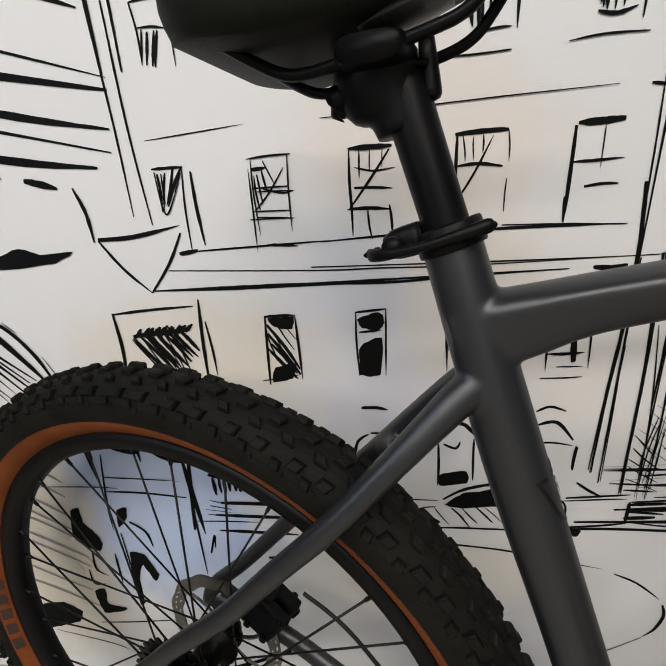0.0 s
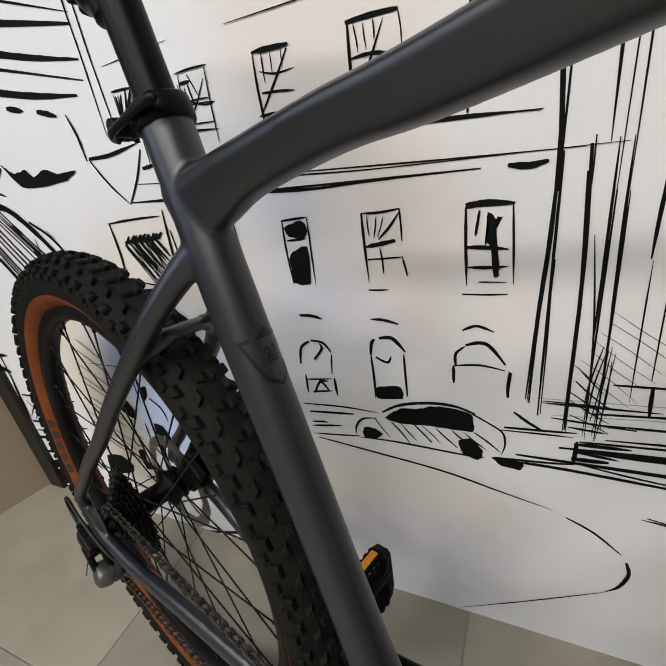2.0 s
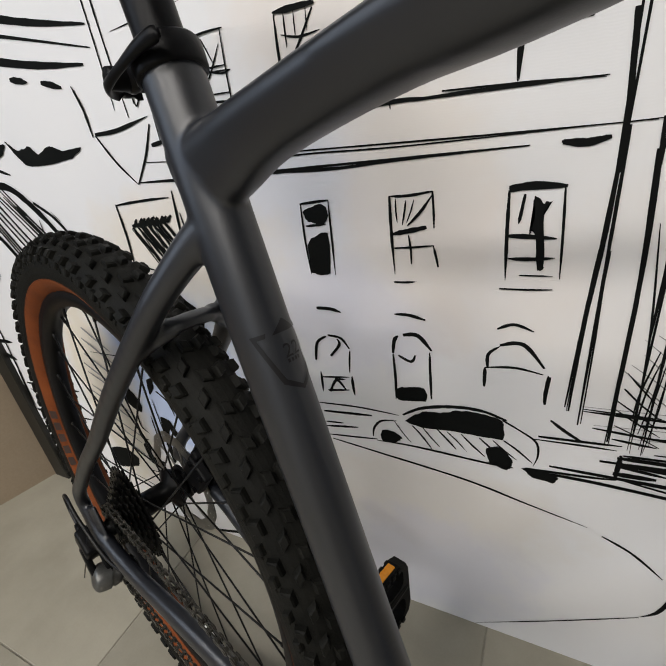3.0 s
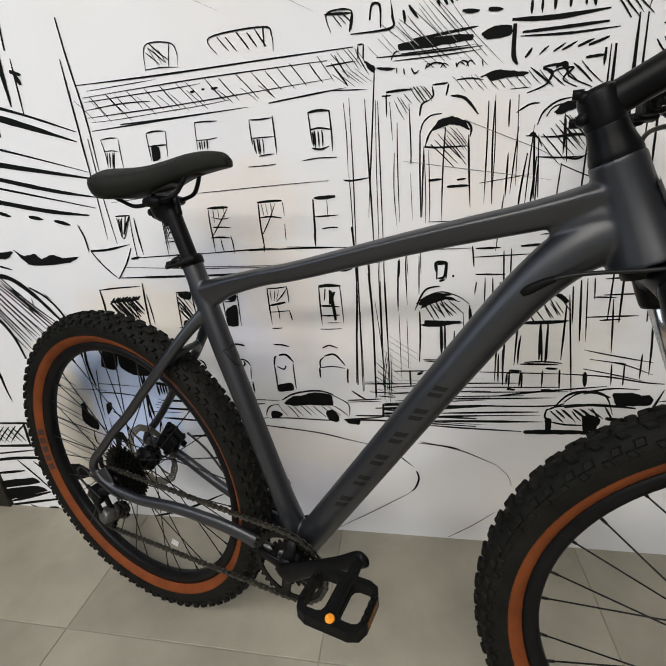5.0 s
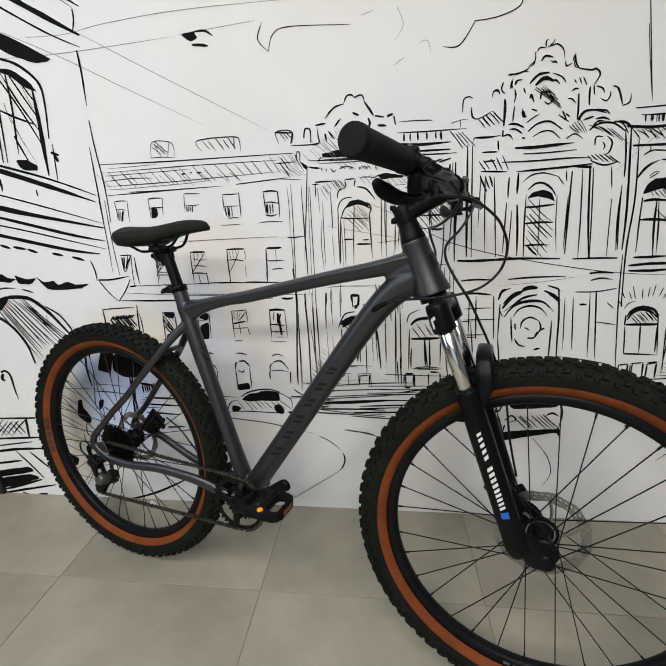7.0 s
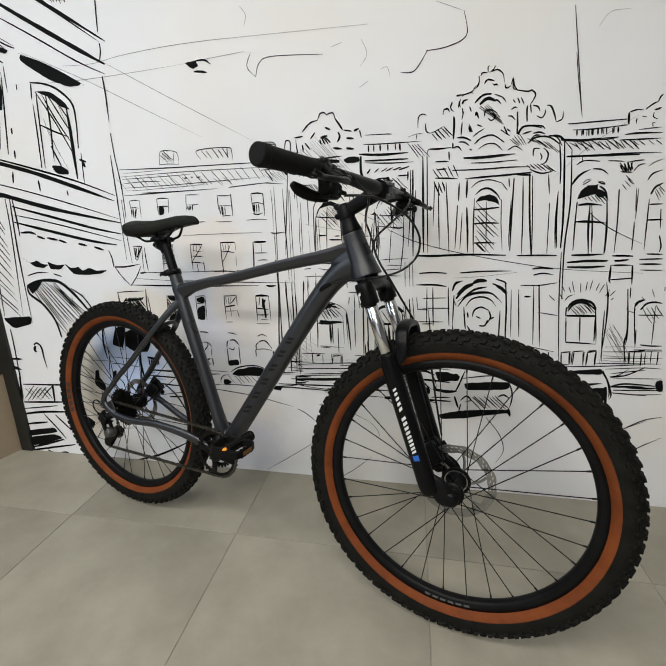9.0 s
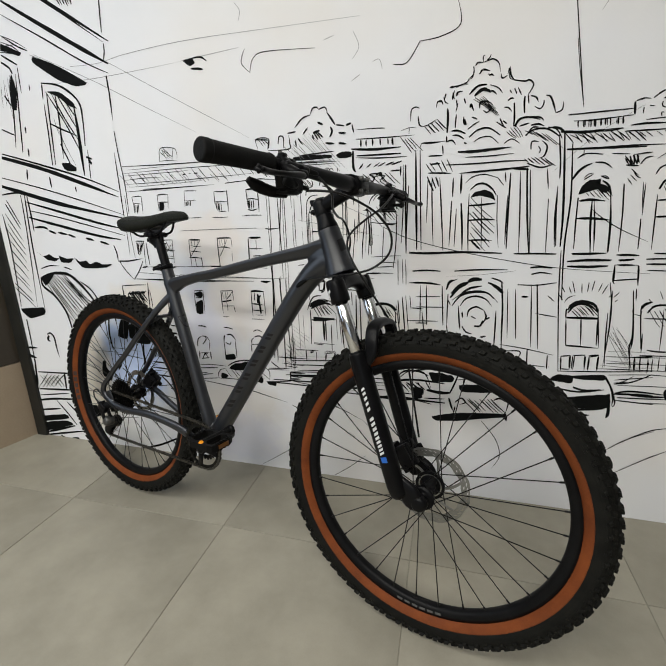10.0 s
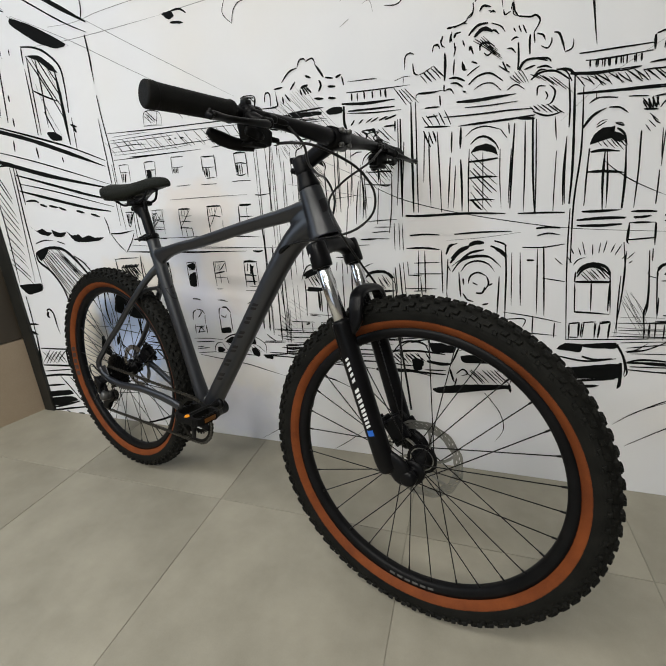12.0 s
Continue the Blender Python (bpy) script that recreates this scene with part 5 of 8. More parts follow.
hatch(2.8, 8, 1.453, 1.171, 1.474, 1.147, 1.59, 1.171, 1.608, 1.149)
hatch(2, 5, 1.595, 1.171, 1.614, 1.157, 1.682, 1.168, 1.7, 1.155)
ink(4.2, 1.455, 1.134, 1.527, 1.135, 1.62, 1.137, 1.699, 1.136)
ink(2.2, 1.497, 1.133, 1.498, 1.121)
ink(2.2, 1.485, 1.111, 1.508, 1.122, 1.545, 1.119)
ink(2.9, 1.572, 1.119, 1.608, 1.116)
ink(3.5, 1.619, 1.114, 1.644, 1.117, 1.659, 1.118)
hatch(4.2, 4, 1.599, 1.111, 1.616, 1.088, 1.624, 1.114, 1.633, 1.092)
ink(4.3, 1.602, 1.089, 1.633, 1.086)
ink(3.5, 1.636, 1.09, 1.646, 1.104, 1.662, 1.108)
ink(2.1, 1.672, 1.101, 1.685, 1.111, 1.704, 1.118)
ink(5.1, 1.478, 1.058, 1.496, 1.083, 1.524, 1.098)
ink(3.6, 1.532, 1.099, 1.554, 1.096, 1.572, 1.083)
ink(2.2, 1.507, 1.061, 1.517, 1.07, 1.529, 1.072)
ink(2.2, 1.547, 1.064, 1.56, 1.063, 1.568, 1.056)
blot(1.499, 1.02, 1.505, 1.041, 1.522, 1.054, 1.549, 1.056, 1.537, 1.046, 1.561, 1.041, 1.576, 1.027, 1.564, 1.023, 1.541, 1.035, 1.519, 1.033)
ink(4.4, 1.553, 1.052, 1.57, 1.039, 1.58, 1.013)
hatch(3, 4, 1.542, 1.028, 1.561, 1.007, 1.563, 1.032, 1.585, 1.009)
ink(4.2, 1.675, 1.063, 1.685, 1.081, 1.709, 1.09)
ink(5.7, 1.689, 1.026, 1.698, 1.046, 1.715, 1.055)
hatch(2.1, 4, 1.698, 1.037, 1.715, 1.009, 1.706, 1.048, 1.724, 1.03)
ink(2.1, 1.617, 1.079, 1.638, 1.061)
ink(2.2, 1.617, 1.064, 1.634, 1.048)
ink(2.2, 1.612, 1.055, 1.625, 1.039)
ink(3.7, 1.606, 1.042, 1.614, 0.959, 1.619, 0.862)
ink(2.9, 1.656, 1.044, 1.661, 0.959)
ink(3, 1.661, 0.941, 1.665, 0.87)
ink(3.7, 1.688, 1.013, 1.692, 0.958, 1.698, 0.868)
ink(4.3, 1.689, 0.998, 1.724, 0.999)
ink(5.1, 1.693, 0.955, 1.732, 0.956)
ink(2.9, 1.722, 0.986, 1.73, 0.929)
ink(4.4, 1.731, 0.911, 1.74, 0.882, 1.739, 0.864)
ink(3.1, 1.498, 1.008, 1.502, 0.949, 1.505, 0.869)
ink(4.5, 1.504, 1, 1.534, 1.002, 1.567, 0.999)
ink(5.3, 1.499, 0.954, 1.546, 0.952, 1.587, 0.948)
ink(3.8, 1.535, 1.001, 1.538, 0.937, 1.549, 0.86)
ink(3.1, 1.54, 1, 1.549, 0.937, 1.557, 0.864)
ink(3.8, 1.579, 1.012, 1.587, 0.948, 1.592, 0.858)
ink(3.8, 1.444, 1.039, 1.447, 0.95, 1.455, 0.874)
ink(4.7, 1.504, 0.854, 1.542, 0.854, 1.587, 0.857)
ink(5.5, 1.494, 0.833, 1.545, 0.837, 1.604, 0.837)
ink(6.4, 1.496, 0.82, 1.547, 0.819, 1.6, 0.822)
ink(6, 1.615, 0.853, 1.642, 0.853, 1.67, 0.853)
ink(5.3, 1.623, 0.84, 1.644, 0.84, 1.66, 0.843)
ink(4.4, 1.706, 0.859, 1.749, 0.858)
ink(4.5, 1.69, 0.842, 1.751, 0.844)
ink(5.3, 1.692, 0.829, 1.753, 0.829)
ink(3.1, 1.698, 0.812, 1.757, 0.811)
ink(3.1, 1.625, 0.824, 1.673, 0.826)
ink(3.2, 1.616, 0.825, 1.617, 0.783, 1.624, 0.771)
ink(3.1, 1.62, 0.782, 1.68, 0.788)
ink(3.9, 1.674, 0.825, 1.682, 0.768)
ink(3.3, 1.622, 0.752, 1.625, 0.7, 1.629, 0.634)
ink(3.1, 1.68, 0.759, 1.684, 0.725)
ink(3.2, 1.683, 0.702, 1.68, 0.691)
rays(2.6, 1.556, 0.645, 0.106, 0.126, -222, -318, 13)
ink(8.3, 1.514, 0.681, 1.527, 0.704, 1.549, 0.712, 1.574, 0.704, 1.594, 0.686)
hatch(2.5, 5, 1.519, 0.69, 1.543, 0.668, 1.567, 0.709, 1.598, 0.675)
ink(5.9, 1.514, 0.666, 1.549, 0.666, 1.597, 0.666)
ink(2.6, 1.516, 0.629, 1.52, 0.581)
ink(3.4, 1.52, 0.581, 1.566, 0.579, 1.608, 0.576)
ink(2.5, 1.551, 0.662, 1.561, 0.583)
ink(4.2, 1.596, 0.663, 1.603, 0.585)
ink(3.2, 1.703, 0.696, 1.703, 0.674)
rays(2.14, 1.785, 0.655, 0.090, 0.114, -195, -262, 5)
ink(6.3, 1.719, 0.69, 1.731, 0.708, 1.752, 0.714, 1.774, 0.711)
ink(3.9, 1.714, 0.674, 1.78, 0.675)
hatch(2.4, 4, 1.724, 0.693, 1.757, 0.646, 1.759, 0.704, 1.782, 0.673)
ink(3.3, 1.716, 0.628, 1.722, 0.568)
ink(4.8, 1.735, 0.579, 1.764, 0.576, 1.797, 0.577)
ink(3.2, 1.757, 0.704, 1.763, 0.639, 1.767, 0.58)
ink(4.1, 1.688, 0.663, 1.695, 0.61, 1.694, 0.576)
hatch(1.2, 3, 1.645, 0.645, 1.694, 0.583, 1.631, 0.62, 1.688, 0.548)
ink(3.3, 1.72, 0.562, 1.799, 0.564)
ink(2.5, 1.635, 0.552, 1.8, 0.559)
ink(2.5, 1.638, 0.531, 1.804, 0.537)
ink(3.4, 1.617, 0.512, 1.805, 0.518)
hatch(3.3, 7, 1.696, 0.555, 1.701, 0.507, 1.789, 0.557, 1.792, 0.513)
ink(3.5, 1.513, 0.545, 1.54, 0.549)
ink(3.5, 1.512, 0.542, 1.517, 0.505)
ink(3.5, 1.517, 0.504, 1.539, 0.504)
ink(3.5, 1.538, 0.547, 1.541, 0.507)
ink(3.4, 1.546, 0.55, 1.579, 0.553)
ink(3.5, 1.545, 0.547, 1.546, 0.504)
ink(3.5, 1.58, 0.549, 1.581, 0.504)
ink(3.5, 1.588, 0.552, 1.614, 0.556)
ink(3.5, 1.589, 0.547, 1.59, 0.504)
ink(3.4, 1.615, 0.554, 1.616, 0.506)
ink(3.4, 1.671, 0.467, 1.693, 0.478, 1.717, 0.498)
ink(2.5, 1.649, 0.494, 1.753, 0.503, 1.81, 0.502)
ink(3.4, 1.665, 0.469, 1.711, 0.475)
ink(2.5, 1.677, 0.463, 1.758, 0.467, 1.815, 0.469)
ink(6, 1.673, 0.436, 1.715, 0.447, 1.808, 0.443)
ink(6.8, 1.717, 0.433, 1.775, 0.434, 1.809, 0.437)
ink(4.3, 1.683, 0.423, 1.754, 0.426, 1.822, 0.43)
ink(2.6, 1.715, 0.411, 1.767, 0.412, 1.824, 0.416)
blot(1.799, 0.453, 1.805, 0.462, 1.818, 0.463, 1.825, 0.427, 1.811, 0.426, 1.803, 0.437)
ink(4.4, 1.642, 0.49, 1.665, 0.448, 1.679, 0.405, 1.674, 0.39)
ink(3.6, 1.703, 0.263, 1.75, 0.299, 1.793, 0.325, 1.838, 0.337)
ink(2.7, 1.748, 0.19, 1.797, 0.228, 1.85, 0.264)
drawing("palace_ground_floor_drawing")
ink(3, 0.575, 0.761, 0.569, 0.615, 0.563, 0.469)
ink(3, 0.578, 0.761, 0.577, 0.626, 0.576, 0.452)
ink(4, 0.6, 0.765, 0.606, 0.625, 0.605, 0.429)
ink(2.9, 0.622, 0.768, 0.624, 0.635, 0.624, 0.552)
ink(2.9, 0.633, 0.768, 0.636, 0.645, 0.64, 0.52)
ink(3.7, 0.664, 0.767, 0.662, 0.702, 0.662, 0.654)
ink(2.7, 0.679, 0.775, 0.68, 0.73, 0.682, 0.668)
ink(2.7, 0.707, 0.774, 0.707, 0.692)
ink(3.9, 0.708, 0.653, 0.71, 0.594, 0.708, 0.531)
ink(2.7, 0.701, 0.671, 0.723, 0.687, 0.754, 0.696, 0.789, 0.685, 0.811, 0.668)
blot(0.71, 0.658, 0.719, 0.68, 0.745, 0.688, 0.772, 0.685, 0.794, 0.673, 0.763, 0.679, 0.728, 0.667)
hatch(2.8, 4, 0.737, 0.67, 0.764, 0.641, 0.772, 0.676, 0.803, 0.647)
blot(0.719, 0.632, 0.764, 0.631, 0.802, 0.626, 0.764, 0.62, 0.724, 0.621)
ink(5.9, 0.755, 0.62, 0.757, 0.583, 0.757, 0.55)
ink(3.8, 0.763, 0.62, 0.764, 0.547)
ink(3.7, 0.812, 0.666, 0.814, 0.618)
ink(3, 0.717, 0.534, 0.757, 0.531)
ink(3.1, 0.65, 0.507, 0.734, 0.509)
ink(5.1, 0.703, 0.499, 0.717, 0.504)
ink(4.2, 0.687, 0.507, 0.689, 0.467)
ink(3.2, 0.579, 0.472, 0.701, 0.475)
ink(3.2, 0.591, 0.451, 0.681, 0.447)
ink(3.3, 0.611, 0.44, 0.653, 0.437)
ink(5.4, 0.62, 0.414, 0.68, 0.417)
ink(4.4, 0.62, 0.402, 0.67, 0.398)
ink(6.7, 0.619, 0.391, 0.66, 0.393)
ink(5.2, 0.744, 0.757, 0.766, 0.758)
ink(3.5, 0.743, 0.755, 0.743, 0.723)
ink(3.5, 0.764, 0.756, 0.762, 0.725)
ink(4.5, 0.748, 0.72, 0.76, 0.723)
ink(4.4, 0.776, 0.733, 0.777, 0.727)
ink(4.1, 0.819, 0.786, 0.867, 0.786)
ink(2.6, 0.811, 0.768, 0.932, 0.771)
ink(3.4, 0.812, 0.791, 0.817, 0.748)
ink(3.4, 0.873, 0.78, 0.878, 0.705)
ink(2.6, 0.887, 0.783, 0.89, 0.718)
ink(3.5, 0.821, 0.732, 0.879, 0.73)
ink(2.6, 0.824, 0.716, 0.821, 0.689)
ink(2.7, 0.84, 0.725, 0.842, 0.66)
ink(2.7, 0.855, 0.724, 0.858, 0.679)
ink(4.9, 0.904, 0.787, 0.954, 0.789)
blot(0.98, 0.685, 0.992, 0.686, 1.006, 0.673, 1.005, 0.668, 0.994, 0.671)
hatch(2.6, 4, 0.963, 0.658, 0.978, 0.634, 0.989, 0.68, 1.01, 0.65)
ink(6.1, 0.937, 0.626, 0.97, 0.626, 1.011, 0.628)
ink(4.6, 0.958, 0.622, 0.969, 0.532)
ink(2.7, 0.971, 0.622, 0.978, 0.537)
ink(4.6, 0.921, 0.597, 0.919, 0.562, 0.92, 0.527)
ink(3.7, 0.933, 0.532, 0.971, 0.534, 1.01, 0.53)
ink(3.6, 1.006, 0.684, 1.02, 0.582, 1.036, 0.46)
ink(3.4, 1.01, 0.702, 1.018, 0.62)
ink(4.3, 1.024, 0.714, 1.037, 0.582)
ink(2.6, 1.035, 0.718, 1.049, 0.581)
ink(2.5, 1.048, 0.718, 1.053, 0.674)
ink(3.3, 1.051, 0.678, 1.093, 0.676)
ink(3.5, 1.069, 0.628, 1.108, 0.63)
ink(3.5, 1.088, 0.673, 1.102, 0.552)
ink(2.7, 1.049, 0.562, 1.102, 0.55, 1.185, 0.533)
ink(2.7, 1.063, 0.54, 1.13, 0.528, 1.19, 0.504)
ink(2.8, 1.053, 0.517, 1.118, 0.503, 1.177, 0.488)
ink(3.6, 1.009, 0.504, 1.102, 0.498, 1.177, 0.485, 1.216, 0.482)
ink(3.6, 1.105, 0.533, 1.136, 0.529)
ink(3.7, 1.107, 0.528, 1.113, 0.477)
ink(3.6, 1.132, 0.525, 1.136, 0.478)
ink(3.6, 1.162, 0.552, 1.166, 0.493)
ink(4.4, 1.168, 0.627, 1.176, 0.571, 1.182, 0.503)
ink(2.9, 0.841, 0.507, 1.009, 0.504)
ink(5.7, 0.903, 0.511, 0.93, 0.51)
ink(4, 0.904, 0.509, 0.905, 0.466)
ink(3.9, 0.93, 0.507, 0.932, 0.467)
ink(5.9, 0.902, 0.465, 0.92, 0.463)
ink(5.6, 0.977, 0.517, 1.003, 0.516)
ink(3.9, 0.972, 0.512, 0.974, 0.472)
ink(3.8, 1.007, 0.514, 1.011, 0.468)
ink(5.8, 0.974, 0.463, 1, 0.463)
ink(3.9, 0.878, 0.552, 0.882, 0.479)
ink(3.9, 0.886, 0.562, 0.892, 0.474)
ink(3, 0.787, 0.467, 1.012, 0.471)
ink(3, 0.825, 0.454, 1.031, 0.46)
ink(3, 0.783, 0.442, 0.94, 0.448)
ink(4, 0.778, 0.435, 1.007, 0.444)
ink(4, 0.769, 0.418, 0.965, 0.421, 1.026, 0.428)
ink(5.2, 0.76, 0.396, 0.975, 0.406)
ink(3.1, 0.76, 0.389, 0.98, 0.397)
ink(6.4, 0.74, 0.374, 0.987, 0.38)
ink(4.3, 0.73, 0.361, 0.819, 0.356, 0.943, 0.352)
blot(0.948, 0.355, 0.989, 0.359, 1.078, 0.36, 1.09, 0.354, 1.044, 0.348, 0.953, 0.346)
ink(5, 0.992, 0.416, 0.99, 0.393, 1.004, 0.388)
ink(4.9, 0.988, 0.41, 1.009, 0.422, 1.026, 0.43)
ink(4.8, 1.025, 0.433, 1.049, 0.455, 1.082, 0.463, 1.123, 0.47, 1.172, 0.468)
ink(4.7, 1.062, 0.455, 1.082, 0.459, 1.109, 0.451, 1.118, 0.446)
ink(6.8, 1.027, 0.419, 1.078, 0.427, 1.129, 0.425, 1.172, 0.421)
blot(1.127, 0.439, 1.15, 0.452, 1.191, 0.455, 1.203, 0.443, 1.195, 0.429, 1.138, 0.427)
hatch(5, 5, 1.005, 0.414, 1.03, 0.389, 1.079, 0.418, 1.113, 0.392)
ink(5, 1, 0.382, 1.032, 0.375, 1.081, 0.374)
blot(0.99, 0.388, 1.004, 0.388, 1.005, 0.36, 0.994, 0.359)
blot(1.079, 0.385, 1.091, 0.399, 1.105, 0.392, 1.104, 0.375, 1.086, 0.369)
ink(3, 1.133, 0.342, 1.089, 0.349)
drawing("street_corner_drawing")
ink(3.6, -0.145, 0.434, -0.085, 0.432, -0.015, 0.423)
ink(1.9, -0.272, 0.443, -0.163, 0.443, -0.123, 0.44)
ink(2.4, -0.141, 0.461, -0.081, 0.458, -0.021, 0.454)
ink(3.1, -0.134, 0.503, -0.148, 0.412, -0.152, 0.353)
ink(3.1, -0.008, 0.445, -0.009, 0.346, -0.01, 0.26)
blot(-0.216, 0.394, -0.2, 0.402, -0.203, 0.374, -0.188, 0.354, -0.179, 0.327, -0.188, 0.31, -0.212, 0.32, -0.227, 0.341)
ink(4.3, -0.202, 0.31, -0.206, 0.27, -0.188, 0.254)
blot(-0.136, 0.397, -0.119, 0.403, -0.124, 0.38, -0.142, 0.361)
ink(4.5, -0.121, 0.374, -0.098, 0.353, -0.092, 0.321)
blot(-0.136, 0.308, -0.112, 0.304, -0.096, 0.26, -0.106, 0.244, -0.12, 0.281, -0.136, 0.24, -0.137, 0.192, -0.146, 0.185, -0.146, 0.245)
ink(3.6, -0.22, 0.269, -0.219, 0.236, -0.198, 0.235)
blot(-0.225, 0.216, -0.204, 0.223, -0.207, 0.186, -0.174, 0.177, -0.181, 0.169, -0.22, 0.163)
ink(4.2, -0.163, 0.306, -0.166, 0.238)
ink(2.7, -0.141, 0.351, -0.141, 0.228)
ink(2.4, -0.006, 0.377, 0.046, 0.377, 0.092, 0.376)
hatch(1.8, 4, 0.023, 0.418, 0.052, 0.409, 0.009, 0.39, 0.055, 0.386)
blot(-0.347, 0.175, -0.294, 0.185, -0.264, 0.163, -0.277, 0.136, -0.338, 0.117, -0.361, 0.124)
ink(3, -0.234, 0.136, -0.166, 0.14, -0.08, 0.15)
ink(2.5, -0.33, 0.111, -0.231, 0.081, -0.197, 0.064)
ink(3.8, 0.004, 0.31, 0.016, 0.348, 0.014, 0.321)
drawing("palace_window_drawing")
ink(4.1, 0.891, 1.054, 0.92, 1.064, 0.93, 1.082, 0.915, 1.09, 0.943, 1.092, 0.953, 1.081, 0.948, 1.069, 0.971, 1.056)
ink(3.3, 0.812, 1.086, 0.839, 1.093, 0.859, 1.089)
ink(3.4, 0.876, 1.025, 0.897, 1.036, 0.914, 1.037)
ink(5, 0.949, 0.98, 0.974, 0.981, 1, 0.979)
ink(3.4, 0.895, 0.986, 0.915, 0.983, 0.925, 0.965)
ink(4.1, 0.966, 1.044, 0.987, 1.021, 1, 0.987)
ink(3.5, 0.901, 0.957, 0.894, 0.887, 0.892, 0.834)
ink(3.5, 0.917, 0.95, 0.912, 0.847)
ink(3.4, 1, 0.972, 1, 0.884, 0.993, 0.806)
ink(2.6, 0.961, 0.936, 0.957, 0.833)
ink(3.3, 1.016, 1.114, 1.019, 0.996, 1.016, 0.884)
ink(3.3, 1.034, 1.055, 1.032, 0.959, 1.032, 0.883)
ink(2.7, 0.865, 0.887, 0.857, 0.779)
ink(2.6, 0.882, 1.002, 0.875, 0.887)
drawing("palace_bay_drawing")
ink(2.8, 0.598, 1.157, 0.609, 1.157)
ink(2.8, 0.599, 1.156, 0.598, 1.135)
ink(2.8, 0.609, 1.157, 0.608, 1.133)
blot(0.608, 1.133, 0.621, 1.126, 0.629, 1.12, 0.626, 1.11, 0.615, 1.119)
ink(5, 0.631, 1.118, 0.648, 1.115, 0.664, 1.114)
hatch(1.4, 5, 0.549, 1.149, 0.579, 1.111, 0.594, 1.154, 0.617, 1.124)
ink(3.6, 0.549, 1.134, 0.566, 1.112, 0.578, 1.095)
ink(2.8, 0.657, 1.127, 0.664, 1.138, 0.672, 1.14)
blot(0.674, 1.147, 0.716, 1.149, 0.795, 1.151, 0.792, 1.145, 0.716, 1.141, 0.676, 1.14)
ink(2.1, 0.66, 1.126, 0.737, 1.126, 0.813, 1.128)
ink(2.1, 0.674, 1.135, 0.716, 1.135, 0.803, 1.136)
pale_hatch(1.4, 9, 0.619, 1.154, 0.643, 1.13, 0.726, 1.218, 0.784, 1.152)
ink(2.1, 0.667, 1.115, 0.667, 1.105)
ink(2.1, 0.679, 1.113, 0.68, 1.103)
ink(2.8, 0.692, 1.112, 0.698, 1.103, 0.706, 1.107)
ink(2.8, 0.718, 1.11, 0.731, 1.116, 0.745, 1.114, 0.753, 1.106)
ink(2.7, 0.769, 1.113, 0.771, 1.105)
ink(2.7, 0.778, 1.115, 0.787, 1.112, 0.791, 1.104)
ink(2.1, 0.813, 1.114, 0.815, 1.102)
ink(4.3, 0.647, 1.078, 0.668, 1.079, 0.696, 1.079)
ink(2.9, 0.639, 1.072, 0.656, 1.072)
ink(2.9, 0.647, 1.075, 0.647, 1.038)
hatch(2.1, 5, 0.69, 1.082, 0.711, 1.053, 0.713, 1.084, 0.734, 1.058)
hatch(1.4, 4, 0.661, 1.063, 0.681, 1.027, 0.678, 1.073, 0.694, 1.054)
ink(3.5, 0.729, 1.082, 0.757, 1.083)
ink(3.6, 0.729, 1.08, 0.732, 1.066, 0.725, 1.059)
ink(3.6, 0.758, 1.081, 0.754, 1.063)
ink(3.6, 0.725, 1.059, 0.711, 1.053, 0.707, 1.034)
ink(5, 0.762, 1.062, 0.787, 1.055, 0.811, 1.028)
ink(2.9, 0.707, 0.999, 0.713, 1.021, 0.727, 1.033, 0.747, 1.035)
blot(0.729, 1.008, 0.741, 1.024, 0.766, 1.029, 0.788, 1.02, 0.798, 1.003, 0.779, 1.012, 0.76, 1.015, 0.741, 1.01)
ink(3.7, 0.717, 0.979, 0.725, 1.001, 0.737, 1.017)
ink(4.3, 0.79, 1.02, 0.799, 1.007, 0.798, 0.992)
ink(3.7, 0.716, 0.981, 0.741, 0.978, 0.792, 0.977)
ink(3, 0.754, 1.012, 0.751, 0.944, 0.75, 0.841)
hatch(2.2, 5, 0.725, 0.984, 0.774, 0.936, 0.76, 1.015, 0.798, 0.972)
ink(3.7, 0.796, 0.996, 0.799, 0.942, 0.804, 0.866)
ink(3.1, 0.715, 0.981, 0.713, 0.912, 0.712, 0.852)
ink(3, 0.708, 1.01, 0.708, 0.935, 0.71, 0.852)
ink(4.5, 0.724, 0.922, 0.75, 0.922)
ink(3.8, 0.777, 0.919, 0.794, 0.92)
ink(5.3, 0.759, 0.907, 0.802, 0.907)
ink(2.9, 0.828, 1.048, 0.829, 0.973, 0.829, 0.87)
ink(2.9, 0.839, 1.047, 0.839, 0.972, 0.844, 0.87)
ink(2.8, 0.864, 1.047, 0.865, 1.003)
ink(3.6, 0.867, 0.96, 0.867, 0.88)
ink(3.6, 0.936, 0.98, 0.974, 0.98, 0.998, 0.982)
ink(2.9, 0.96, 1.008, 0.962, 0.952)
hatch(2.1, 5, 0.953, 1.003, 0.997, 0.951, 0.979, 1.017, 1.007, 0.984)
ink(3.6, 0.964, 0.944, 0.986, 0.941, 1.002, 0.947)
drawing("crest_top_drawing")
ink(2.9, 1.199, 1.355, 1.201, 1.341, 1.197, 1.328, 1.185, 1.324)
ink(3.7, 1.204, 1.356, 1.209, 1.363, 1.223, 1.362)
ink(2.9, 1.223, 1.363, 1.222, 1.376, 1.227, 1.379)
ink(2.9, 1.231, 1.367, 1.238, 1.371, 1.242, 1.379)
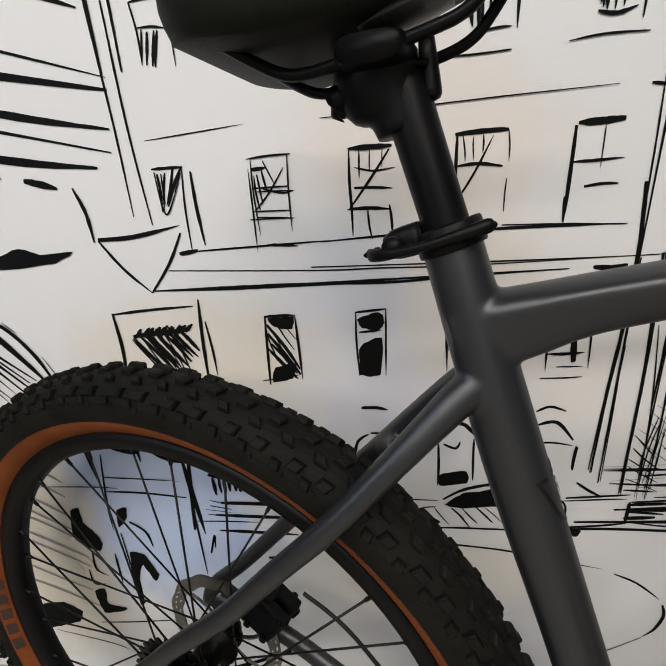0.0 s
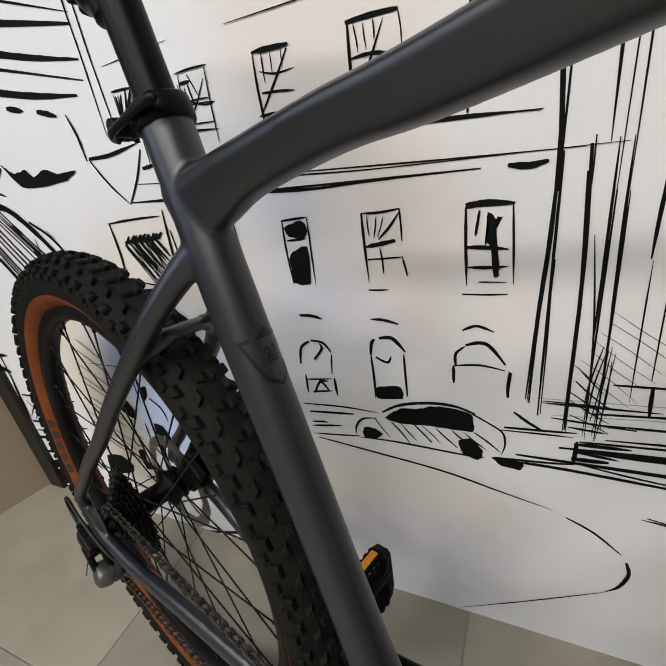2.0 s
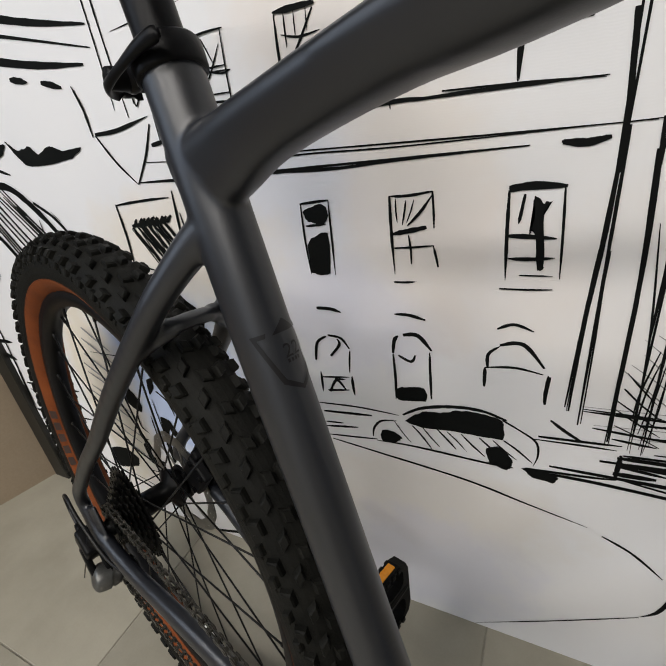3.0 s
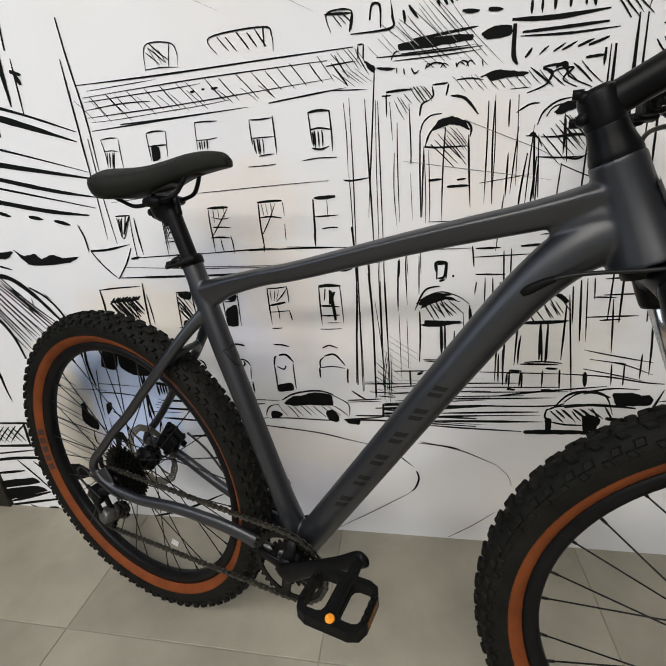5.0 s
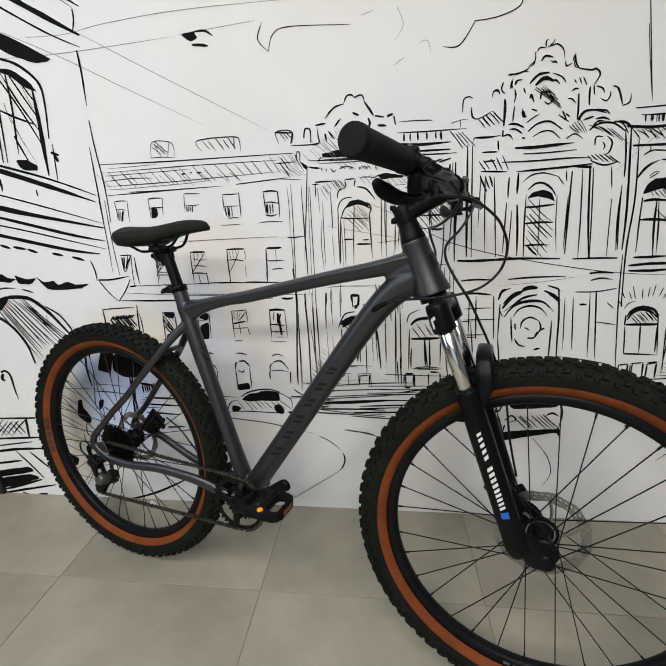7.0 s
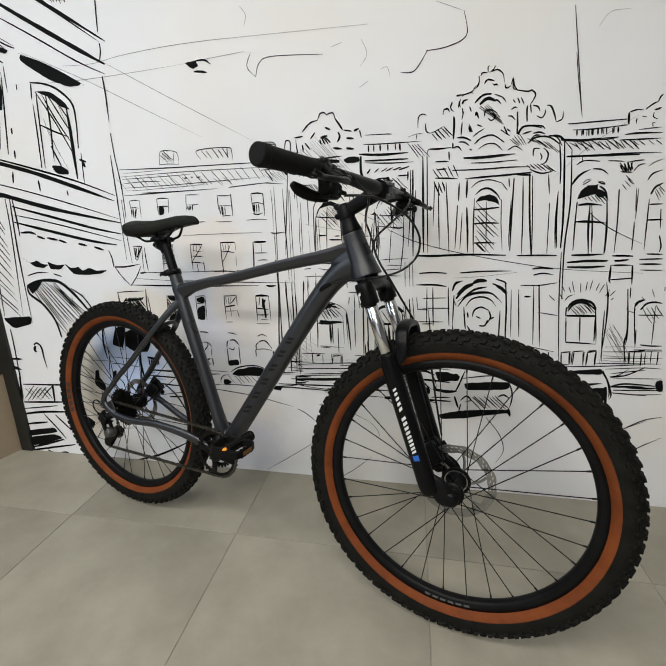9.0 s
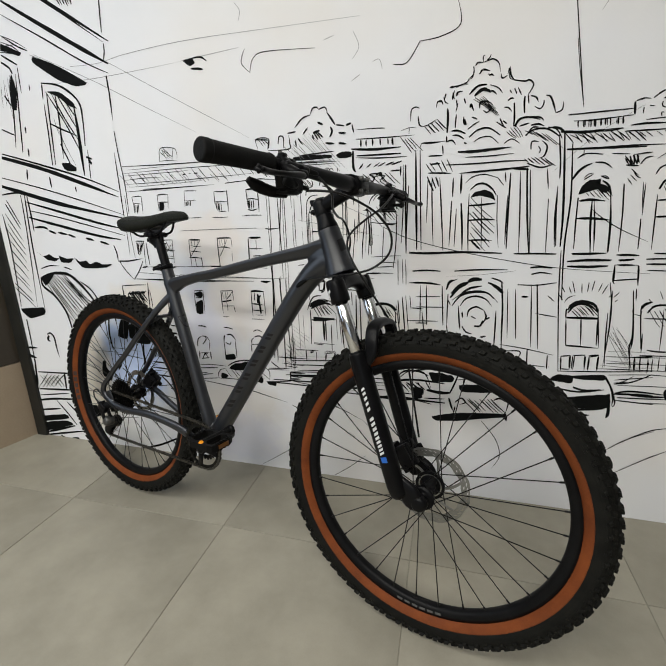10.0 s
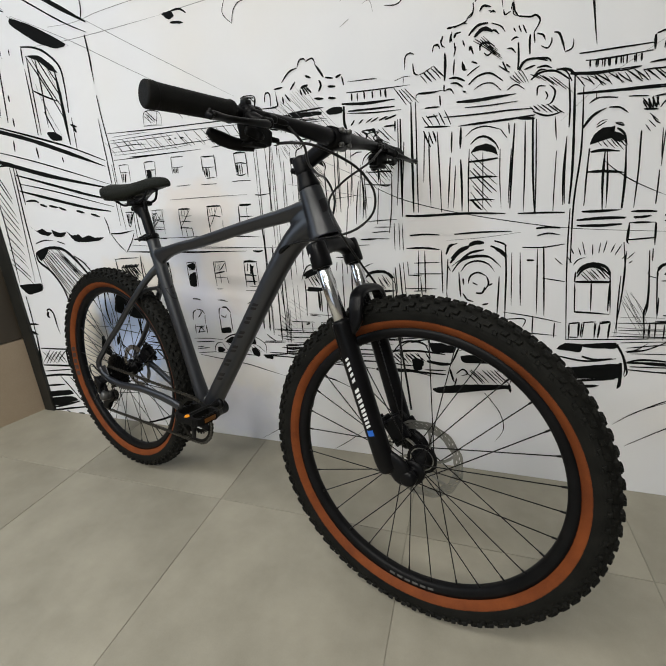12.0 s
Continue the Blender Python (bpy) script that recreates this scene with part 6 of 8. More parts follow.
ink(3.6, 1.226, 1.363, 1.237, 1.366, 1.249, 1.368, 1.263, 1.357, 1.269, 1.335)
ink(3.6, 1.271, 1.332, 1.275, 1.321, 1.287, 1.326)
ink(2.8, 1.288, 1.329, 1.291, 1.343, 1.294, 1.32, 1.304, 1.315)
ink(4.4, 1.215, 1.335, 1.224, 1.345, 1.242, 1.341)
ink(2.9, 1.241, 1.329, 1.247, 1.333, 1.253, 1.328)
ink(3.8, 1.139, 1.309, 1.153, 1.309)
ink(2.9, 1.156, 1.307, 1.173, 1.314, 1.188, 1.313)
ink(4.5, 1.15, 1.296, 1.148, 1.278)
ink(4.5, 1.157, 1.287, 1.162, 1.295, 1.174, 1.297)
ink(3.1, 1.124, 1.287, 1.129, 1.274, 1.137, 1.269)
ink(3, 1.105, 1.261, 1.108, 1.275, 1.12, 1.274)
ink(3, 1.163, 1.268, 1.159, 1.246)
ink(3.1, 1.16, 1.229, 1.16, 1.204)
ink(4.6, 1.181, 1.233, 1.184, 1.216, 1.192, 1.214)
ink(3.8, 1.277, 1.222, 1.29, 1.199)
ink(3.6, 1.286, 1.249, 1.297, 1.248, 1.307, 1.237)
ink(3.7, 1.286, 1.216, 1.297, 1.208)
hatch(2.2, 5, 1.297, 1.188, 1.321, 1.17, 1.318, 1.203, 1.343, 1.168)
ink(4.4, 1.318, 1.198, 1.333, 1.219, 1.377, 1.219, 1.389, 1.21)
ink(4.4, 1.329, 1.199, 1.354, 1.206)
ink(4.4, 1.349, 1.174, 1.363, 1.193, 1.38, 1.194)
ink(3.6, 1.402, 1.193, 1.424, 1.186, 1.44, 1.163)
ink(3, 0.627, 1.118, 0.619, 1.015, 0.606, 0.858)
blot(0.822, 1.091, 0.854, 1.092, 0.892, 1.086, 0.882, 1.081, 0.854, 1.081, 0.828, 1.079)
hatch(1.2, 13, 0.764, 1.091, 0.786, 1.066, 0.933, 1.089, 0.958, 1.064)
hatch(1.2, 6, 0.55, 1.118, 0.581, 1.094, 0.593, 1.122, 0.626, 1.096)
ink(2.6, 0.539, 1.13, 0.594, 1.133)
ink(2, 0.534, 1.091, 0.613, 1.086)
ink(2.6, 0.772, 1.086, 0.795, 1.086, 0.817, 1.082)
ink(1.4, 0.863, 1.063, 0.896, 1.063)
pale(1.6, 0.788, 1.021, 0.852, 0.992, 0.915, 0.964, 0.944, 0.948)
pale(1.4, 0.677, 0.959, 0.799, 0.936, 0.946, 0.908)
ink(1.8, 0.839, 1.057, 0.843, 0.971, 0.843, 0.891)
ink(1.6, 0.878, 1.053, 0.882, 0.967, 0.884, 0.899)
hatch(1.5, 4, 0.752, 0.991, 0.793, 0.942, 0.77, 1.011, 0.796, 0.976)
ink(2.0, 0.716, 1.108, 0.722, 1.116, 0.731, 1.109)
ink(2.0, 0.743, 1.107, 0.749, 1.114, 0.758, 1.108)
ink(2.0, 0.77, 1.106, 0.776, 1.113, 0.785, 1.107)
ink(2.0, 0.787, 1.105, 0.793, 1.113, 0.802, 1.106)
ink(3.4, 0.921, 0.982, 0.957, 0.98, 0.998, 0.981)
ink(3.0, 0.918, 0.949, 0.958, 0.945, 0.994, 0.945)
hatch(2.0, 6, 0.921, 0.976, 0.958, 0.933, 0.957, 1.017, 1.001, 0.971)
ink(2.4, 0.908, 1.003, 0.905, 0.933, 0.903, 0.857)
ink(2.4, 0.92, 0.933, 0.922, 0.849)
ink(1.8, 0.957, 1.013, 0.961, 0.948)
ink(3, 0.923, 1.067, 0.933, 1.084, 0.962, 1.086, 0.956, 1.074, 0.995, 1.054)
ink(2, 0.925, 1.067, 0.917, 1.061)
ink(2.2, 0.922, 0.841, 0.967, 0.844, 1.016, 0.846)
ink(2.4, 0.947, 0.824, 1, 0.824)
ink(2.6, 0.939, 0.808, 0.993, 0.812)
ink(2.2, 0.927, 0.79, 0.993, 0.789)
ink(2.2, 1.007, 0.834, 1.008, 0.794, 1.01, 0.753)
ink(2.2, 1.021, 0.834, 1.023, 0.794, 1.025, 0.754)
ink(2.2, 1.031, 0.834, 1.033, 0.794, 1.035, 0.754)
ink(1.4, 0.818, 0.91, 0.918, 0.921)
ink(2, 0.723, 0.92, 0.74, 0.92)
ink(2.6, 1.064, 1.156, 1.069, 1.17, 1.095, 1.172, 1.138, 1.172)
ink(1.6, 1.007, 1.207, 1.032, 1.214, 1.05, 1.214)
ink(1.8, 1.031, 1.213, 1.03, 1.195)
ink(6, 1.176, 0.73, 1.201, 0.758, 1.235, 0.769)
ink(7, 1.2, 0.724, 1.23, 0.748, 1.266, 0.756)
ink(6, 1.283, 0.767, 1.311, 0.755, 1.331, 0.737)
ink(5, 1.292, 0.781, 1.316, 0.773, 1.327, 0.765)
ink(4, 1.162, 0.757, 1.177, 0.769, 1.192, 0.775)
ink(4, 1.179, 0.707, 1.211, 0.731, 1.252, 0.74, 1.286, 0.734, 1.317, 0.705)
ink(0.9, 1.158, 0.783, 1.257, 0.79, 1.359, 0.804)
ink(3, 1.168, 0.709, 1.176, 0.692)
ink(1.6, -0.281, 1.524, -0.16, 1.473, -0.054, 1.415)
ink(3, -0.394, 1.594, -0.343, 1.573, -0.291, 1.544)
ink(3.5, -0.4, 1.575, -0.349, 1.555, -0.322, 1.533)
ink(3, -0.41, 1.545, -0.366, 1.537, -0.327, 1.53)
ink(2.5, -0.402, 1.562, -0.336, 1.56)
ink(1.6, -0.418, 1.446, -0.415, 1.371, -0.411, 1.303)
hatch(1.5, 4, -0.436, 1.447, -0.448, 1.374, -0.385, 1.475, -0.389, 1.386)
ink(1.4, -0.169, 1.374, -0.14, 1.287)
hatch(1.6, 4, -0.229, 1.317, -0.215, 1.258, -0.208, 1.24, -0.17, 1.161)
ink(2.2, 0.027, 1.149, 0.194, 1.148, 0.336, 1.15)
ink(3.5, 0.913, 1.002, 0.921, 1.022, 0.942, 1.037, 0.966, 1.041)
ink(2.5, 0.927, 1.014, 0.938, 1.028, 0.962, 1.032, 0.983, 1.022)
blot(0.939, 1.02, 0.952, 1.034, 0.971, 1.037, 0.978, 1.025, 0.964, 1.02, 0.949, 1.015)
ink(4, 0.91, 0.983, 0.915, 0.925, 0.918, 0.876)
ink(2.4, 0.917, 0.987, 0.926, 0.878)
ink(2.6, 0.957, 1.018, 0.964, 0.973, 0.969, 0.937)
ink(5, 0.901, 0.985, 0.907, 0.989, 0.914, 0.984)
ink(6.5, -0.253, 0.732, -0.213, 0.705, -0.184, 0.665, -0.165, 0.616)
ink(1.4, -0.216, 0.716, -0.2, 0.7)
ink(1.4, -0.175, 0.665, -0.153, 0.616)
ink(2.5, -0.268, 0.68, -0.245, 0.666)
ink(2.2, -0.256, 0.705, -0.258, 0.671)
hatch(2.6, 8, -0.04, 0.687, 0.002, 0.621, 0.014, 0.702, 0.035, 0.63)
ink(2.2, -0.06, 0.631, -0.011, 0.62, 0.06, 0.614)
hatch(1.8, 4, 0.144, 0.69, 0.154, 0.653, 0.165, 0.702, 0.186, 0.669)
ink(2.4, 0.131, 0.62, 0.184, 0.628)
ink(2.2, 0.039, 0.887, 0.041, 0.848, 0.048, 0.843, 0.07, 0.884)
ink(2, 0.047, 0.885, 0.045, 0.852)
ink(1.8, 0.154, 0.858, 0.198, 0.857)
ink(1.6, 0.143, 0.828, 0.196, 0.827)
ink(2.4, 0.147, 0.893, 0.172, 0.895, 0.197, 0.895)
ink(2, 0.152, 0.894, 0.151, 0.856, 0.153, 0.81)
ink(2, 0.193, 0.894, 0.191, 0.853, 0.191, 0.812)
ink(2, 0.152, 0.862, 0.192, 0.862)
ink(1.8, 0.152, 0.837, 0.192, 0.836)
ink(1.8, 0.165, 0.89, 0.177, 0.862)
ink(1.6, 0.035, 0.92, 0.093, 0.924, 0.149, 0.928)
drawing("")

# ---- the bicycle: local x forward from the rear axle, y to its left, z up ----
def squared(v, p):
    return math.copysign(abs(v) ** (2 / p), v)


def sweep(bm, ctrl, n=6, seg=16, caps=True, p=2.0):
    """A closed tube through rows (x, y, z, ra, rb): ra across (sideways), rb in the bike's plane; p above 2 squares the section."""
    rows, last = [], None
    xyz = catmull([c[:3] for c in ctrl], n)
    rad = catmull([(c[3], c[4], 0) for c in ctrl], n)
    for i, c in enumerate(xyz):
        t = (xyz[min(i + 1, len(xyz) - 1)] - xyz[max(i - 1, 0)]).normalized()
        ref = Vector((0, 1, 0)) if abs(t.y) < 0.92 else Vector((0, 0, 1))
        s = (ref - t * ref.dot(t)).normalized()
        if last is not None:
            if all(abs(q[3] - q[4]) < 1e-9 for q in ctrl):
                s = (last - t * last.dot(t)).normalized()
            elif s.dot(last) < 0:
                s = -s
        last, u = s, t.cross(s)
        rows.append([bm.verts.new(c + s * squared(math.cos(a), p) * rad[i][0] + u * squared(math.sin(a), p) * rad[i][1])
                     for a in (2 * math.pi * k / seg for k in range(seg))])
    for a, b in zip(rows, rows[1:]):
        for k in range(seg):
            bm.faces.new((a[k], a[(k + 1) % seg], b[(k + 1) % seg], b[k]))
    if caps:
        bm.faces.new(rows[0][::-1]), bm.faces.new(rows[-1])
    return bm


def tube(ctrl, n=6, seg=16):
    return sweep(bmesh.new(), ctrl, n, seg)


def wire(pts, r, n=8, seg=8):
    return tube([(*p, r, r) for p in pts], n, seg)


def ring(bm, profile, seg=96, closed=True, a0=0.0, a1=2 * math.pi):
    """Turns a profile of (radius, y) round the y axis."""
    full = abs(a1 - a0) > 6.28
    cols = []
    for k in range(seg + (0 if full else 1)):
        a = a0 + (a1 - a0) * k / seg
        cols.append([bm.verts.new((r * math.cos(a), y, r * math.sin(a))) for r, y in profile])
    n = len(profile)
    for k in range(seg):
        p, q = cols[k], cols[(k + 1) % len(cols)]
        for i in range(n if closed else n - 1):
            bm.faces.new((p[i], q[i], q[(i + 1) % n], p[(i + 1) % n]))
    return bm


def turned(profile, seg=48, closed=True):
    return ring(bmesh.new(), profile, seg, closed)


def disc_profile(r0, r1, y0, y1):
    return [(r0, y0), (r1, y0), (r1, y1), (r0, y1)]


def toothed(r_root, r_tip, r_in, y0, y1, teeth):
    """A sprocket: a ring whose rim rises into teeth."""
    bm, per = bmesh.new(), 4
    cols = []
    for k in range(teeth * per):
        a = 2 * math.pi * k / (teeth * per)
        r = r_tip if k % per in (1, 2) else r_root
        cols.append([bm.verts.new((q * math.cos(a), y, q * math.sin(a))) for q, y in ((r_in, y0), (r, y0), (r, y1), (r_in, y1))])
    for k, p in enumerate(cols):
        q = cols[(k + 1) % len(cols)]
        for i in range(4):
            bm.faces.new((p[i], q[i], q[(i + 1) % 4], p[(i + 1) % 4]))
    return bm


LEAN_DEG, YAW_DEG, STEER_DEG = -4.6, -16.48, -1.9
R_WHEEL, R_FRONT, REAR_X = 0.3635, 0.3745, -0.002
bike = new("mountain_bike")
tagged(bike, "matte slate-grey hardtail mountain bike with tan-wall knobbly tyres", "bicycle")
bike.matrix_world = pose(0.0655, -0.230, 0, 0, 0, YAW_DEG) @ pose(0, 0, 0, LEAN_DEG, 0, 0)

BB = Vector((0.436, 0, 0.312))
ST_TOP = Vector((0.254, 0, 0.838))
HT_TOP, HT_BOT = Vector((0.8365, 0, 0.952)), Vector((0.877, 0, 0.852))
AX = (HT_BOT - HT_TOP).normalized()            # steering axis, downwards
FRONT_AXLE = Vector((1.113, 0, R_FRONT))
STEER = Matrix.Translation(HT_TOP) @ Matrix.Rotation(radians(STEER_DEG), 4, AX) @ Matrix.Translation(-HT_TOP)

DOWN = [(0.441, 0, 0.324, 0.028, 0.027), (0.566, 0, 0.514, 0.025, 0.0260), (0.6815, 0, 0.691, 0.0245, 0.0255),
        (0.760, 0, 0.806, 0.0245, 0.0262), (0.812, 0, 0.862, 0.0245, 0.0290), (0.860, 0, 0.889, 0.0240, 0.0320)]
SEAT = [(0.434, 0, 0.318, 0.026, 0.022), (0.395, 0, 0.425, 0.020, 0.019), (0.345, 0, 0.568, 0.0185, 0.019), (0.300, 0, 0.695, 0.0185, 0.020), (0.254, 0, 0.838, 0.0175, 0.0175)]


# top tube section: crowned top, sharp shoulders, sides drawn in to a narrow belly
CROWNED = [(0, 1.0), (0.55, 0.90), (0.92, 0.66), (1.0, 0.44), (0.92, 0.05), (0.74, -0.50), (0.52, -0.88), (0.2, -1.0)]


def crowned_tube(bm, ctrl, n=6):
    """A tube of the crowned section through rows (x, z, half breadth, half height)."""
    loop = CROWNED + [(-y, z) for y, z in CROWNED[:0:-1]]
    ring_pts = [(y, z, 0) for y, z in loop[-1:] + loop + loop[:2]]
    section = catmull(ring_pts, 3)[3:-4]
    xyz, rad = catmull([(c[0], 0, c[1]) for c in ctrl], n), catmull([(c[2], c[3], 0) for c in ctrl], n)
    rows = []
    for i, c in enumerate(xyz):
        t = (xyz[min(i + 1, len(xyz) - 1)] - xyz[max(i - 1, 0)]).normalized()
        up = Vector((-t.z, 0, t.x))
        rows.append([bm.verts.new(c + Vector((0, q[0] * rad[i][0], 0)) + up * q[1] * rad[i][1]) for q in section])
    for a, b in zip(rows, rows[1:]):
        for k in range(len(section)):
            j = (k + 1) % len(section)
            bm.faces.new((a[k], a[j], b[j], b[k]))
    bm.faces.new(rows[0][::-1]), bm.faces.new(rows[-1])
    return bm


def build_frame():
    bm = bmesh.new()
    sweep(bm, SEAT, 6, 32)
    sweep(bm, DOWN, 6, 32)
    crowned_tube(bm, [(0.262, 0.772, 0.0165, 0.027), (0.300, 0.7860, 0.0170, 0.0215), (0.335, 0.7985, 0.0180, 0.0165), (0.40, 0.8150, 0.0195, 0.0140), (0.46, 0.8265, 0.0202, 0.0143),
                      (0.62, 0.8655, 0.0205, 0.0147), (0.70, 0.8835, 0.0205, 0.0155), (0.75, 0.8940, 0.0205, 0.0162), (0.790, 0.9030, 0.0208, 0.0178), (0.820, 0.9090, 0.0212, 0.0215), (0.850, 0.9120, 0.0212, 0.0270)])
    # the web between top tube, head tube and down tube
    sweep(bm, [(0.784, 0, 0.882, 0.0090, 0.008), (0.806, 0, 0.886, 0.0165, 0.024), (0.830, 0, 0.892, 0.0208, 0.038), (0.862, 0, 0.896, 0.0245, 0.046)], 5, 32)
    sweep(bm, [(*(HT_TOP - AX * 0.000), 0.0258, 0.0258), (*(HT_TOP + AX * 0.03), 0.0268, 0.0268), (*(HT_BOT - AX * 0.04), 0.0305, 0.0305), (*HT_BOT, 0.0372, 0.0372)], 6, 32)
    sweep(bm, [(BB.x, 0.037, BB.z, 0.023, 0.023), (BB.x, -0.037, BB.z, 0.023, 0.023)])
    for s in (-1, 1):
        # chainstay with an S-bend, running on round the dropout into the seatstay
        # the left stay rises to the caliper mount, the right one dips under the chain
        if s < 0:
            stay = [(0.345, 0.040, 0.330, 0.0095, 0.0150), (0.295, 0.045, 0.343, 0.0095, 0.0140), (0.245, 0.050, 0.350, 0.0095, 0.0130), (0.185, 0.055, 0.354, 0.0095, 0.0125), (0.130, 0.058, 0.350, 0.0095, 0.0120), (0.080, 0.061, 0.346, 0.009, 0.0118), (0.020, 0.064, 0.352, 0.009, 0.0115), (-0.014, 0.065, 0.362, 0.009, 0.0115), (-0.034, 0.065, 0.376, 0.008, 0.011), (-0.044, 0.065, 0.392, 0.008, 0.011)]
            rise = [(-0.044, 0.065, 0.386, 0.008, 0.011), (-0.033, 0.066, 0.414, 0.008, 0.010), (0.002, 0.065, 0.450, 0.008, 0.009), (0.046, 0.062, 0.497, 0.0085, 0.009)]
        else:
            stay = [(0.29, 0.045, 0.316, 0.009, 0.014), (0.215, 0.050, 0.333, 0.009, 0.012), (0.15, 0.054, 0.355, 0.009, 0.0115), (0.095, 0.057, 0.376, 0.009, 0.0115), (0.04, 0.061, 0.388, 0.009, 0.0115), (-0.010, 0.064, 0.392, 0.008, 0.011), (-0.032, 0.064, 0.390, 0.008, 0.011)]
            rise = [(-0.032, 0.064, 0.382, 0.008, 0.011), (-0.020, 0.066, 0.412, 0.008, 0.010), (0.030, 0.064, 0.465, 0.008, 0.009)]
        sweep(bm, [(0.428, s * 0.024, 0.308, 0.013, 0.016), (0.385, s * 0.036, 0.314 if s < 0 else 0.309, 0.010, 0.016)] + [(x, s * y, z, ra, rb) for x, y, z, ra, rb in stay], seg=14)
        sweep(bm, [(x, s * y, z, ra, rb) for x, y, z, ra, rb in rise] + [(0.098, s * 0.058, 0.546, 0.0085, 0.009),
                   (0.144, s * 0.052, 0.598, 0.009, 0.009), (0.188, s * 0.045, 0.646, 0.009, 0.0095), (0.228, s * 0.032, 0.694, 0.010, 0.010), (0.250, s * 0.022, 0.720, 0.010, 0.011), (0.268, s * 0.012, 0.740, 0.011, 0.012), (0.288, s * 0.004, 0.758, 0.010, 0.011)], seg=14)
        sweep(bm, [(-0.020, s * 0.063, 0.394, 0.004, 0.018), (-0.004, s * 0.063, 0.364, 0.004, 0.018), (-0.002, s * 0.063, 0.340, 0.004, 0.012)], seg=12)
    sweep(bm, [(0.198, -0.042, 0.658, 0.007, 0.009), (0.220, -0.018, 0.676, 0.006, 0.009), (0.220, 0.018, 0.676, 0.006, 0.009), (0.198, 0.042, 0.658, 0.007, 0.009)], seg=12)
    ob = part("frame", bm, M_FRAME, bike, "matte slate-grey hydroformed aluminium frame")
    rm = ob.modifiers.new("blend", "REMESH")
    rm.mode, rm.voxel_size, rm.use_smooth_shade = "VOXEL", 0.0019, True
    sm = ob.modifiers.new("soften", "SMOOTH")
    sm.factor, sm.iterations = 0.5, 9
    return ob


frame_part = build_frame()


def tube_patch(ctrl, s0, s1, a0, a1, lift=0.0008, skew=0.0, n=10, m=6):
    """A thin raised patch on a swept tube between fractions s0..s1 and angles a0..a1 (degrees; -180 is the bike's right)."""
    xyz, rad = catmull([c[:3] for c in ctrl], 24), catmull([(c[3], c[4], 0) for c in ctrl], 24)
    bm, rows = bmesh.new(), []
    for i in range(n + 1):
        row = []
        for j in range(m + 1):
            f = (s0 + (s1 - s0) * i / n + skew * (j / m - 0.5)) * (len(xyz) - 1)
            k = min(int(f), len(xyz) - 2)
            p, r = xyz[k].lerp(xyz[k + 1], f - k), rad[k].lerp(rad[k + 1], f - k)
            t = (xyz[min(k + 2, len(xyz) - 1)] - xyz[max(k - 1, 0)]).normalized()
            s = (Vector((0, 1, 0)) - t * t.y).normalized()
            u, a = t.cross(s), radians(a0 + (a1 - a0) * j / m)
            row.append(bm.verts.new(p + s * math.cos(a) * (r[0] + lift) + u * math.sin(a) * (r[1] + lift)))
        rows.append(row)
    for a, b in zip(rows, rows[1:]):
        for j in range(m):
            bm.faces.new((a[j], b[j], b[j + 1], a[j + 1]))
    return bm


# plain gloss bars stand for the maker's lettering on the down tube
for k in range(6):
    q = 0.140 + 0.047 * k
    for dq, breadth in ((0.0, 0.008), (0.013, 0.009)):
        part("decal", tube_patch(DOWN, q + dq, q + dq + breadth, 166, 200, 0.0002, 0.010), M_DECAL, frame_part, "gloss black plain lettering bar")


def tube_quad(ctrl, quad, lift=0.0003, n=8):
    """A thin patch on a swept tube between four corners (fraction along, angle round in degrees)."""
    xyz, rad = catmull([c[:3] for c in ctrl], 24), catmull([(c[3], c[4], 0) for c in ctrl], 24)
    bm, rows = bmesh.new(), []
    for i in range(n + 1):
        row = []
        for j in range(n + 1):
            u, v = i / n, j / n
            w = ((1 - u) * (1 - v), u * (1 - v), u * v, (1 - u) * v)
            f = sum(q[0] * k for q, k in zip(quad, w)) * (len(xyz) - 1)
            a = radians(sum(q[1] * k for q, k in zip(quad, w)))
            k = min(int(f), len(xyz) - 2)
            p, r = xyz[k].lerp(xyz[k + 1], f - k), rad[k].lerp(rad[k + 1], f - k)
            t = (xyz[min(k + 2, len(xyz) - 1)] - xyz[max(k - 1, 0)]).normalized()
            side = (Vector((0, 1, 0)) - t * t.y).normalized()
            row.append(bm.verts.new(p + side * math.cos(a) * (r[0] + lift) + t.cross(side) * math.sin(a) * (r[1] + lift)))
        rows.append(row)
    for a, b in zip(rows, rows[1:]):
        for j in range(n):
            bm.faces.new((a[j], b[j], b[j + 1], a[j + 1]))
    return bm


# size badge round the front of the seat tube: a shield outline, a peak over it and its number
BADGE_MID = 276
BADGE = [((0.7335, -67), (0.729, -57), (0.677, -27), (0.675, -36)), ((0.7335, -67), (0.7335, -38), (0.7285, -41), (0.7285, -59)), ((0.675, -36), (0.661, 0), (0.667, 0), (0.680, -30))]
for quad in BADGE:
    for m in (-1, 1):
        part("badge_line", tube_quad(SEAT, [(a, BADGE_MID - m * b) for a, b in quad]), M_DECAL, frame_part, "gloss black badge outline")
part("badge_peak", tube_quad(SEAT, [(0.7435, BADGE_MID - 1), (0.7435, BADGE_MID + 1), (0.7295, BADGE_MID + 28), (0.7295, BADGE_MID - 28)]), M_DECAL, frame_part, "gloss black badge peak")
for k in range(4):
    part("badge_bar", tube_quad(SEAT, [(0.6995, BADGE_MID - 15 + 8 * k), (0.6995, BADGE_MID - 10 + 8 * k), (0.6955, BADGE_MID - 10 + 8 * k), (0.6955, BADGE_MID - 15 + 8 * k)]), M_DECAL, frame_part, "gloss black plain lettering bar")


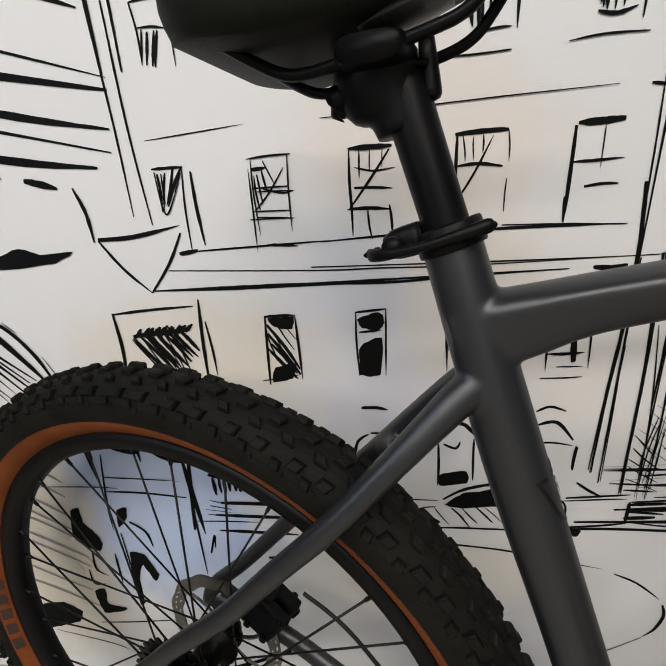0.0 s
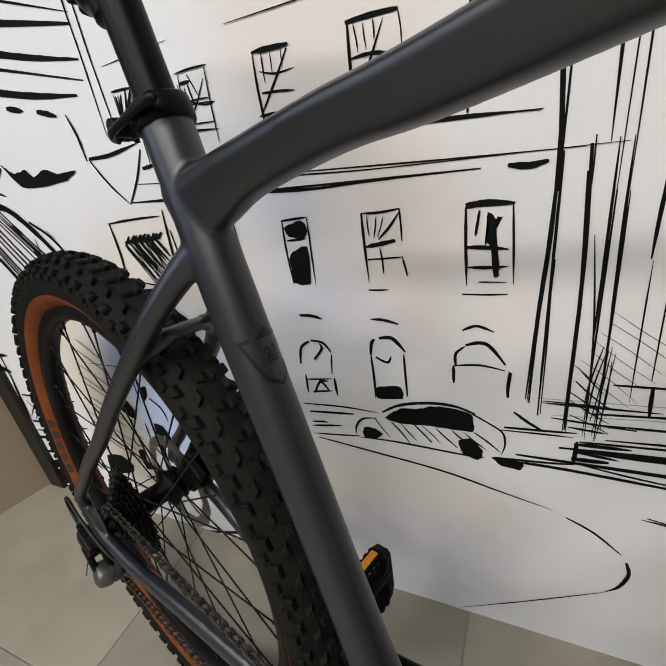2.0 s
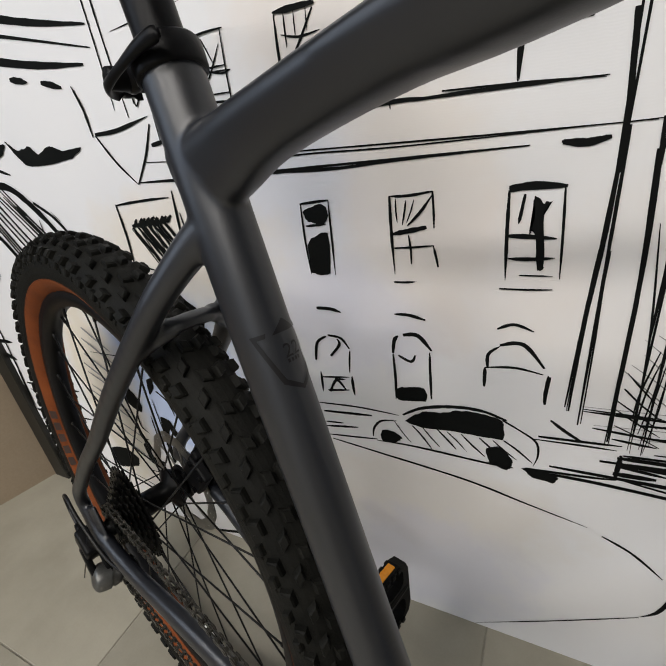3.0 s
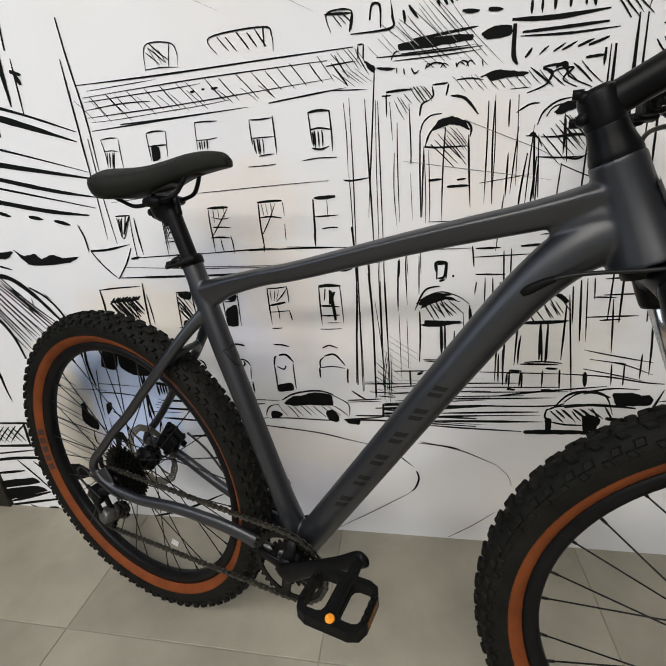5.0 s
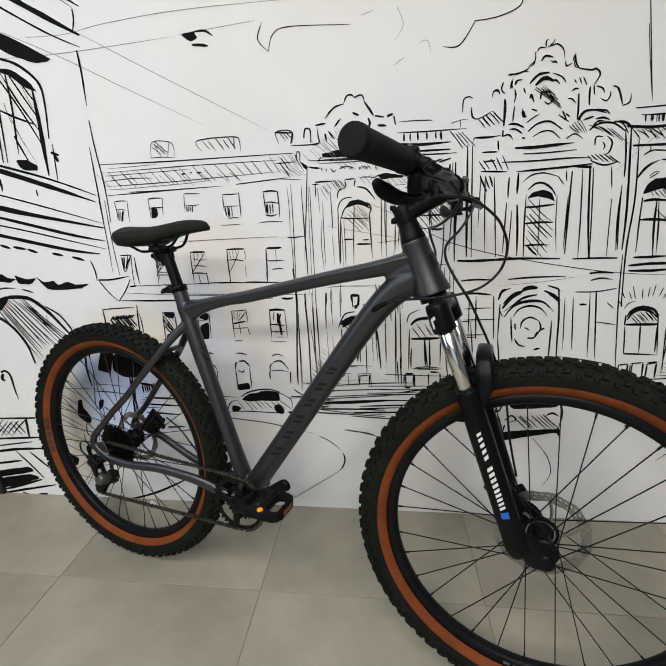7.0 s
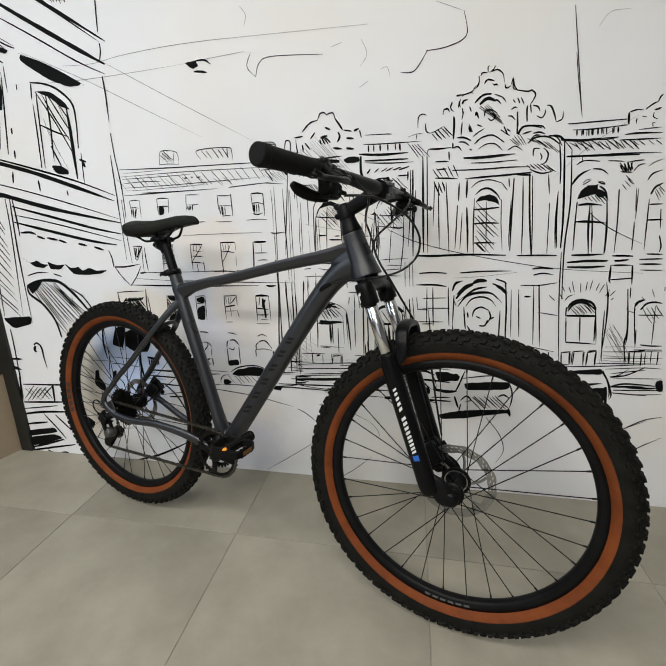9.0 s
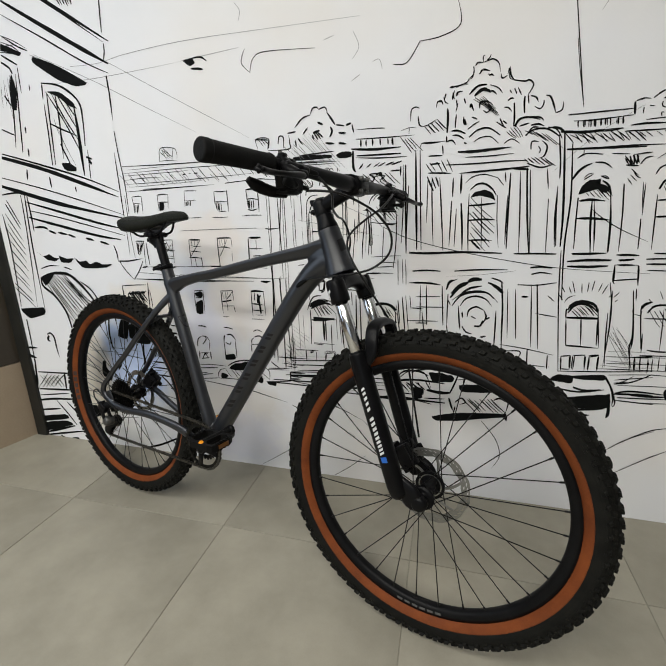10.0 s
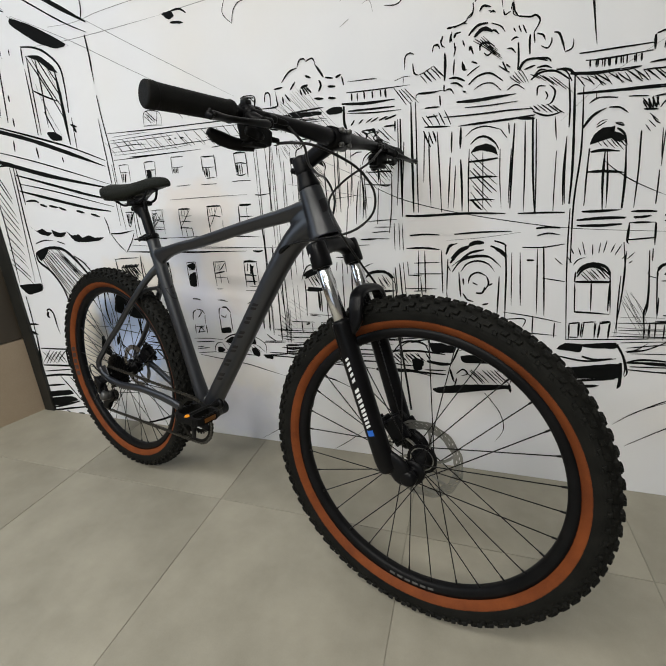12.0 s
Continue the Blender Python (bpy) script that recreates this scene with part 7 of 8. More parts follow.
def tube_text(words, ctrl, s_mid, a_mid, height):
    """Flat lettering laid round a swept tube."""
    curve = bpy.data.curves.new("size_number", "FONT")
    curve.body, curve.size, curve.align_x, curve.align_y = words, height, "CENTER", "CENTER"
    ob = new("size_number", curve)
    me = bpy.data.meshes.new_from_object(ob.evaluated_get(bpy.context.evaluated_depsgraph_get()))
    bpy.data.objects.remove(ob)
    bm = bmesh.new()
    bm.from_mesh(me)
    xyz, rad = catmull([c[:3] for c in ctrl], 24), catmull([(c[3], c[4], 0) for c in ctrl], 24)
    k = int(s_mid * (len(xyz) - 1))
    t = (xyz[k + 1] - xyz[k - 1]).normalized()
    s, r = (Vector((0, 1, 0)) - t * t.y).normalized(), rad[k]
    u = t.cross(s)
    for v in bm.verts:
        a = radians(a_mid) + v.co.x / r[0]
        v.co = xyz[k] + t * v.co.y + s * math.cos(a) * (r[0] + 0.0008) + u * math.sin(a) * (r[1] + 0.0008)
    return bm


part("size_number", tube_text("22", SEAT, 0.712, BADGE_MID, 0.012), M_DECAL, frame_part, "gloss black size number")

HEAD = [(*HT_TOP, 0.0275, 0.0275), (*(HT_TOP + AX * 0.03), 0.0280, 0.0280), (*(HT_BOT - AX * 0.04), 0.0315, 0.0315), (*HT_BOT, 0.0385, 0.0385)]
part("emblem", tube_patch(HEAD, 0.36, 0.60, 92, 128, 0.0004, 0.04), M_DECAL, frame_part, "small gloss black emblem")

# cable entry and rubber grommet
part("cable_grommet", tube([(0.764, -0.0232, 0.815, 0.0022, 0.0035), (0.771, -0.0245, 0.821, 0.004, 0.0055), (0.786, -0.0255, 0.830, 0.0036, 0.0045), (0.796, -0.0260, 0.834, 0.0024, 0.0028)], 4, 12), M_PLASTIC, frame_part)

# ---- seat clamp, post, saddle ----
SD = (ST_TOP - BB).normalized()
bm = bmesh.new()
sweep(bm, [(*(ST_TOP - SD * 0.0115), 0.0190, 0.0190), (*(ST_TOP - SD * 0.0105), 0.0201, 0.0201), (*(ST_TOP + SD * 0.0020), 0.0201, 0.0201), (*(ST_TOP + SD * 0.0034), 0.0182, 0.0182)], 2, 28)
# two ears at the back with the slot between them
for s in (-1, 1):
    sweep(bm, [(0.240, s * 0.0085, 0.835, 0.0045, 0.0095), (0.226, s * 0.0085, 0.831, 0.0045, 0.0090), (0.219, s * 0.0080, 0.829, 0.0040, 0.0060)], 3, 12)
clamp = part("seat_clamp", bm, M_BLACK, bike, "black quick-release seat clamp")
part("bolt", tube([(0.2255, -0.0225, 0.830, 0.0058, 0.0058), (0.2255, -0.0130, 0.830, 0.0066, 0.0066), (0.2245, 0.0200, 0.829, 0.0055, 0.0055)], 2, 14), M_BLACK, clamp)
part("barrel_nut", tube([(0.2215, 0.0135, 0.822, 0.0050, 0.0050), (0.2205, 0.0135, 0.838, 0.0050, 0.0050)], 2, 14), M_GREYMETAL, clamp, "grey steel barrel nut")
part("clamp_lever", tube([(0.2790, -0.0160, 0.8415, 0.0018, 0.0024), (0.2770, -0.0185, 0.8410, 0.0028, 0.0040), (0.2660, -0.0222, 0.8375, 0.0024, 0.0036), (0.2500, -0.0240, 0.8325, 0.0020, 0.0028), (0.2340, -0.0238, 0.8285, 0.0022, 0.0028), (0.2215, -0.0215, 0.8262, 0.0022, 0.0036), (0.2120, -0.0150, 0.8250, 0.0020, 0.0040), (0.2085, -0.0060, 0.8245, 0.0020, 0.0040), (0.2120, 0.0030, 0.8250, 0.0020, 0.0036)], 5, 12), M_BLACK, clamp, "black cam lever")
POST_TOP = ST_TOP + SD * 0.088
part("seatpost", tube([(*(ST_TOP - SD * 0.05), 0.0136, 0.0136), (*(ST_TOP + SD * 0.05), 0.0136, 0.0136), (*POST_TOP, 0.0136, 0.0140)], 3, 24), M_BLACK, bike, "satin black alloy seatpost")
bm = bmesh.new()
sweep(bm, [(0.2265, 0, 0.893, 0.0137, 0.0139), (0.223, 0, 0.905, 0.0150, 0.0175), (0.217, 0, 0.915, 0.0180, 0.0260), (0.215, 0, 0.923, 0.0200, 0.0285), (0.215, 0, 0.926, 0.0185, 0.0265)], 3, 20)
yoke = part("saddle_clamp", bm, M_BLACK, bike, "black two-bolt saddle clamp")
bm = bmesh.new()
sweep(bm, [(0.215, -0.0300, 0.9295, 0.0065, 0.0170), (0.215, -0.0200, 0.9305, 0.0085, 0.0200), (0.215, 0.0200, 0.9305, 0.0085, 0.0200), (0.215, 0.0300, 0.9295, 0.0065, 0.0170)], 3, 18, True, 3.0)
part("top_plate", bm, M_BLACK, yoke)
for x0, x1, z0 in ((0.189, 0.193, 0.905), (0.243, 0.239, 0.909)):
    part("clamp_bolt", tube([(x0, 0, z0, 0.0040, 0.0040), (x0, 0, z0 + 0.001, 0.0056, 0.0056), (x0 + (x1 - x0) * 0.3, 0, z0 + 0.010, 0.0056, 0.0056), (x1, 0, 0.941, 0.0042, 0.0042)], 2, 12), M_BLACK, yoke)
part("bolt_barrel", tube([(0.1905, -0.0115, 0.914, 0.0058, 0.0058), (0.1905, 0.0115, 0.914, 0.0058, 0.0058)], 2, 14), M_BLACK, yoke)


def build_saddle():
    """Lofted shell: wide tail, waisted, long nose; crowned top with a relief groove and skirts."""
    rows, bm = [], bmesh.new()
    ctrl = [(0.103, 0.036, 0.970, 0.024), (0.109, 0.056, 0.980, 0.038), (0.131, 0.071, 0.986, 0.047), (0.165, 0.068, 0.985, 0.048), (0.205, 0.047, 0.986, 0.041), (0.245, 0.031, 0.992, 0.035),
            (0.283, 0.024, 0.998, 0.032), (0.320, 0.021, 0.9995, 0.028), (0.343, 0.017, 0.996, 0.022), (0.3555, 0.009, 0.987, 0.012)]
    a = catmull([(c[0], c[1], c[2]) for c in ctrl], 5)
    d = catmull([(c[3], 0, 0) for c in ctrl], 5)
    for p, q in zip(a, d):
        row = []
        for k in range(29):
            u = -1 + 2 * k / 28
            if abs(u) < 0.72:
                f = u / 0.72
                y = p[1] * 0.93 * f
                z = p[2] - 0.35 * q[0] * abs(f) ** 2.6 - 0.0035 * math.exp(-(f / 0.22) ** 2)
            else:
                f = (abs(u) - 0.72) / 0.28
                y = math.copysign(p[1] * (0.93 + 0.07 * math.sin(f * 2.2) - 0.20 * f * f), u)
                z = p[2] - 0.35 * q[0] - 0.65 * q[0] * f
            row.append(bm.verts.new((p[0], y, z)))
        rows.append(row)
    for r, s in zip(rows, rows[1:]):
        for k in range(28):
            bm.faces.new((r[k], s[k], s[k + 1], r[k + 1]))
        bm.faces.new((r[0], r[28], s[28], s[0]))
    bm.faces.new(rows[0]), bm.faces.new(rows[-1][::-1])
    return part("saddle", bm, M_SADDLE, bike, "black vinyl saddle with a stitched rounded nose")


saddle = build_saddle()
bm = bmesh.new()
sweep(bm, [(0.116, 0, 0.947, 0.030, 0.004), (0.132, 0, 0.944, 0.052, 0.005), (0.165, 0, 0.943, 0.052, 0.005), (0.205, 0, 0.950, 0.034, 0.005), (0.250, 0, 0.962, 0.020, 0.005), (0.300, 0, 0.971, 0.013, 0.004)], 4, 18)
part("saddle_base", bm, M_PLASTIC, saddle, "black moulded saddle shell")
# grey bridge under the shell that carries the front of the rails
bm = bmesh.new()
sweep(bm, [(0.205, 0, 0.946, 0.014, 0.004), (0.228, 0, 0.951, 0.017, 0.0055), (0.252, 0, 0.957, 0.014, 0.005)], 3, 14)
part("shell_bridge", bm, M_GREYMETAL, saddle, "dark grey moulded bridge")
for s in (-1, 1):
    part("saddle_rail", wire([(0.130, s * 0.034, 0.944), (0.149, s * 0.026, 0.933), (0.164, s * 0.023, 0.926), (0.179, s * 0.022, 0.9245), (0.207, s * 0.022, 0.928), (0.242, s * 0.022, 0.934), (0.261, s * 0.020, 0.940), (0.272, s * 0.018, 0.951), (0.284, s * 0.014, 0.969)], 0.0034), M_BLACK, saddle, "black steel rail")

# ---- wheels ----
R0, W0 = 0.3385, 0.0275


def tyre_arc(p0, p1, n, bulge=0.0):
    """The casing's section between two angles from the crown; below the widest place it runs in to the rim's breadth."""
    out = []
    for a in (radians(p0 + (p1 - p0) * k / n) for k in range(n + 1)):
        y = math.copysign(max(abs(W0 * math.sin(a)), 0.0112 if abs(a) > 1.6 else 0.0), a)
        out.append((R0 + ((0.0258 if math.cos(a) > 0 else 0.0370) + bulge) * math.cos(a), y + math.copysign(bulge, a)))
    return out


def knob(bm, ang, y, length, width, height, skew=0.0, lean=0.0):
    """One tread block with a rounded crown and a ramped front, standing on the casing at angle ang and offset y."""
    a = math.asin(max(-1, min(1, y / W0)))
    n_r, n_y = math.cos(a), math.sin(a)
    base_r, base_y = R0 + 0.0252 * n_r, (W0 - 0.0006) * n_y
    levels = []
    for h, grow in ((0, 1.06), (0.72 * height, 0.95), (height, 0.72)):
        row = []
        for sa, sb in ((-1, -1), (1, -1), (1, 1), (-1, 1)):
            da = (sa * length / 2 * grow + lean * h) / 0.365 + skew * sb * width / 0.365
            dw = sb * width / 2 * grow
            r, yy = base_r + n_r * h - n_y * dw, base_y + n_y * h + n_r * dw
            row.append(bm.verts.new((r * math.cos(ang + da), yy, r * math.sin(ang + da))))
        levels.append(row)
    bm.faces.new(levels[-1])
    for low, high in zip(levels, levels[1:]):
        for k in range(4):
            bm.faces.new((low[k], low[(k + 1) % 4], high[(k + 1) % 4], high[k]))


def tread_mesh(seed):
    rng, bm, n = random.Random(seed), bmesh.new(), 76
    ring(bm, tyre_arc(-119, 119, 20), 128, False)
    for k in range(n):
        a = 2 * math.pi * k / n
        h = 2 * math.pi / n
        for s in (-1, 1):
            j = rng.uniform(-0.03, 0.03) * h
            knob(bm, a + j, s * 0.0056, 0.0108, 0.0074, 0.0055, s * 0.22, -0.2)
            knob(bm, a + h * 0.50 + j, s * 0.0146, 0.0104, 0.0074, 0.0057, -s * 0.30, -0.2)
            knob(bm, a + h * (0.08 if k % 2 else -0.04), s * 0.0236, 0.0118, 0.0088, 0.0062, s * 0.16)
            knob(bm, a + h * (0.52 if k % 2 else 0.46), s * 0.0266, 0.0090, 0.0076, 0.0044, -s * 0.1)
            knob(bm, a + h * 0.25, s * 0.0274, 0.0055, 0.0050, 0.0016, 0)
    return bm


def spoke_mesh(y_flange, lag, r_hub):
    """From the rim at angle zero to the flange, laced at the angle lag."""
    a = Vector((0.2883, 0.003 * (1 if y_flange > 0 else -1), 0))
    b = Vector((r_hub * math.cos(lag), y_flange, r_hub * math.sin(lag)))
    bm = bmesh.new()
    nip = a.lerp(b, 0.055)
    sweep(bm, [(*a, 0.0022, 0.0022), (*nip, 0.0020, 0.0020)], 1, 6)
    sweep(bm, [(*nip, 0.00115, 0.00115), (*b, 0.00115, 0.00115)], 1, 6)
    me = bpy.data.meshes.new("spoke")
    bm.to_mesh(me)
    bm.free()
    me.materials.append(M_SPOKE)
    me.shade_smooth()
    return me


def rotor_mesh(side_y):
    """Perforated brake disc: a ring with drilled slots, six swept arms and a carrier."""
    bm, seg = bmesh.new(), 96
    radii = [0.063, 0.0665, 0.0695, 0.0730, 0.0760, 0.0800]
    for t in (side_y - 0.0009, side_y + 0.0009):
        grid = []
        for k in range(seg):
            a = 2 * math.pi * k / seg
            wav = 0.0012 * math.sin(a * 12)
            grid.append([bm.verts.new(((r + (wav if i in (0, 5) else 0)) * math.cos(a + 0.25 * (r - 0.07) / 0.01), t, (r + (wav if i in (0, 5) else 0)) * math.sin(a + 0.25 * (r - 0.07) / 0.01))) for i, r in enumerate(radii)])
        for k in range(seg):
            for i in range(5):
                if (i == 1 and k % 4 == 0) or (i == 3 and k % 4 in (1, 3)):
                    continue
                p, q = grid[k], grid[(k + 1) % seg]
                bm.faces.new((p[i], q[i], q[i + 1], p[i + 1]))
    for k in range(6):
        a = 2 * math.pi * k / 6
        pts = [(r * math.cos(a + (r - 0.02) * 9), side_y, r * math.sin(a + (r - 0.02) * 9), 0.0010, 0.0032) for r in (0.020, 0.035, 0.050, 0.064)]
        sweep(bm, pts, 3, 6)
    ring(bm, disc_profile(0.014, 0.024, side_y - 0.0011, side_y + 0.0011), 32)
    return bm


def build_wheel(name, place, turn, rear, phase):
    rim = part(name, turned([(0.2828, -0.006), (0.2823, 0), (0.2828, 0.006), (0.2866, 0.0112), (0.2944, 0.0134), (0.3040, 0.0136), (0.3040, 0.0108), (0.2990, 0.0092), (0.2990, -0.0092), (0.3040, -0.0108), (0.3040, -0.0136), (0.2944, -0.0134), (0.2866, -0.0112)], 128),
               M_RIM, bike, "black alloy wheel with a tan-wall knobbly tyre")
    rim.matrix_local = turn @ Matrix.Translation(place) @ Matrix.Rotation(phase, 4, "Y") @ Matrix.Scale((R_WHEEL if rear else R_FRONT) / 0.3685, 4)
    part("tread", tread_mesh(3 if rear else 5), M_RUBBER, rim, "black knobbly rubber tread", False)
    for s in (-1, 1):
        part("sidewall", ring(bmesh.new(), tyre_arc(s * 117, s * 161, 10), 128, False), M_TAN, rim, "tan skinwall tyre side")
    meshes = {}
    for side_s in (-1, 1):
        for d in (-1, 1):
            y = side_s * (0.031 if not rear else (0.018 if side_s < 0 else 0.032))
            meshes[side_s, d] = spoke_mesh(y, d * radians(62), 0.022 if (side_s < 0 and not rear) else 0.028)
    for k in range(32):
        side_s, d = ((-1, 1) if rear else (1, -1))[k % 2], (-1, 1)[(k // 2) % 2]
        sp = new("spoke", meshes[side_s, d])
        sp.parent = rim
        sp.matrix_local = Matrix.Rotation(2 * math.pi * k / 32, 4, "Y")
    w = 0.050 if not rear else 0.0675
    part("hub", turned([(0.0, -w), (0.009, -w), (0.010, -w + 0.012), (0.018, -w + 0.016), (0.027, -0.034), (0.027, -0.029), (0.021, -0.025), (0.019, 0), (0.021, 0.024), (0.032, 0.030), (0.030, 0.034), (0.018, w - 0.016), (0.010, w - 0.012), (0.009, w), (0.0, w)] if not rear else
                         [(0.0, -w), (0.008, -w), (0.009, -w + 0.006), (0.022, -0.024), (0.028, -0.020), (0.028, -0.016), (0.017, -0.012), (0.016, 0.024), (0.030, 0.030), (0.030, 0.034), (0.018, w - 0.016), (0.010, w - 0.012), (0.009, w), (0.0, w)], 32, False), M_BLACK, rim, "black disc hub")
    disc = part("brake_disc", rotor_mesh(0.027 if not rear else 0.050), M_STEEL, rim, "drilled steel brake disc", False)
    part("disc_carrier", turned(disc_profile(0.012, 0.034 if not rear else 0.026, 0.026 if not rear else 0.048, 0.030 if not rear else 0.052), 32), M_BLACK, rim, "black disc carrier", False)
    disc.scale = (1, 1, 1) if rear else (1.13, 1, 1.13)
    return rim


rear_wheel = build_wheel("rear_wheel", (REAR_X, 0, R_WHEEL), Matrix(), True, 0.05)
front_wheel = build_wheel("front_wheel", FRONT_AXLE, STEER, False, 0.016)


def ring_marks(rim, mat, r0, r1, y, start, step, count, fill, label):
    """Plain bars in place of the lettering round a tyre or rim."""
    for k in range(count):
        a = radians(start + step * k)
        part("lettering_bar", ring(bmesh.new(), [(r0, y[0]), (r1, y[1])], 4, False, a, a + radians(step * fill)), mat, rim, label)


ring_marks(rear_wheel, M_TANMARK, 0.3080, 0.3180, (-0.0164, -0.0238), 176, 4.6, 5, 0.66, "dark brown lettering bar")
ring_marks(front_wheel, M_GREYMARK, 0.2920, 0.2975, (-0.0134, -0.0142), 262, 3.6, 6, 0.7, "grey rim lettering bar")

# cassette: eight stacked sprockets
cassette = part("cassette", turned([(0.0, -0.056), (0.012, -0.056), (0.014, -0.020), (0.0, -0.020)], 24, False), M_DARKSTEEL, rear_wheel, "dark steel rear sprocket stack")
for k, teeth in enumerate((11, 13, 15, 18, 21, 24, 28, 32)):
    rr = teeth * 0.0127 / (2 * math.pi)
    y = -0.053 + 0.0043 * k
    part("sprocket", toothed(rr - 0.003, rr + 0.003, rr * 0.62, y, y + 0.002, teeth), M_DARKSTEEL, cassette, smooth=False)

# ---- fork ----
def on_axis(k, dx=0.0, y=0.0):
    """A point k metres down the steering axis from the head tube's foot, dx forwards."""
    return HT_BOT + AX * k + Vector((dx, y, 0))


LEGX = 0.012
bm = bmesh.new()
sweep(bm, [(*on_axis(0.0), 0.0265, 0.0265), (*on_axis(0.012), 0.0265, 0.0265)], 2, 24)
sweep(bm, [(*on_axis(0.035, LEGX, -0.068), 0.020, 0.020), (*on_axis(0.020, 0.012, -0.045), 0.019, 0.019), (*on_axis(0.014, 0.012, -0.015), 0.018, 0.022), (*on_axis(0.014, 0.012, 0.015), 0.018, 0.022),
           (*on_axis(0.020, 0.012, 0.045), 0.019, 0.019), (*on_axis(0.035, LEGX, 0.068), 0.020, 0.020)], 5, 16)
fork = part("fork", bm, M_FORK, bike, "black suspension fork with chrome uppers")
fork.matrix_local = STEER
for s in (-1, 1):
    part("stanchion", tube([(*on_axis(0.02, LEGX, s * 0.066), 0.0145, 0.0145), (*on_axis(0.22, LEGX, s * 0.066), 0.0145, 0.0145)], 2, 32), M_CHROME, fork, "chromed fork upper tube")
    part("crown_cap", tube([(*on_axis(0.008, LEGX, s * 0.066), 0.016, 0.016), (*on_axis(0.014, LEGX, s * 0.066), 0.0205, 0.0205), (*on_axis(0.056, LEGX, s * 0.066), 0.0215, 0.0215), (*on_axis(0.061, LEGX, s * 0.066), 0.018, 0.018)], 3, 24), M_FORK, fork)
    LEG = [(*on_axis(0.177, LEGX, s * 0.066), 0.0180, 0.0185), (*on_axis(0.184, LEGX, s * 0.066), 0.0198, 0.0202), (*on_axis(0.25, LEGX - 0.002, s * 0.066), 0.0203, 0.0213), (*on_axis(0.37, LEGX - 0.006, s * 0.064), 0.0195, 0.0213),
           (*on_axis(0.455, LEGX - 0.009, s * 0.062), 0.0185, 0.0215), (*on_axis(0.488, LEGX - 0.010, s * 0.061), 0.0175, 0.0215), (*on_axis(0.504, LEGX - 0.008, s * 0.060), 0.0155, 0.0205), (*on_axis(0.511, LEGX - 0.006, s * 0.060), 0.010, 0.014)]
    leg = part("fork_leg", tube(LEG, 6, 24), M_FORK, fork, "gloss black lower fork leg")
    part("dropout", tube([(FRONT_AXLE.x, s * 0.046, R_FRONT, 0.019, 0.019), (FRONT_AXLE.x, s * 0.062, R_FRONT, 0.018, 0.018), (FRONT_AXLE.x, s * 0.067, R_FRONT, 0.010, 0.010)], 2, 20), M_FORK, leg)
    part("axle_bracket", tube([(*on_axis(0.476, LEGX - 0.004, s * 0.059), 0.009, 0.020), (*on_axis(0.494, LEGX + 0.016, s * 0.058), 0.0095, 0.0235), (FRONT_AXLE.x - 0.014, s * 0.057, R_FRONT + 0.004, 0.009, 0.024), (FRONT_AXLE.x + 0.004, s * 0.055, R_FRONT, 0.008, 0.020), (FRONT_AXLE.x + 0.016, s * 0.055, R_FRONT - 0.004, 0.005, 0.010)], 4, 16), M_FORK, leg)
    part("wiper_seal", tube([(*on_axis(0.173, LEGX, s * 0.066), 0.0165, 0.0165), (*on_axis(0.180, LEGX, s * 0.066), 0.0175, 0.0175)], 2, 24), M_PLASTIC, leg)
    if s < 0:
        # plain white bars stand for the maker's lettering
        for k in range(5):
            part("decal", tube_patch(LEG, 0.285 + 0.0141 * k, 0.285 + 0.0141 * k + 0.0080, 169, 191, 0.0006, 0.006), M_WHITE, leg, "white lettering bar")
        for k in range(9):
            part("decal", tube_patch(LEG, 0.366 + 0.0127 * k, 0.366 + 0.0127 * k + 0.0078, 166, 194, 0.0006, 0.006), M_WHITE, leg, "white lettering bar")
        part("decal", tube_patch(LEG, 0.485, 0.506, 162, 198, 0.0006, 0.0), M_BLUE, leg, "small blue decal square")


def band(pts, seg=16):
    """A broad strap running across the bike: rows (point, half breadth fore and aft, half thickness)."""
    bm, rows = bmesh.new(), []
    xyz, rad = catmull([q[0] for q in pts], 6), catmull([(q[1], q[2], 0) for q in pts], 6)
    for i, c in enumerate(xyz):
        t = (xyz[min(i + 1, len(xyz) - 1)] - xyz[max(i - 1, 0)])
        n = Vector((0, -t.z, t.y)).normalized()
        rows.append([bm.verts.new(c + Vector((1, 0, 0)) * squared(math.cos(a), 3) * rad[i][0] + n * squared(math.sin(a), 3) * rad[i][1]) for a in (2 * math.pi * k / seg for k in range(seg))])
    for a, b in zip(rows, rows[1:]):
        for k in range(seg):
            bm.faces.new((a[k], a[(k + 1) % seg], b[(k + 1) % seg], b[k]))
    bm.faces.new(rows[0][::-1]), bm.faces.new(rows[-1])
    return bm


arch = [(on_axis(k, LEGX + dx + 0.016, y), w, th) for k, dx, y, w, th in (
    (0.205, -0.010, -0.062, 0.012, 0.010), (0.172, 0.016, -0.060, 0.014, 0.008), (0.140, 0.026, -0.056, 0.015, 0.007), (0.115, 0.032, -0.040, 0.015, 0.008), (0.108, 0.034, 0.0, 0.014, 0.009),
    (0.115, 0.032, 0.040, 0.015, 0.008), (0.140, 0.026, 0.056, 0.015, 0.007), (0.172, 0.016, 0.060, 0.014, 0.008), (0.205, -0.010, 0.062, 0.012, 0.010))]
part("fork_arch", band(arch), M_FORK, fork, "black fork brace over the tyre")
CAP = [(*on_axis(0.014, LEGX, -0.066), 0.0205, 0.0205), (*on_axis(0.056, LEGX, -0.066), 0.0215, 0.0215)]
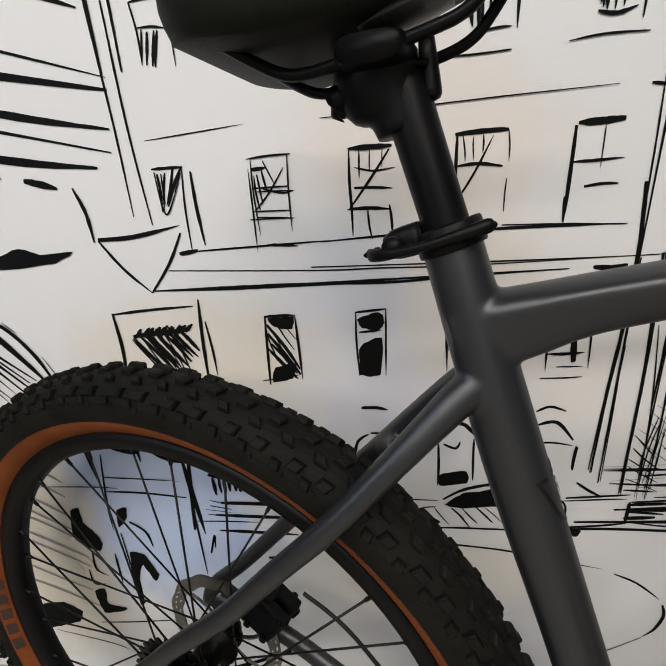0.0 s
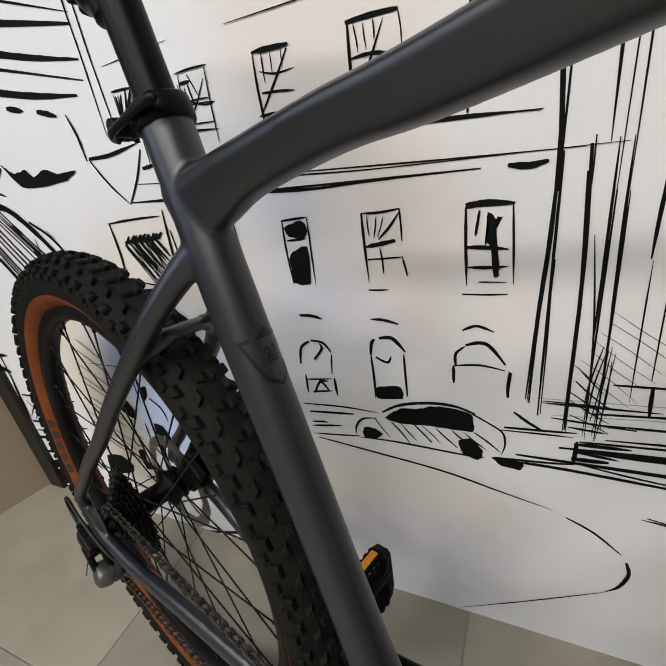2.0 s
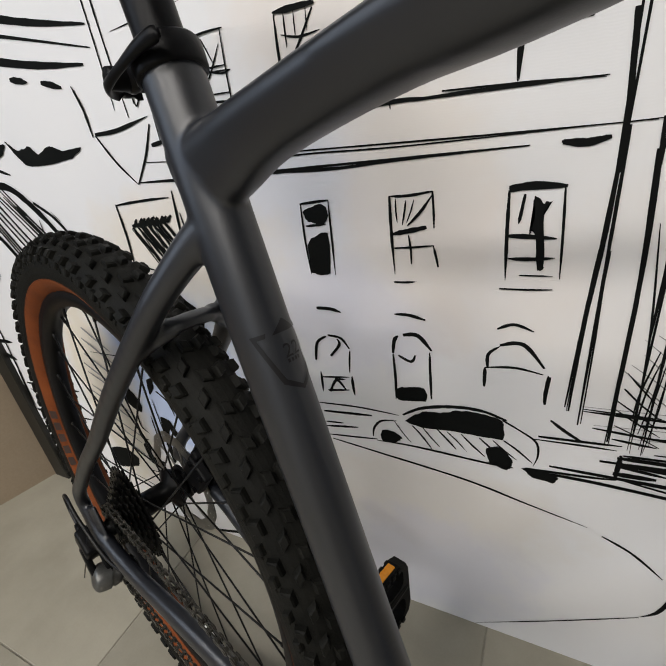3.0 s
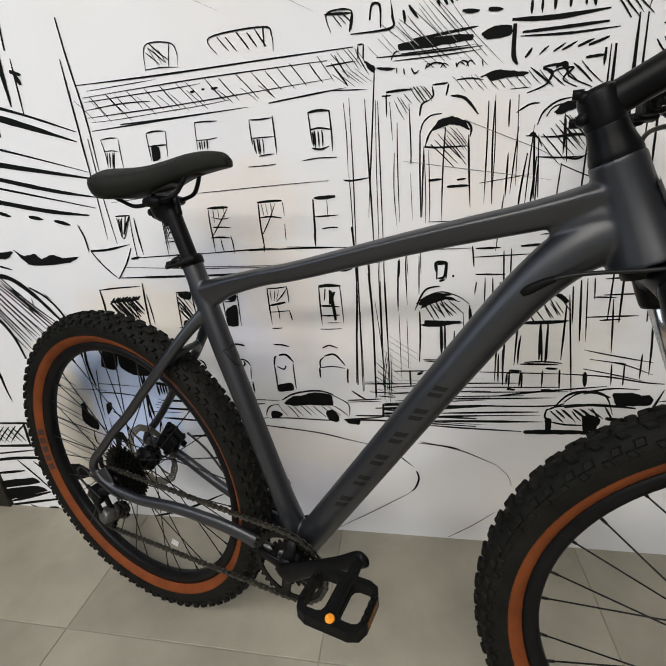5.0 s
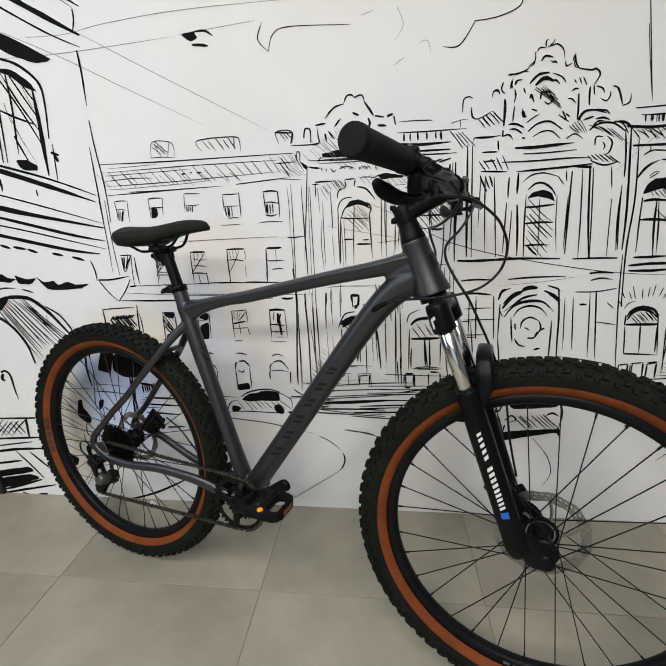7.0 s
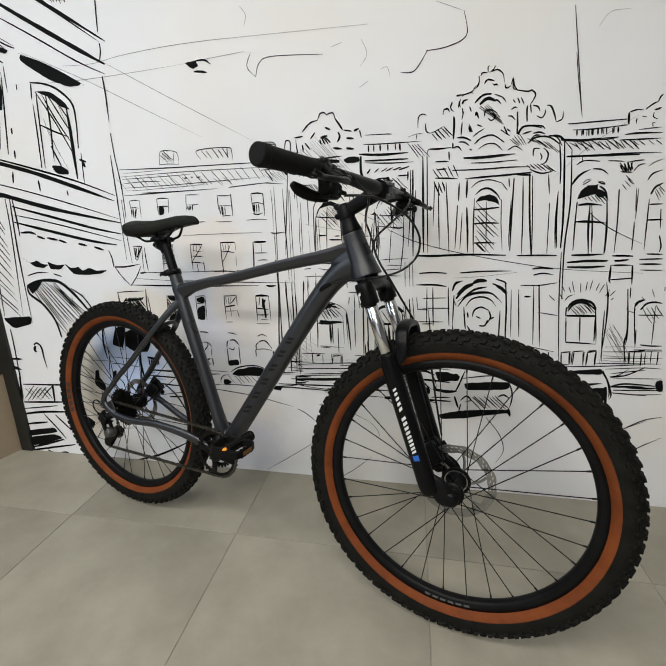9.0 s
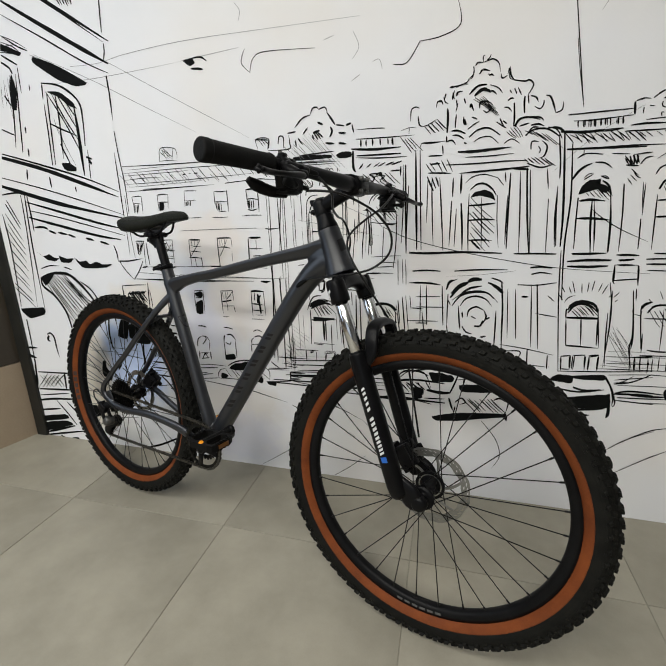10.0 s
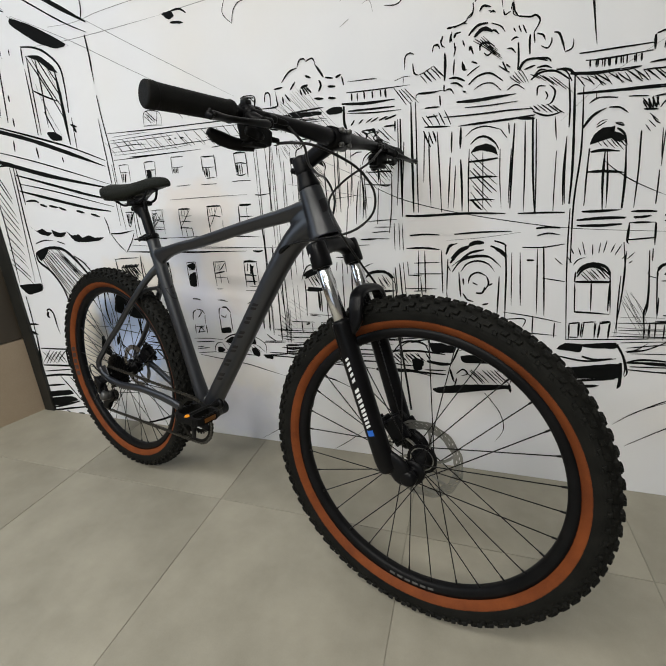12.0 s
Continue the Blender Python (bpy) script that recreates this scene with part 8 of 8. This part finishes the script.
for s0, s1, a0, a1, skew in ((0.40, 0.52, 196, 226, 0.10), (0.52, 0.80, 212, 226, 0.05)):
    part("decal", tube_patch(CAP, s0, s1, a0, a1, 0.0006, skew), M_WHITE, fork, "small white maker's mark")

# ---- cockpit ----
bm = bmesh.new()
sweep(bm, [(*(HT_TOP + AX * 0.008), 0.0236, 0.0236), (*(HT_TOP - AX * 0.001), 0.0244, 0.0244), (*(HT_TOP - AX * 0.006), 0.0240, 0.0240), (*(HT_TOP - AX * 0.020), 0.0205, 0.0205), (*(HT_TOP - AX * 0.034), 0.0185, 0.0185)], 4, 32)
part("headset", bm, M_BLACK, bike, "black headset and spacers")
ST0 = HT_TOP - AX * 0.052
BAR = Vector((0.903, 0, 1.045))
bm = bmesh.new()
sweep(bm, [(*(ST0 + AX * 0.020), 0.0185, 0.0180), (*(ST0 + AX * 0.014), 0.0198, 0.0192), (*(ST0 - AX * 0.010), 0.0198, 0.0188), (*(ST0 - AX * 0.015), 0.0180, 0.0170)], 3, 24)
sweep(bm, [(*(ST0 + Vector((-0.004, 0, -0.003))), 0.0155, 0.0170), (*(ST0.lerp(BAR, 0.4)), 0.0150, 0.0165), (*BAR, 0.020, 0.018)], 4, 20)
# the two pinch-bolt lugs behind the steerer
for dz in (-0.011, 0.008):
    q = ST0 + Vector((-0.0175, 0, dz))
    sweep(bm, [(q.x + 0.002, -0.0150, q.z, 0.0056, 0.0056), (q.x + 0.002, 0.0150, q.z, 0.0056, 0.0056)], 2, 14)
sweep(bm, [(BAR.x, -0.024, BAR.z, 0.0215, 0.0215), (BAR.x, 0.024, BAR.z, 0.0215, 0.0215)], 2, 24)
sweep(bm, [(*(ST0 - AX * 0.013), 0.0165, 0.0160), (*(ST0 - AX * 0.018), 0.0135, 0.0130)], 2, 24)
stem = part("stem", bm, M_BLACK, bike, "black alloy stem")
for s in (-1, 1):
    for dz in (-0.013, 0.013):
        part("bolt", tube([(BAR.x + 0.018, s * 0.014, BAR.z + dz, 0.0045, 0.0045), (BAR.x + 0.026, s * 0.014, BAR.z + dz, 0.0045, 0.0045)], 1, 8), M_GREYMETAL, stem)
    part("bolt", tube([(ST0.x - 0.026, s * 0.006, ST0.z - 0.012 * s, 0.005, 0.005), (ST0.x - 0.016, s * 0.006, ST0.z - 0.012 * s, 0.005, 0.005)], 1, 8), M_BLACK, stem)


def bar_at(y):
    """The handlebar's centre line: a gentle rise and back-sweep."""
    a = abs(y)
    return Vector((BAR.x - 0.113 * max(0, a - 0.05) * (0.9 + a), y, BAR.z + 0.008 * min(1, max(0, (a - 0.03) / 0.12)) + 0.015 * max(0, a - 0.15)))


HALF = 0.386
bm = bmesh.new()
sweep(bm, [(*bar_at(y), r, r) for y, r in ((-HALF, 0.0112), (-0.26, 0.0112), (-0.16, 0.0115), (-0.10, 0.0135), (-0.05, 0.0157), (0, 0.0159), (0.05, 0.0157), (0.10, 0.0135), (0.16, 0.0115), (0.26, 0.0112), (HALF, 0.0112))], 4, 20)
bar = part("handlebar", bm, M_BLACK, bike, "satin black riser handlebar")
for s in (-1, 1):
    ys = [HALF + 0.004, HALF + 0.002, HALF - 0.010, HALF - 0.016, HALF - 0.06, HALF - 0.118, HALF - 0.126, HALF - 0.132]
    rs = [0.013, 0.0176, 0.0180, 0.0172, 0.0164, 0.0160, 0.0172, 0.0158]
    part("grip", tube([(*bar_at(s * y), r, r) for y, r in zip(ys, rs)], 4, 24), M_GRIP, bar, "black rubber grip with a flared inner collar")
    p = bar_at(s * 0.228)
    bm = bmesh.new()
    sweep(bm, [(*bar_at(s * 0.220), 0.0165, 0.0165), (*bar_at(s * 0.236), 0.0165, 0.0165)], 2, 20)
    add_box(bm, (p.x - 0.006, min(s * 0.221, s * 0.235), p.z + 0.012), (p.x + 0.008, max(s * 0.221, s * 0.235), p.z + 0.022), 0.003)
    sweep(bm, [(p.x + 0.010, s * 0.232, p.z - 0.002, 0.010, 0.009), (p.x + 0.028, s * 0.238, p.z - 0.010, 0.011, 0.009), (p.x + 0.042, s * 0.236, p.z - 0.016, 0.009, 0.008), (p.x + 0.046, s * 0.222, p.z - 0.016, 0.008, 0.008)], 4, 14)
    sweep(bm, [(p.x + 0.012, s * 0.226, p.z - 0.001, 0.008, 0.009), (p.x + 0.022, s * 0.205, p.z - 0.003, 0.008, 0.008), (p.x + 0.028, s * 0.188, p.z - 0.004, 0.006, 0.006)], 4, 12)
    add_box(bm, (p.x + 0.006, min(s * 0.186, s * 0.244), p.z - 0.009), (p.x + 0.026, max(s * 0.186, s * 0.244), p.z + 0.006), 0.004)
    lever = part("brake_lever", bm, M_BLACK, bar, "black cable brake lever")
    part("lever_blade", tube([(p.x + 0.044, s * 0.222, p.z - 0.017, 0.006, 0.006), (p.x + 0.048, s * 0.240, p.z - 0.019, 0.006, 0.008), (p.x + 0.050, s * 0.275, p.z - 0.022, 0.0045, 0.009), (p.x + 0.044, s * 0.312, p.z - 0.023, 0.0045, 0.009), (p.x + 0.047, s * 0.340, p.z - 0.023, 0.005, 0.010), (p.x + 0.049, s * 0.347, p.z - 0.023, 0.003, 0.006)], 5, 12), M_BLACK, lever)
    part("barrel_adjuster", tube([(p.x + 0.027, s * 0.190, p.z - 0.004, 0.0052, 0.0052), (p.x + 0.032, s * 0.172, p.z - 0.006, 0.0048, 0.0048), (p.x + 0.034, s * 0.166, p.z - 0.007, 0.003, 0.003)], 3, 10), M_PLASTIC, lever)
    part("bolt", tube([(p.x - 0.004, s * 0.228, p.z + 0.020, 0.0035, 0.0035), (p.x - 0.004, s * 0.228, p.z + 0.025, 0.0035, 0.0035)], 1, 8), M_GREYMETAL, lever)
    bm = bmesh.new()
    q = bar_at(s * 0.212)
    sweep(bm, [(q.x + 0.004, s * 0.246, q.z - 0.026, 0.010, 0.007), (q.x + 0.004, s * 0.240, q.z - 0.025, 0.014, 0.010), (q.x + 0.003, s * 0.214, q.z - 0.027, 0.017, 0.0125), (q.x + 0.003, s * 0.194, q.z - 0.029, 0.014, 0.0110), (q.x + 0.004, s * 0.184, q.z - 0.031, 0.012, 0.010), (q.x + 0.006, s * 0.180, q.z - 0.031, 0.006, 0.006)], 4, 24, True, 4.5)
    add_box(bm, (q.x - 0.014, min(s * 0.200, s * 0.236), q.z - 0.047), (q.x + 0.016, max(s * 0.200, s * 0.236), q.z - 0.040), 0.003)
    sweep(bm, [(*bar_at(s * 0.205), 0.0158, 0.0158), (*bar_at(s * 0.216), 0.0158, 0.0158)], 2, 20)
    add_box(bm, (q.x - 0.008, min(s * 0.204, s * 0.217), q.z - 0.026), (q.x + 0.010, max(s * 0.204, s * 0.217), q.z - 0.008), 0.003)
    shifter = part("shifter", bm, M_PLASTIC, bar, "black trigger shifter pod")
    part("thumb_lever", tube([(q.x - 0.004, s * 0.212, q.z - 0.044, 0.008, 0.008), (q.x - 0.020, s * 0.238, q.z - 0.042, 0.009, 0.010), (q.x - 0.032, s * 0.262, q.z - 0.034, 0.009, 0.011), (q.x - 0.038, s * 0.277, q.z - 0.025, 0.005, 0.006)], 4, 12), M_PLASTIC, shifter)
    part("trigger_lever", tube([(q.x + 0.018, s * 0.218, q.z - 0.034, 0.006, 0.004), (q.x + 0.030, s * 0.240, q.z - 0.032, 0.009, 0.004), (q.x + 0.028, s * 0.262, q.z - 0.030, 0.006, 0.003)], 4, 12), M_PLASTIC, shifter)
    part("cable_ferrule", tube([(q.x + 0.006, s * 0.186, q.z - 0.030, 0.005, 0.005), (q.x + 0.012, s * 0.168, q.z - 0.032, 0.0042, 0.0042)], 2, 10), M_PLASTIC, shifter)

# ---- cables ----
CABLES = [
    [(0.894, -0.170, 1.018), (0.922, -0.160, 1.018), (0.950, -0.142, 1.014), (0.974, -0.100, 0.999), (0.992, -0.058, 0.978), (1.003, -0.022, 0.943), (0.996, -0.010, 0.904), (0.969, -0.022, 0.874), (0.931, -0.036, 0.859), (0.880, -0.042, 0.850), (0.832, -0.031, 0.843), (0.800, -0.0265, 0.836), (0.780, -0.0255, 0.826)],
    [(0.918, 0.168, 1.042), (0.930, 0.130, 1.030), (0.930, 0.088, 1.006), (0.918, 0.020, 0.972), (0.899, -0.002, 0.946), (0.902, -0.026, 0.921), (0.922, -0.040, 0.888), (0.947, -0.036, 0.851), (0.968, -0.006, 0.802), (0.989, 0.035, 0.746), (1.020, 0.064, 0.660), (1.040, 0.086, 0.540), (1.060, 0.080, 0.460)],
    [(0.918, -0.168, 1.042), (0.935, -0.150, 1.015), (0.915, -0.110, 0.990), (0.885, -0.040, 0.978), (0.862, 0.020, 0.975), (0.862, 0.044, 0.955), (0.872, 0.042, 0.925), (0.868, 0.034, 0.890), (0.850, 0.026, 0.872)],
]
for pts in CABLES:
    part("cable", wire(pts, 0.0024, 10), M_CABLE, bike, "black cable housing")
part("cable", wire([(0.060, -0.069, 0.345), (0.02, -0.075, 0.350), (-0.030, -0.079, 0.382), (-0.060, -0.078, 0.396), (-0.082, -0.077, 0.384), (-0.080, -0.077, 0.362), (-0.058, -0.078, 0.348)], 0.0022, 10), M_CABLE, bike, "black derailleur cable loop")

# ---- brake calipers ----
def caliper_mesh():
    """Mechanical disc caliper: two body halves over the disc, an arm, a mount and bolt heads."""
    bm = add_box(bmesh.new(), (-0.020, -0.016, -0.024), (0.020, -0.003, 0.024), 0.003)
    add_box(bm, (-0.022, 0.003, -0.026), (0.022, 0.018, 0.026), 0.003)
    add_box(bm, (-0.022, -0.012, -0.032), (-0.008, 0.012, 0.032), 0.003)
    add_box(bm, (-0.004, 0.016, -0.010), (0.030, 0.024, 0.006), 0.003)
    for x, z in ((-0.012, -0.018), (-0.012, 0.018), (0.012, -0.018), (0.012, 0.018)):
        sweep(bm, [(x, 0.016, z, 0.004, 0.004), (x, 0.023, z, 0.004, 0.004)], 1, 8)
        sweep(bm, [(x, -0.020, z, 0.0042, 0.0042), (x, -0.014, z, 0.0042, 0.0042)], 1, 8)
    sweep(bm, [(0.002, 0.014, 0.002, 0.013, 0.013), (0.002, 0.026, 0.002, 0.011, 0.011)], 1, 16)
    sweep(bm, [(-0.022, 0.0, -0.034, 0.0055, 0.0055), (-0.022, 0.0, 0.038, 0.0055, 0.0055)], 1, 10)
    return bm


cal = part("rear_caliper", caliper_mesh(), M_BLACK, bike, "black disc brake caliper", False)
cal.matrix_local = pose(0.066, 0.052, 0.418, 0, 38, 0)
part("cable", wire([(0.098, 0.074, 0.432), (0.15, 0.074, 0.40), (0.25, 0.060, 0.330), (0.40, 0.05, 0.32)], 0.0024), M_CABLE, bike, "black brake cable")
cal = part("front_caliper", caliper_mesh(), M_BLACK, bike, "black disc brake caliper", False)
cal.matrix_local = STEER @ pose(1.050, 0.036, 0.432, 0, -38, 0) @ Matrix.Scale(1.15, 4)

# ---- drivetrain ----
PHI = radians(35)                                  # the right crank points forwards and up
CH_Y = -0.048
crankset = part("crankset", tube([(BB.x, -0.062, BB.z, 0.022, 0.022), (BB.x, 0.062, BB.z, 0.022, 0.022)], 2, 24), M_BLACK, bike, "black two-ring crankset")
for teeth, y in ((36, CH_Y - 0.003), (22, CH_Y + 0.006)):
    rr = teeth * 0.0127 / (2 * math.pi)
    ch = part("chainring", toothed(rr - 0.003, rr + 0.0035, rr - 0.012, y - 0.0015, y + 0.0015, teeth), M_DARKSTEEL, crankset, "dark steel chainring", False)
    ch.location = BB
bm = bmesh.new()
for k in range(4):
    a = PHI + math.pi / 4 + k * math.pi / 2
    sweep(bm, [(BB.x, CH_Y - 0.008, BB.z, 0.004, 0.012), (BB.x + 0.064 * math.cos(a), CH_Y - 0.005, BB.z + 0.064 * math.sin(a), 0.003, 0.009)], 2, 10)
part("spider", bm, M_BLACK, crankset)


def crank_end(s):
    d, a, reach = (1, PHI, 0.180) if s < 0 else (-1, PHI - radians(11), 0.172)
    return Vector((BB.x + d * reach * math.cos(a), s * 0.078, BB.z + d * reach * math.sin(a)))


def rounded_plate(bm, outer, holes, z0, z1):
    """A flat cage: a rounded outline minus rounded openings, given as (cx, cy, hx, hy, corner)."""
    def loop(cx, cy, hx, hy, c, n=2):
        out = []
        for qx, qy, a in ((1, 1, 0), (-1, 1, 90), (-1, -1, 180), (1, -1, 270)):
            for k in range(n + 1):
                t = radians(a + 90 * k / n)
                out.append((cx + qx * (hx - c) + c * math.cos(t), cy + qy * (hy - c) + c * math.sin(t)))
        return out
    edges = []
    for args in [outer] + holes:
        vs = [bm.verts.new((x, y, z0)) for x, y in loop(*args)]
        edges += [bm.edges.new((vs[k], vs[(k + 1) % len(vs)])) for k in range(len(vs))]
    faces = [g for g in bmesh.ops.triangle_fill(bm, use_beauty=True, use_dissolve=False, edges=edges)["geom"] if isinstance(g, bmesh.types.BMFace)]
    up = bmesh.ops.extrude_face_region(bm, geom=faces)["geom"]
    bmesh.ops.translate(bm, vec=(0, 0, z1 - z0), verts=[g for g in up if isinstance(g, bmesh.types.BMVert)])
    return bm


def build_pedal(s, tilt):
    """Cage pedal: a chamfered frame with an opening each side of the axle body, teeth and amber reflectors."""
    bm = rounded_plate(bmesh.new(), (0, 0.075, 0.049, 0.040, 0.019), [(0.0250, 0.074, 0.0155, 0.029, 0.009), (-0.0250, 0.074, 0.0155, 0.029, 0.009)], -0.0085, 0.0085)
    for x in (-1, 1):
        for k in range(4):
            for z in (-1, 1):
                add_box(bm, (x * 0.044 - 0.003, 0.054 + 0.012 * k, z * 0.0095 - 0.002), (x * 0.044 + 0.003, 0.060 + 0.012 * k, z * 0.0095 + 0.002))
    sweep(bm, [(0, 0.004, 0, 0.007, 0.007), (0, 0.030, 0, 0.0085, 0.0085), (0, 0.040, 0, 0.0110, 0.0110), (0, 0.104, 0, 0.0100, 0.0100), (0, 0.114, 0, 0.008, 0.008)], 3, 14)
    ob = part("pedal", bm, M_PLASTIC, bike, "black plastic cage pedal with amber reflectors", False)
    ob.matrix_local = Matrix.Translation(crank_end(s)) @ Matrix.Rotation(math.pi if s < 0 else 0, 4, "Z") @ Matrix.Rotation(radians(tilt), 4, "Y")
    for x in (-1, 1):
        # right-hand reflectors take the darkened amber, painted as if unlit
        part("reflector", box_mesh((x * 0.0480 - 0.002, 0.058, -0.0055), (x * 0.0480 + 0.002, 0.092, 0.0055), 0.001), M_SHADEAMBER if s < 0 else M_AMBER, ob, "amber pedal reflector", False)
    part("dust_cap", tube([(-0.004, 0.1072, 0.006, 0.0066, 0.0066), (-0.004, 0.1076, 0.0105, 0.0062, 0.0062), (-0.004, 0.1078, 0.0116, 0.0040, 0.0040)], 2, 16), M_AMBER, ob, "round amber axle cap")
    return ob


for s in (-1, 1):
    e = crank_end(s)
    part("crank_arm", tube([(BB.x, s * 0.066, BB.z, 0.010, 0.019), (*(BB.lerp(e, 0.3) + Vector((0, s * 0.046, 0))), 0.008, 0.015), (*(BB.lerp(e, 0.75) + Vector((0, s * 0.018, 0))), 0.0075, 0.013), (*e, 0.008, 0.0145), (*(e + (e - BB) * 0.06), 0.006, 0.010)], 5, 16), M_BLACK, crankset, "black crank arm")
    build_pedal(s, 2 if s < 0 else -94)

# derailleur: knuckle, parallelogram, cage with two jockey wheels
JOCKEY = [Vector((-0.006, -0.049, 0.282)), Vector((-0.058, -0.049, 0.235))]
bm = bmesh.new()
sweep(bm, [(-0.002, -0.064, 0.350, 0.008, 0.010), (-0.012, -0.070, 0.346, 0.009, 0.012), (-0.022, -0.074, 0.342, 0.009, 0.012)], 3, 14)
# squarish body with its linkage plates and adjusting screws
add_box(bm, (-0.019, -0.011, -0.015), (0.019, 0.011, 0.015), 0.004, pose(-0.031, -0.077, 0.336, 0, 32, 0))
add_box(bm, (-0.008, -0.004, -0.024), (0.008, 0.004, 0.020), 0.003, pose(-0.024, -0.086, 0.316, 0, -22, 0))
add_box(bm, (-0.006, -0.004, -0.024), (0.006, 0.004, 0.020), 0.002, pose(-0.012, -0.070, 0.315, 0, -22, 0))
for dz in (0.0, 0.009):
    sweep(bm, [(-0.046, -0.074, 0.330 + dz, 0.0028, 0.0028), (-0.053, -0.074, 0.328 + dz, 0.0028, 0.0028)], 1, 8)
der = part("rear_derailleur", bm, M_BLACK, bike, "grey and black rear derailleur")
bm = bmesh.new()
sweep(bm, [(-0.014, -0.092, 0.293, 0.007, 0.009), (-0.013, -0.087, 0.292, 0.016, 0.0175), (-0.010, -0.074, 0.290, 0.0175, 0.019), (-0.006, -0.062, 0.287, 0.015, 0.016), (-0.004, -0.056, 0.285, 0.008, 0.009)], 4, 20)
part("lower_knuckle", bm, M_GREYMETAL, der, "grey alloy lower knuckle")
part("cable_tail", wire([(-0.026, -0.090, 0.312), (-0.036, -0.093, 0.292), (-0.052, -0.094, 0.270)], 0.0009, 4, 6), M_CHAIN, der, "bare cable end")
bm = bmesh.new()
for y in (-0.057, -0.041):
    sweep(bm, [(JOCKEY[0].x + 0.014, y, JOCKEY[0].z + 0.012, 0.0012, 0.010), (JOCKEY[0].x, y, JOCKEY[0].z, 0.0012, 0.016), (0.5 * (JOCKEY[0].x + JOCKEY[1].x), y, 0.5 * (JOCKEY[0].z + JOCKEY[1].z), 0.0012, 0.010), (JOCKEY[1].x, y, JOCKEY[1].z, 0.0012, 0.015), (JOCKEY[1].x - 0.012, y, JOCKEY[1].z - 0.010, 0.0012, 0.006)], 4, 12)
part("cage", bm, M_BLACK, der)
for j in JOCKEY:
    w = part("jockey_wheel", toothed(0.017, 0.0215, 0.004, -0.003, 0.003, 11), M_PLASTIC, der, smooth=False)
    w.location = j
part("adjuster", tube([(-0.046, -0.079, 0.344, 0.0048, 0.0048), (-0.060, -0.078, 0.349, 0.0040, 0.0040)], 2, 10), M_BLACK, der)


def build_chain():
    """Inner and outer links along the run: over the ring, the cassette and the two jockey wheels."""
    rr, rc = 0.0735, 13 * 0.0127 / (2 * math.pi)
    ax, by = Vector((0, CH_Y, R_WHEEL)), BB
    ctrl = []
    for k in range(9):
        a = radians(-75 + 165 * k / 8)
        ctrl.append((by.x + rr * math.cos(a), CH_Y - 0.003, by.z + rr * math.sin(a)))
    for k in range(7):
        a = radians(92 + 168 * k / 6)
        ctrl.append((REAR_X + rc * math.cos(a), -0.0485, ax.z + rc * math.sin(a)))
    for k in range(4):
        a = radians(80 - 130 * k / 3)
        ctrl.append((JOCKEY[0].x + 0.020 * math.cos(a), -0.049, JOCKEY[0].z + 0.020 * math.sin(a)))
    for k in range(5):
        a = radians(120 + 150 * k / 4)
        ctrl.append((JOCKEY[1].x + 0.020 * math.cos(a), -0.049, JOCKEY[1].z + 0.020 * math.sin(a)))
    ctrl.append(ctrl[0])
    pts = [Vector(c) for c in ctrl]
    out, carry = [], 0.0
    for p, q in zip(pts, pts[1:]):
        length = (q - p).length
        d = carry
        while d < length:
            out.append(p.lerp(q, d / length))
            d += 0.0127
        carry = d - length
    bm = bmesh.new()
    for k, (p, q) in enumerate(zip(out, out[1:])):
        t = (q - p)
        if t.length > 0.02:
            continue
        mid, ang = (p + q) / 2, math.atan2(t.z, t.x)
        m = Matrix.Translation(mid) @ Matrix.Rotation(-ang, 4, "Y")
        off = 0.0032 if k % 2 else 0.0018
        for s in (-1, 1):
            add_box(bm, (-0.0064, s * off - 0.0006, -0.0026), (0.0064, s * off + 0.0006, 0.0026), 0, m)
            for x in (-0.0064, 0.0064):
                sweep(bm, [(*(m @ Vector((x, s * off - 0.0006, 0))), 0.0042, 0.0042), (*(m @ Vector((x, s * off + 0.0006, 0))), 0.0042, 0.0042)], 1, 8)
        sweep(bm, [(*(m @ Vector((-0.0064, -0.0044, 0))), 0.0021, 0.0021), (*(m @ Vector((-0.0064, 0.0044, 0))), 0.0021, 0.0021)], 1, 6)
    return part("chain", bm, M_CHAIN, bike, "steel roller chain", False)


build_chain()
# paper tag hung on a spoke
tag = part("paper_tag", box_mesh((-0.009, -0.0006, -0.008), (0.009, 0.0006, 0.008), 0.0004), M_WHITE, rear_wheel, "small white paper tag", False)
tag.matrix_local = pose(0.105, -0.006, -0.170, 0, 20, 10)

# ---- floor tiles, 600 mm, laid with a thin joint ----
TILE, JOINT = 0.605, 0.0024
tile_bm = add_box(bmesh.new(), (JOINT / 2, JOINT / 2, -0.012), (TILE - JOINT / 2, TILE - JOINT / 2, 0.0), 0.0012)
tile_me = bpy.data.meshes.new("floor_tile")
tile_bm.to_mesh(tile_me)
tile_bm.free()
tile_me.materials.append(M_TILE)
for i in range(-5, 7):
    for j in range(-10, 1):
        x, y = -0.11 + TILE * i, -0.345 + TILE * j
        if y > 0.12:
            continue
        t = new("floor_tile", tile_me)
        t.location = (x, y, 0)
        t.parent = floor
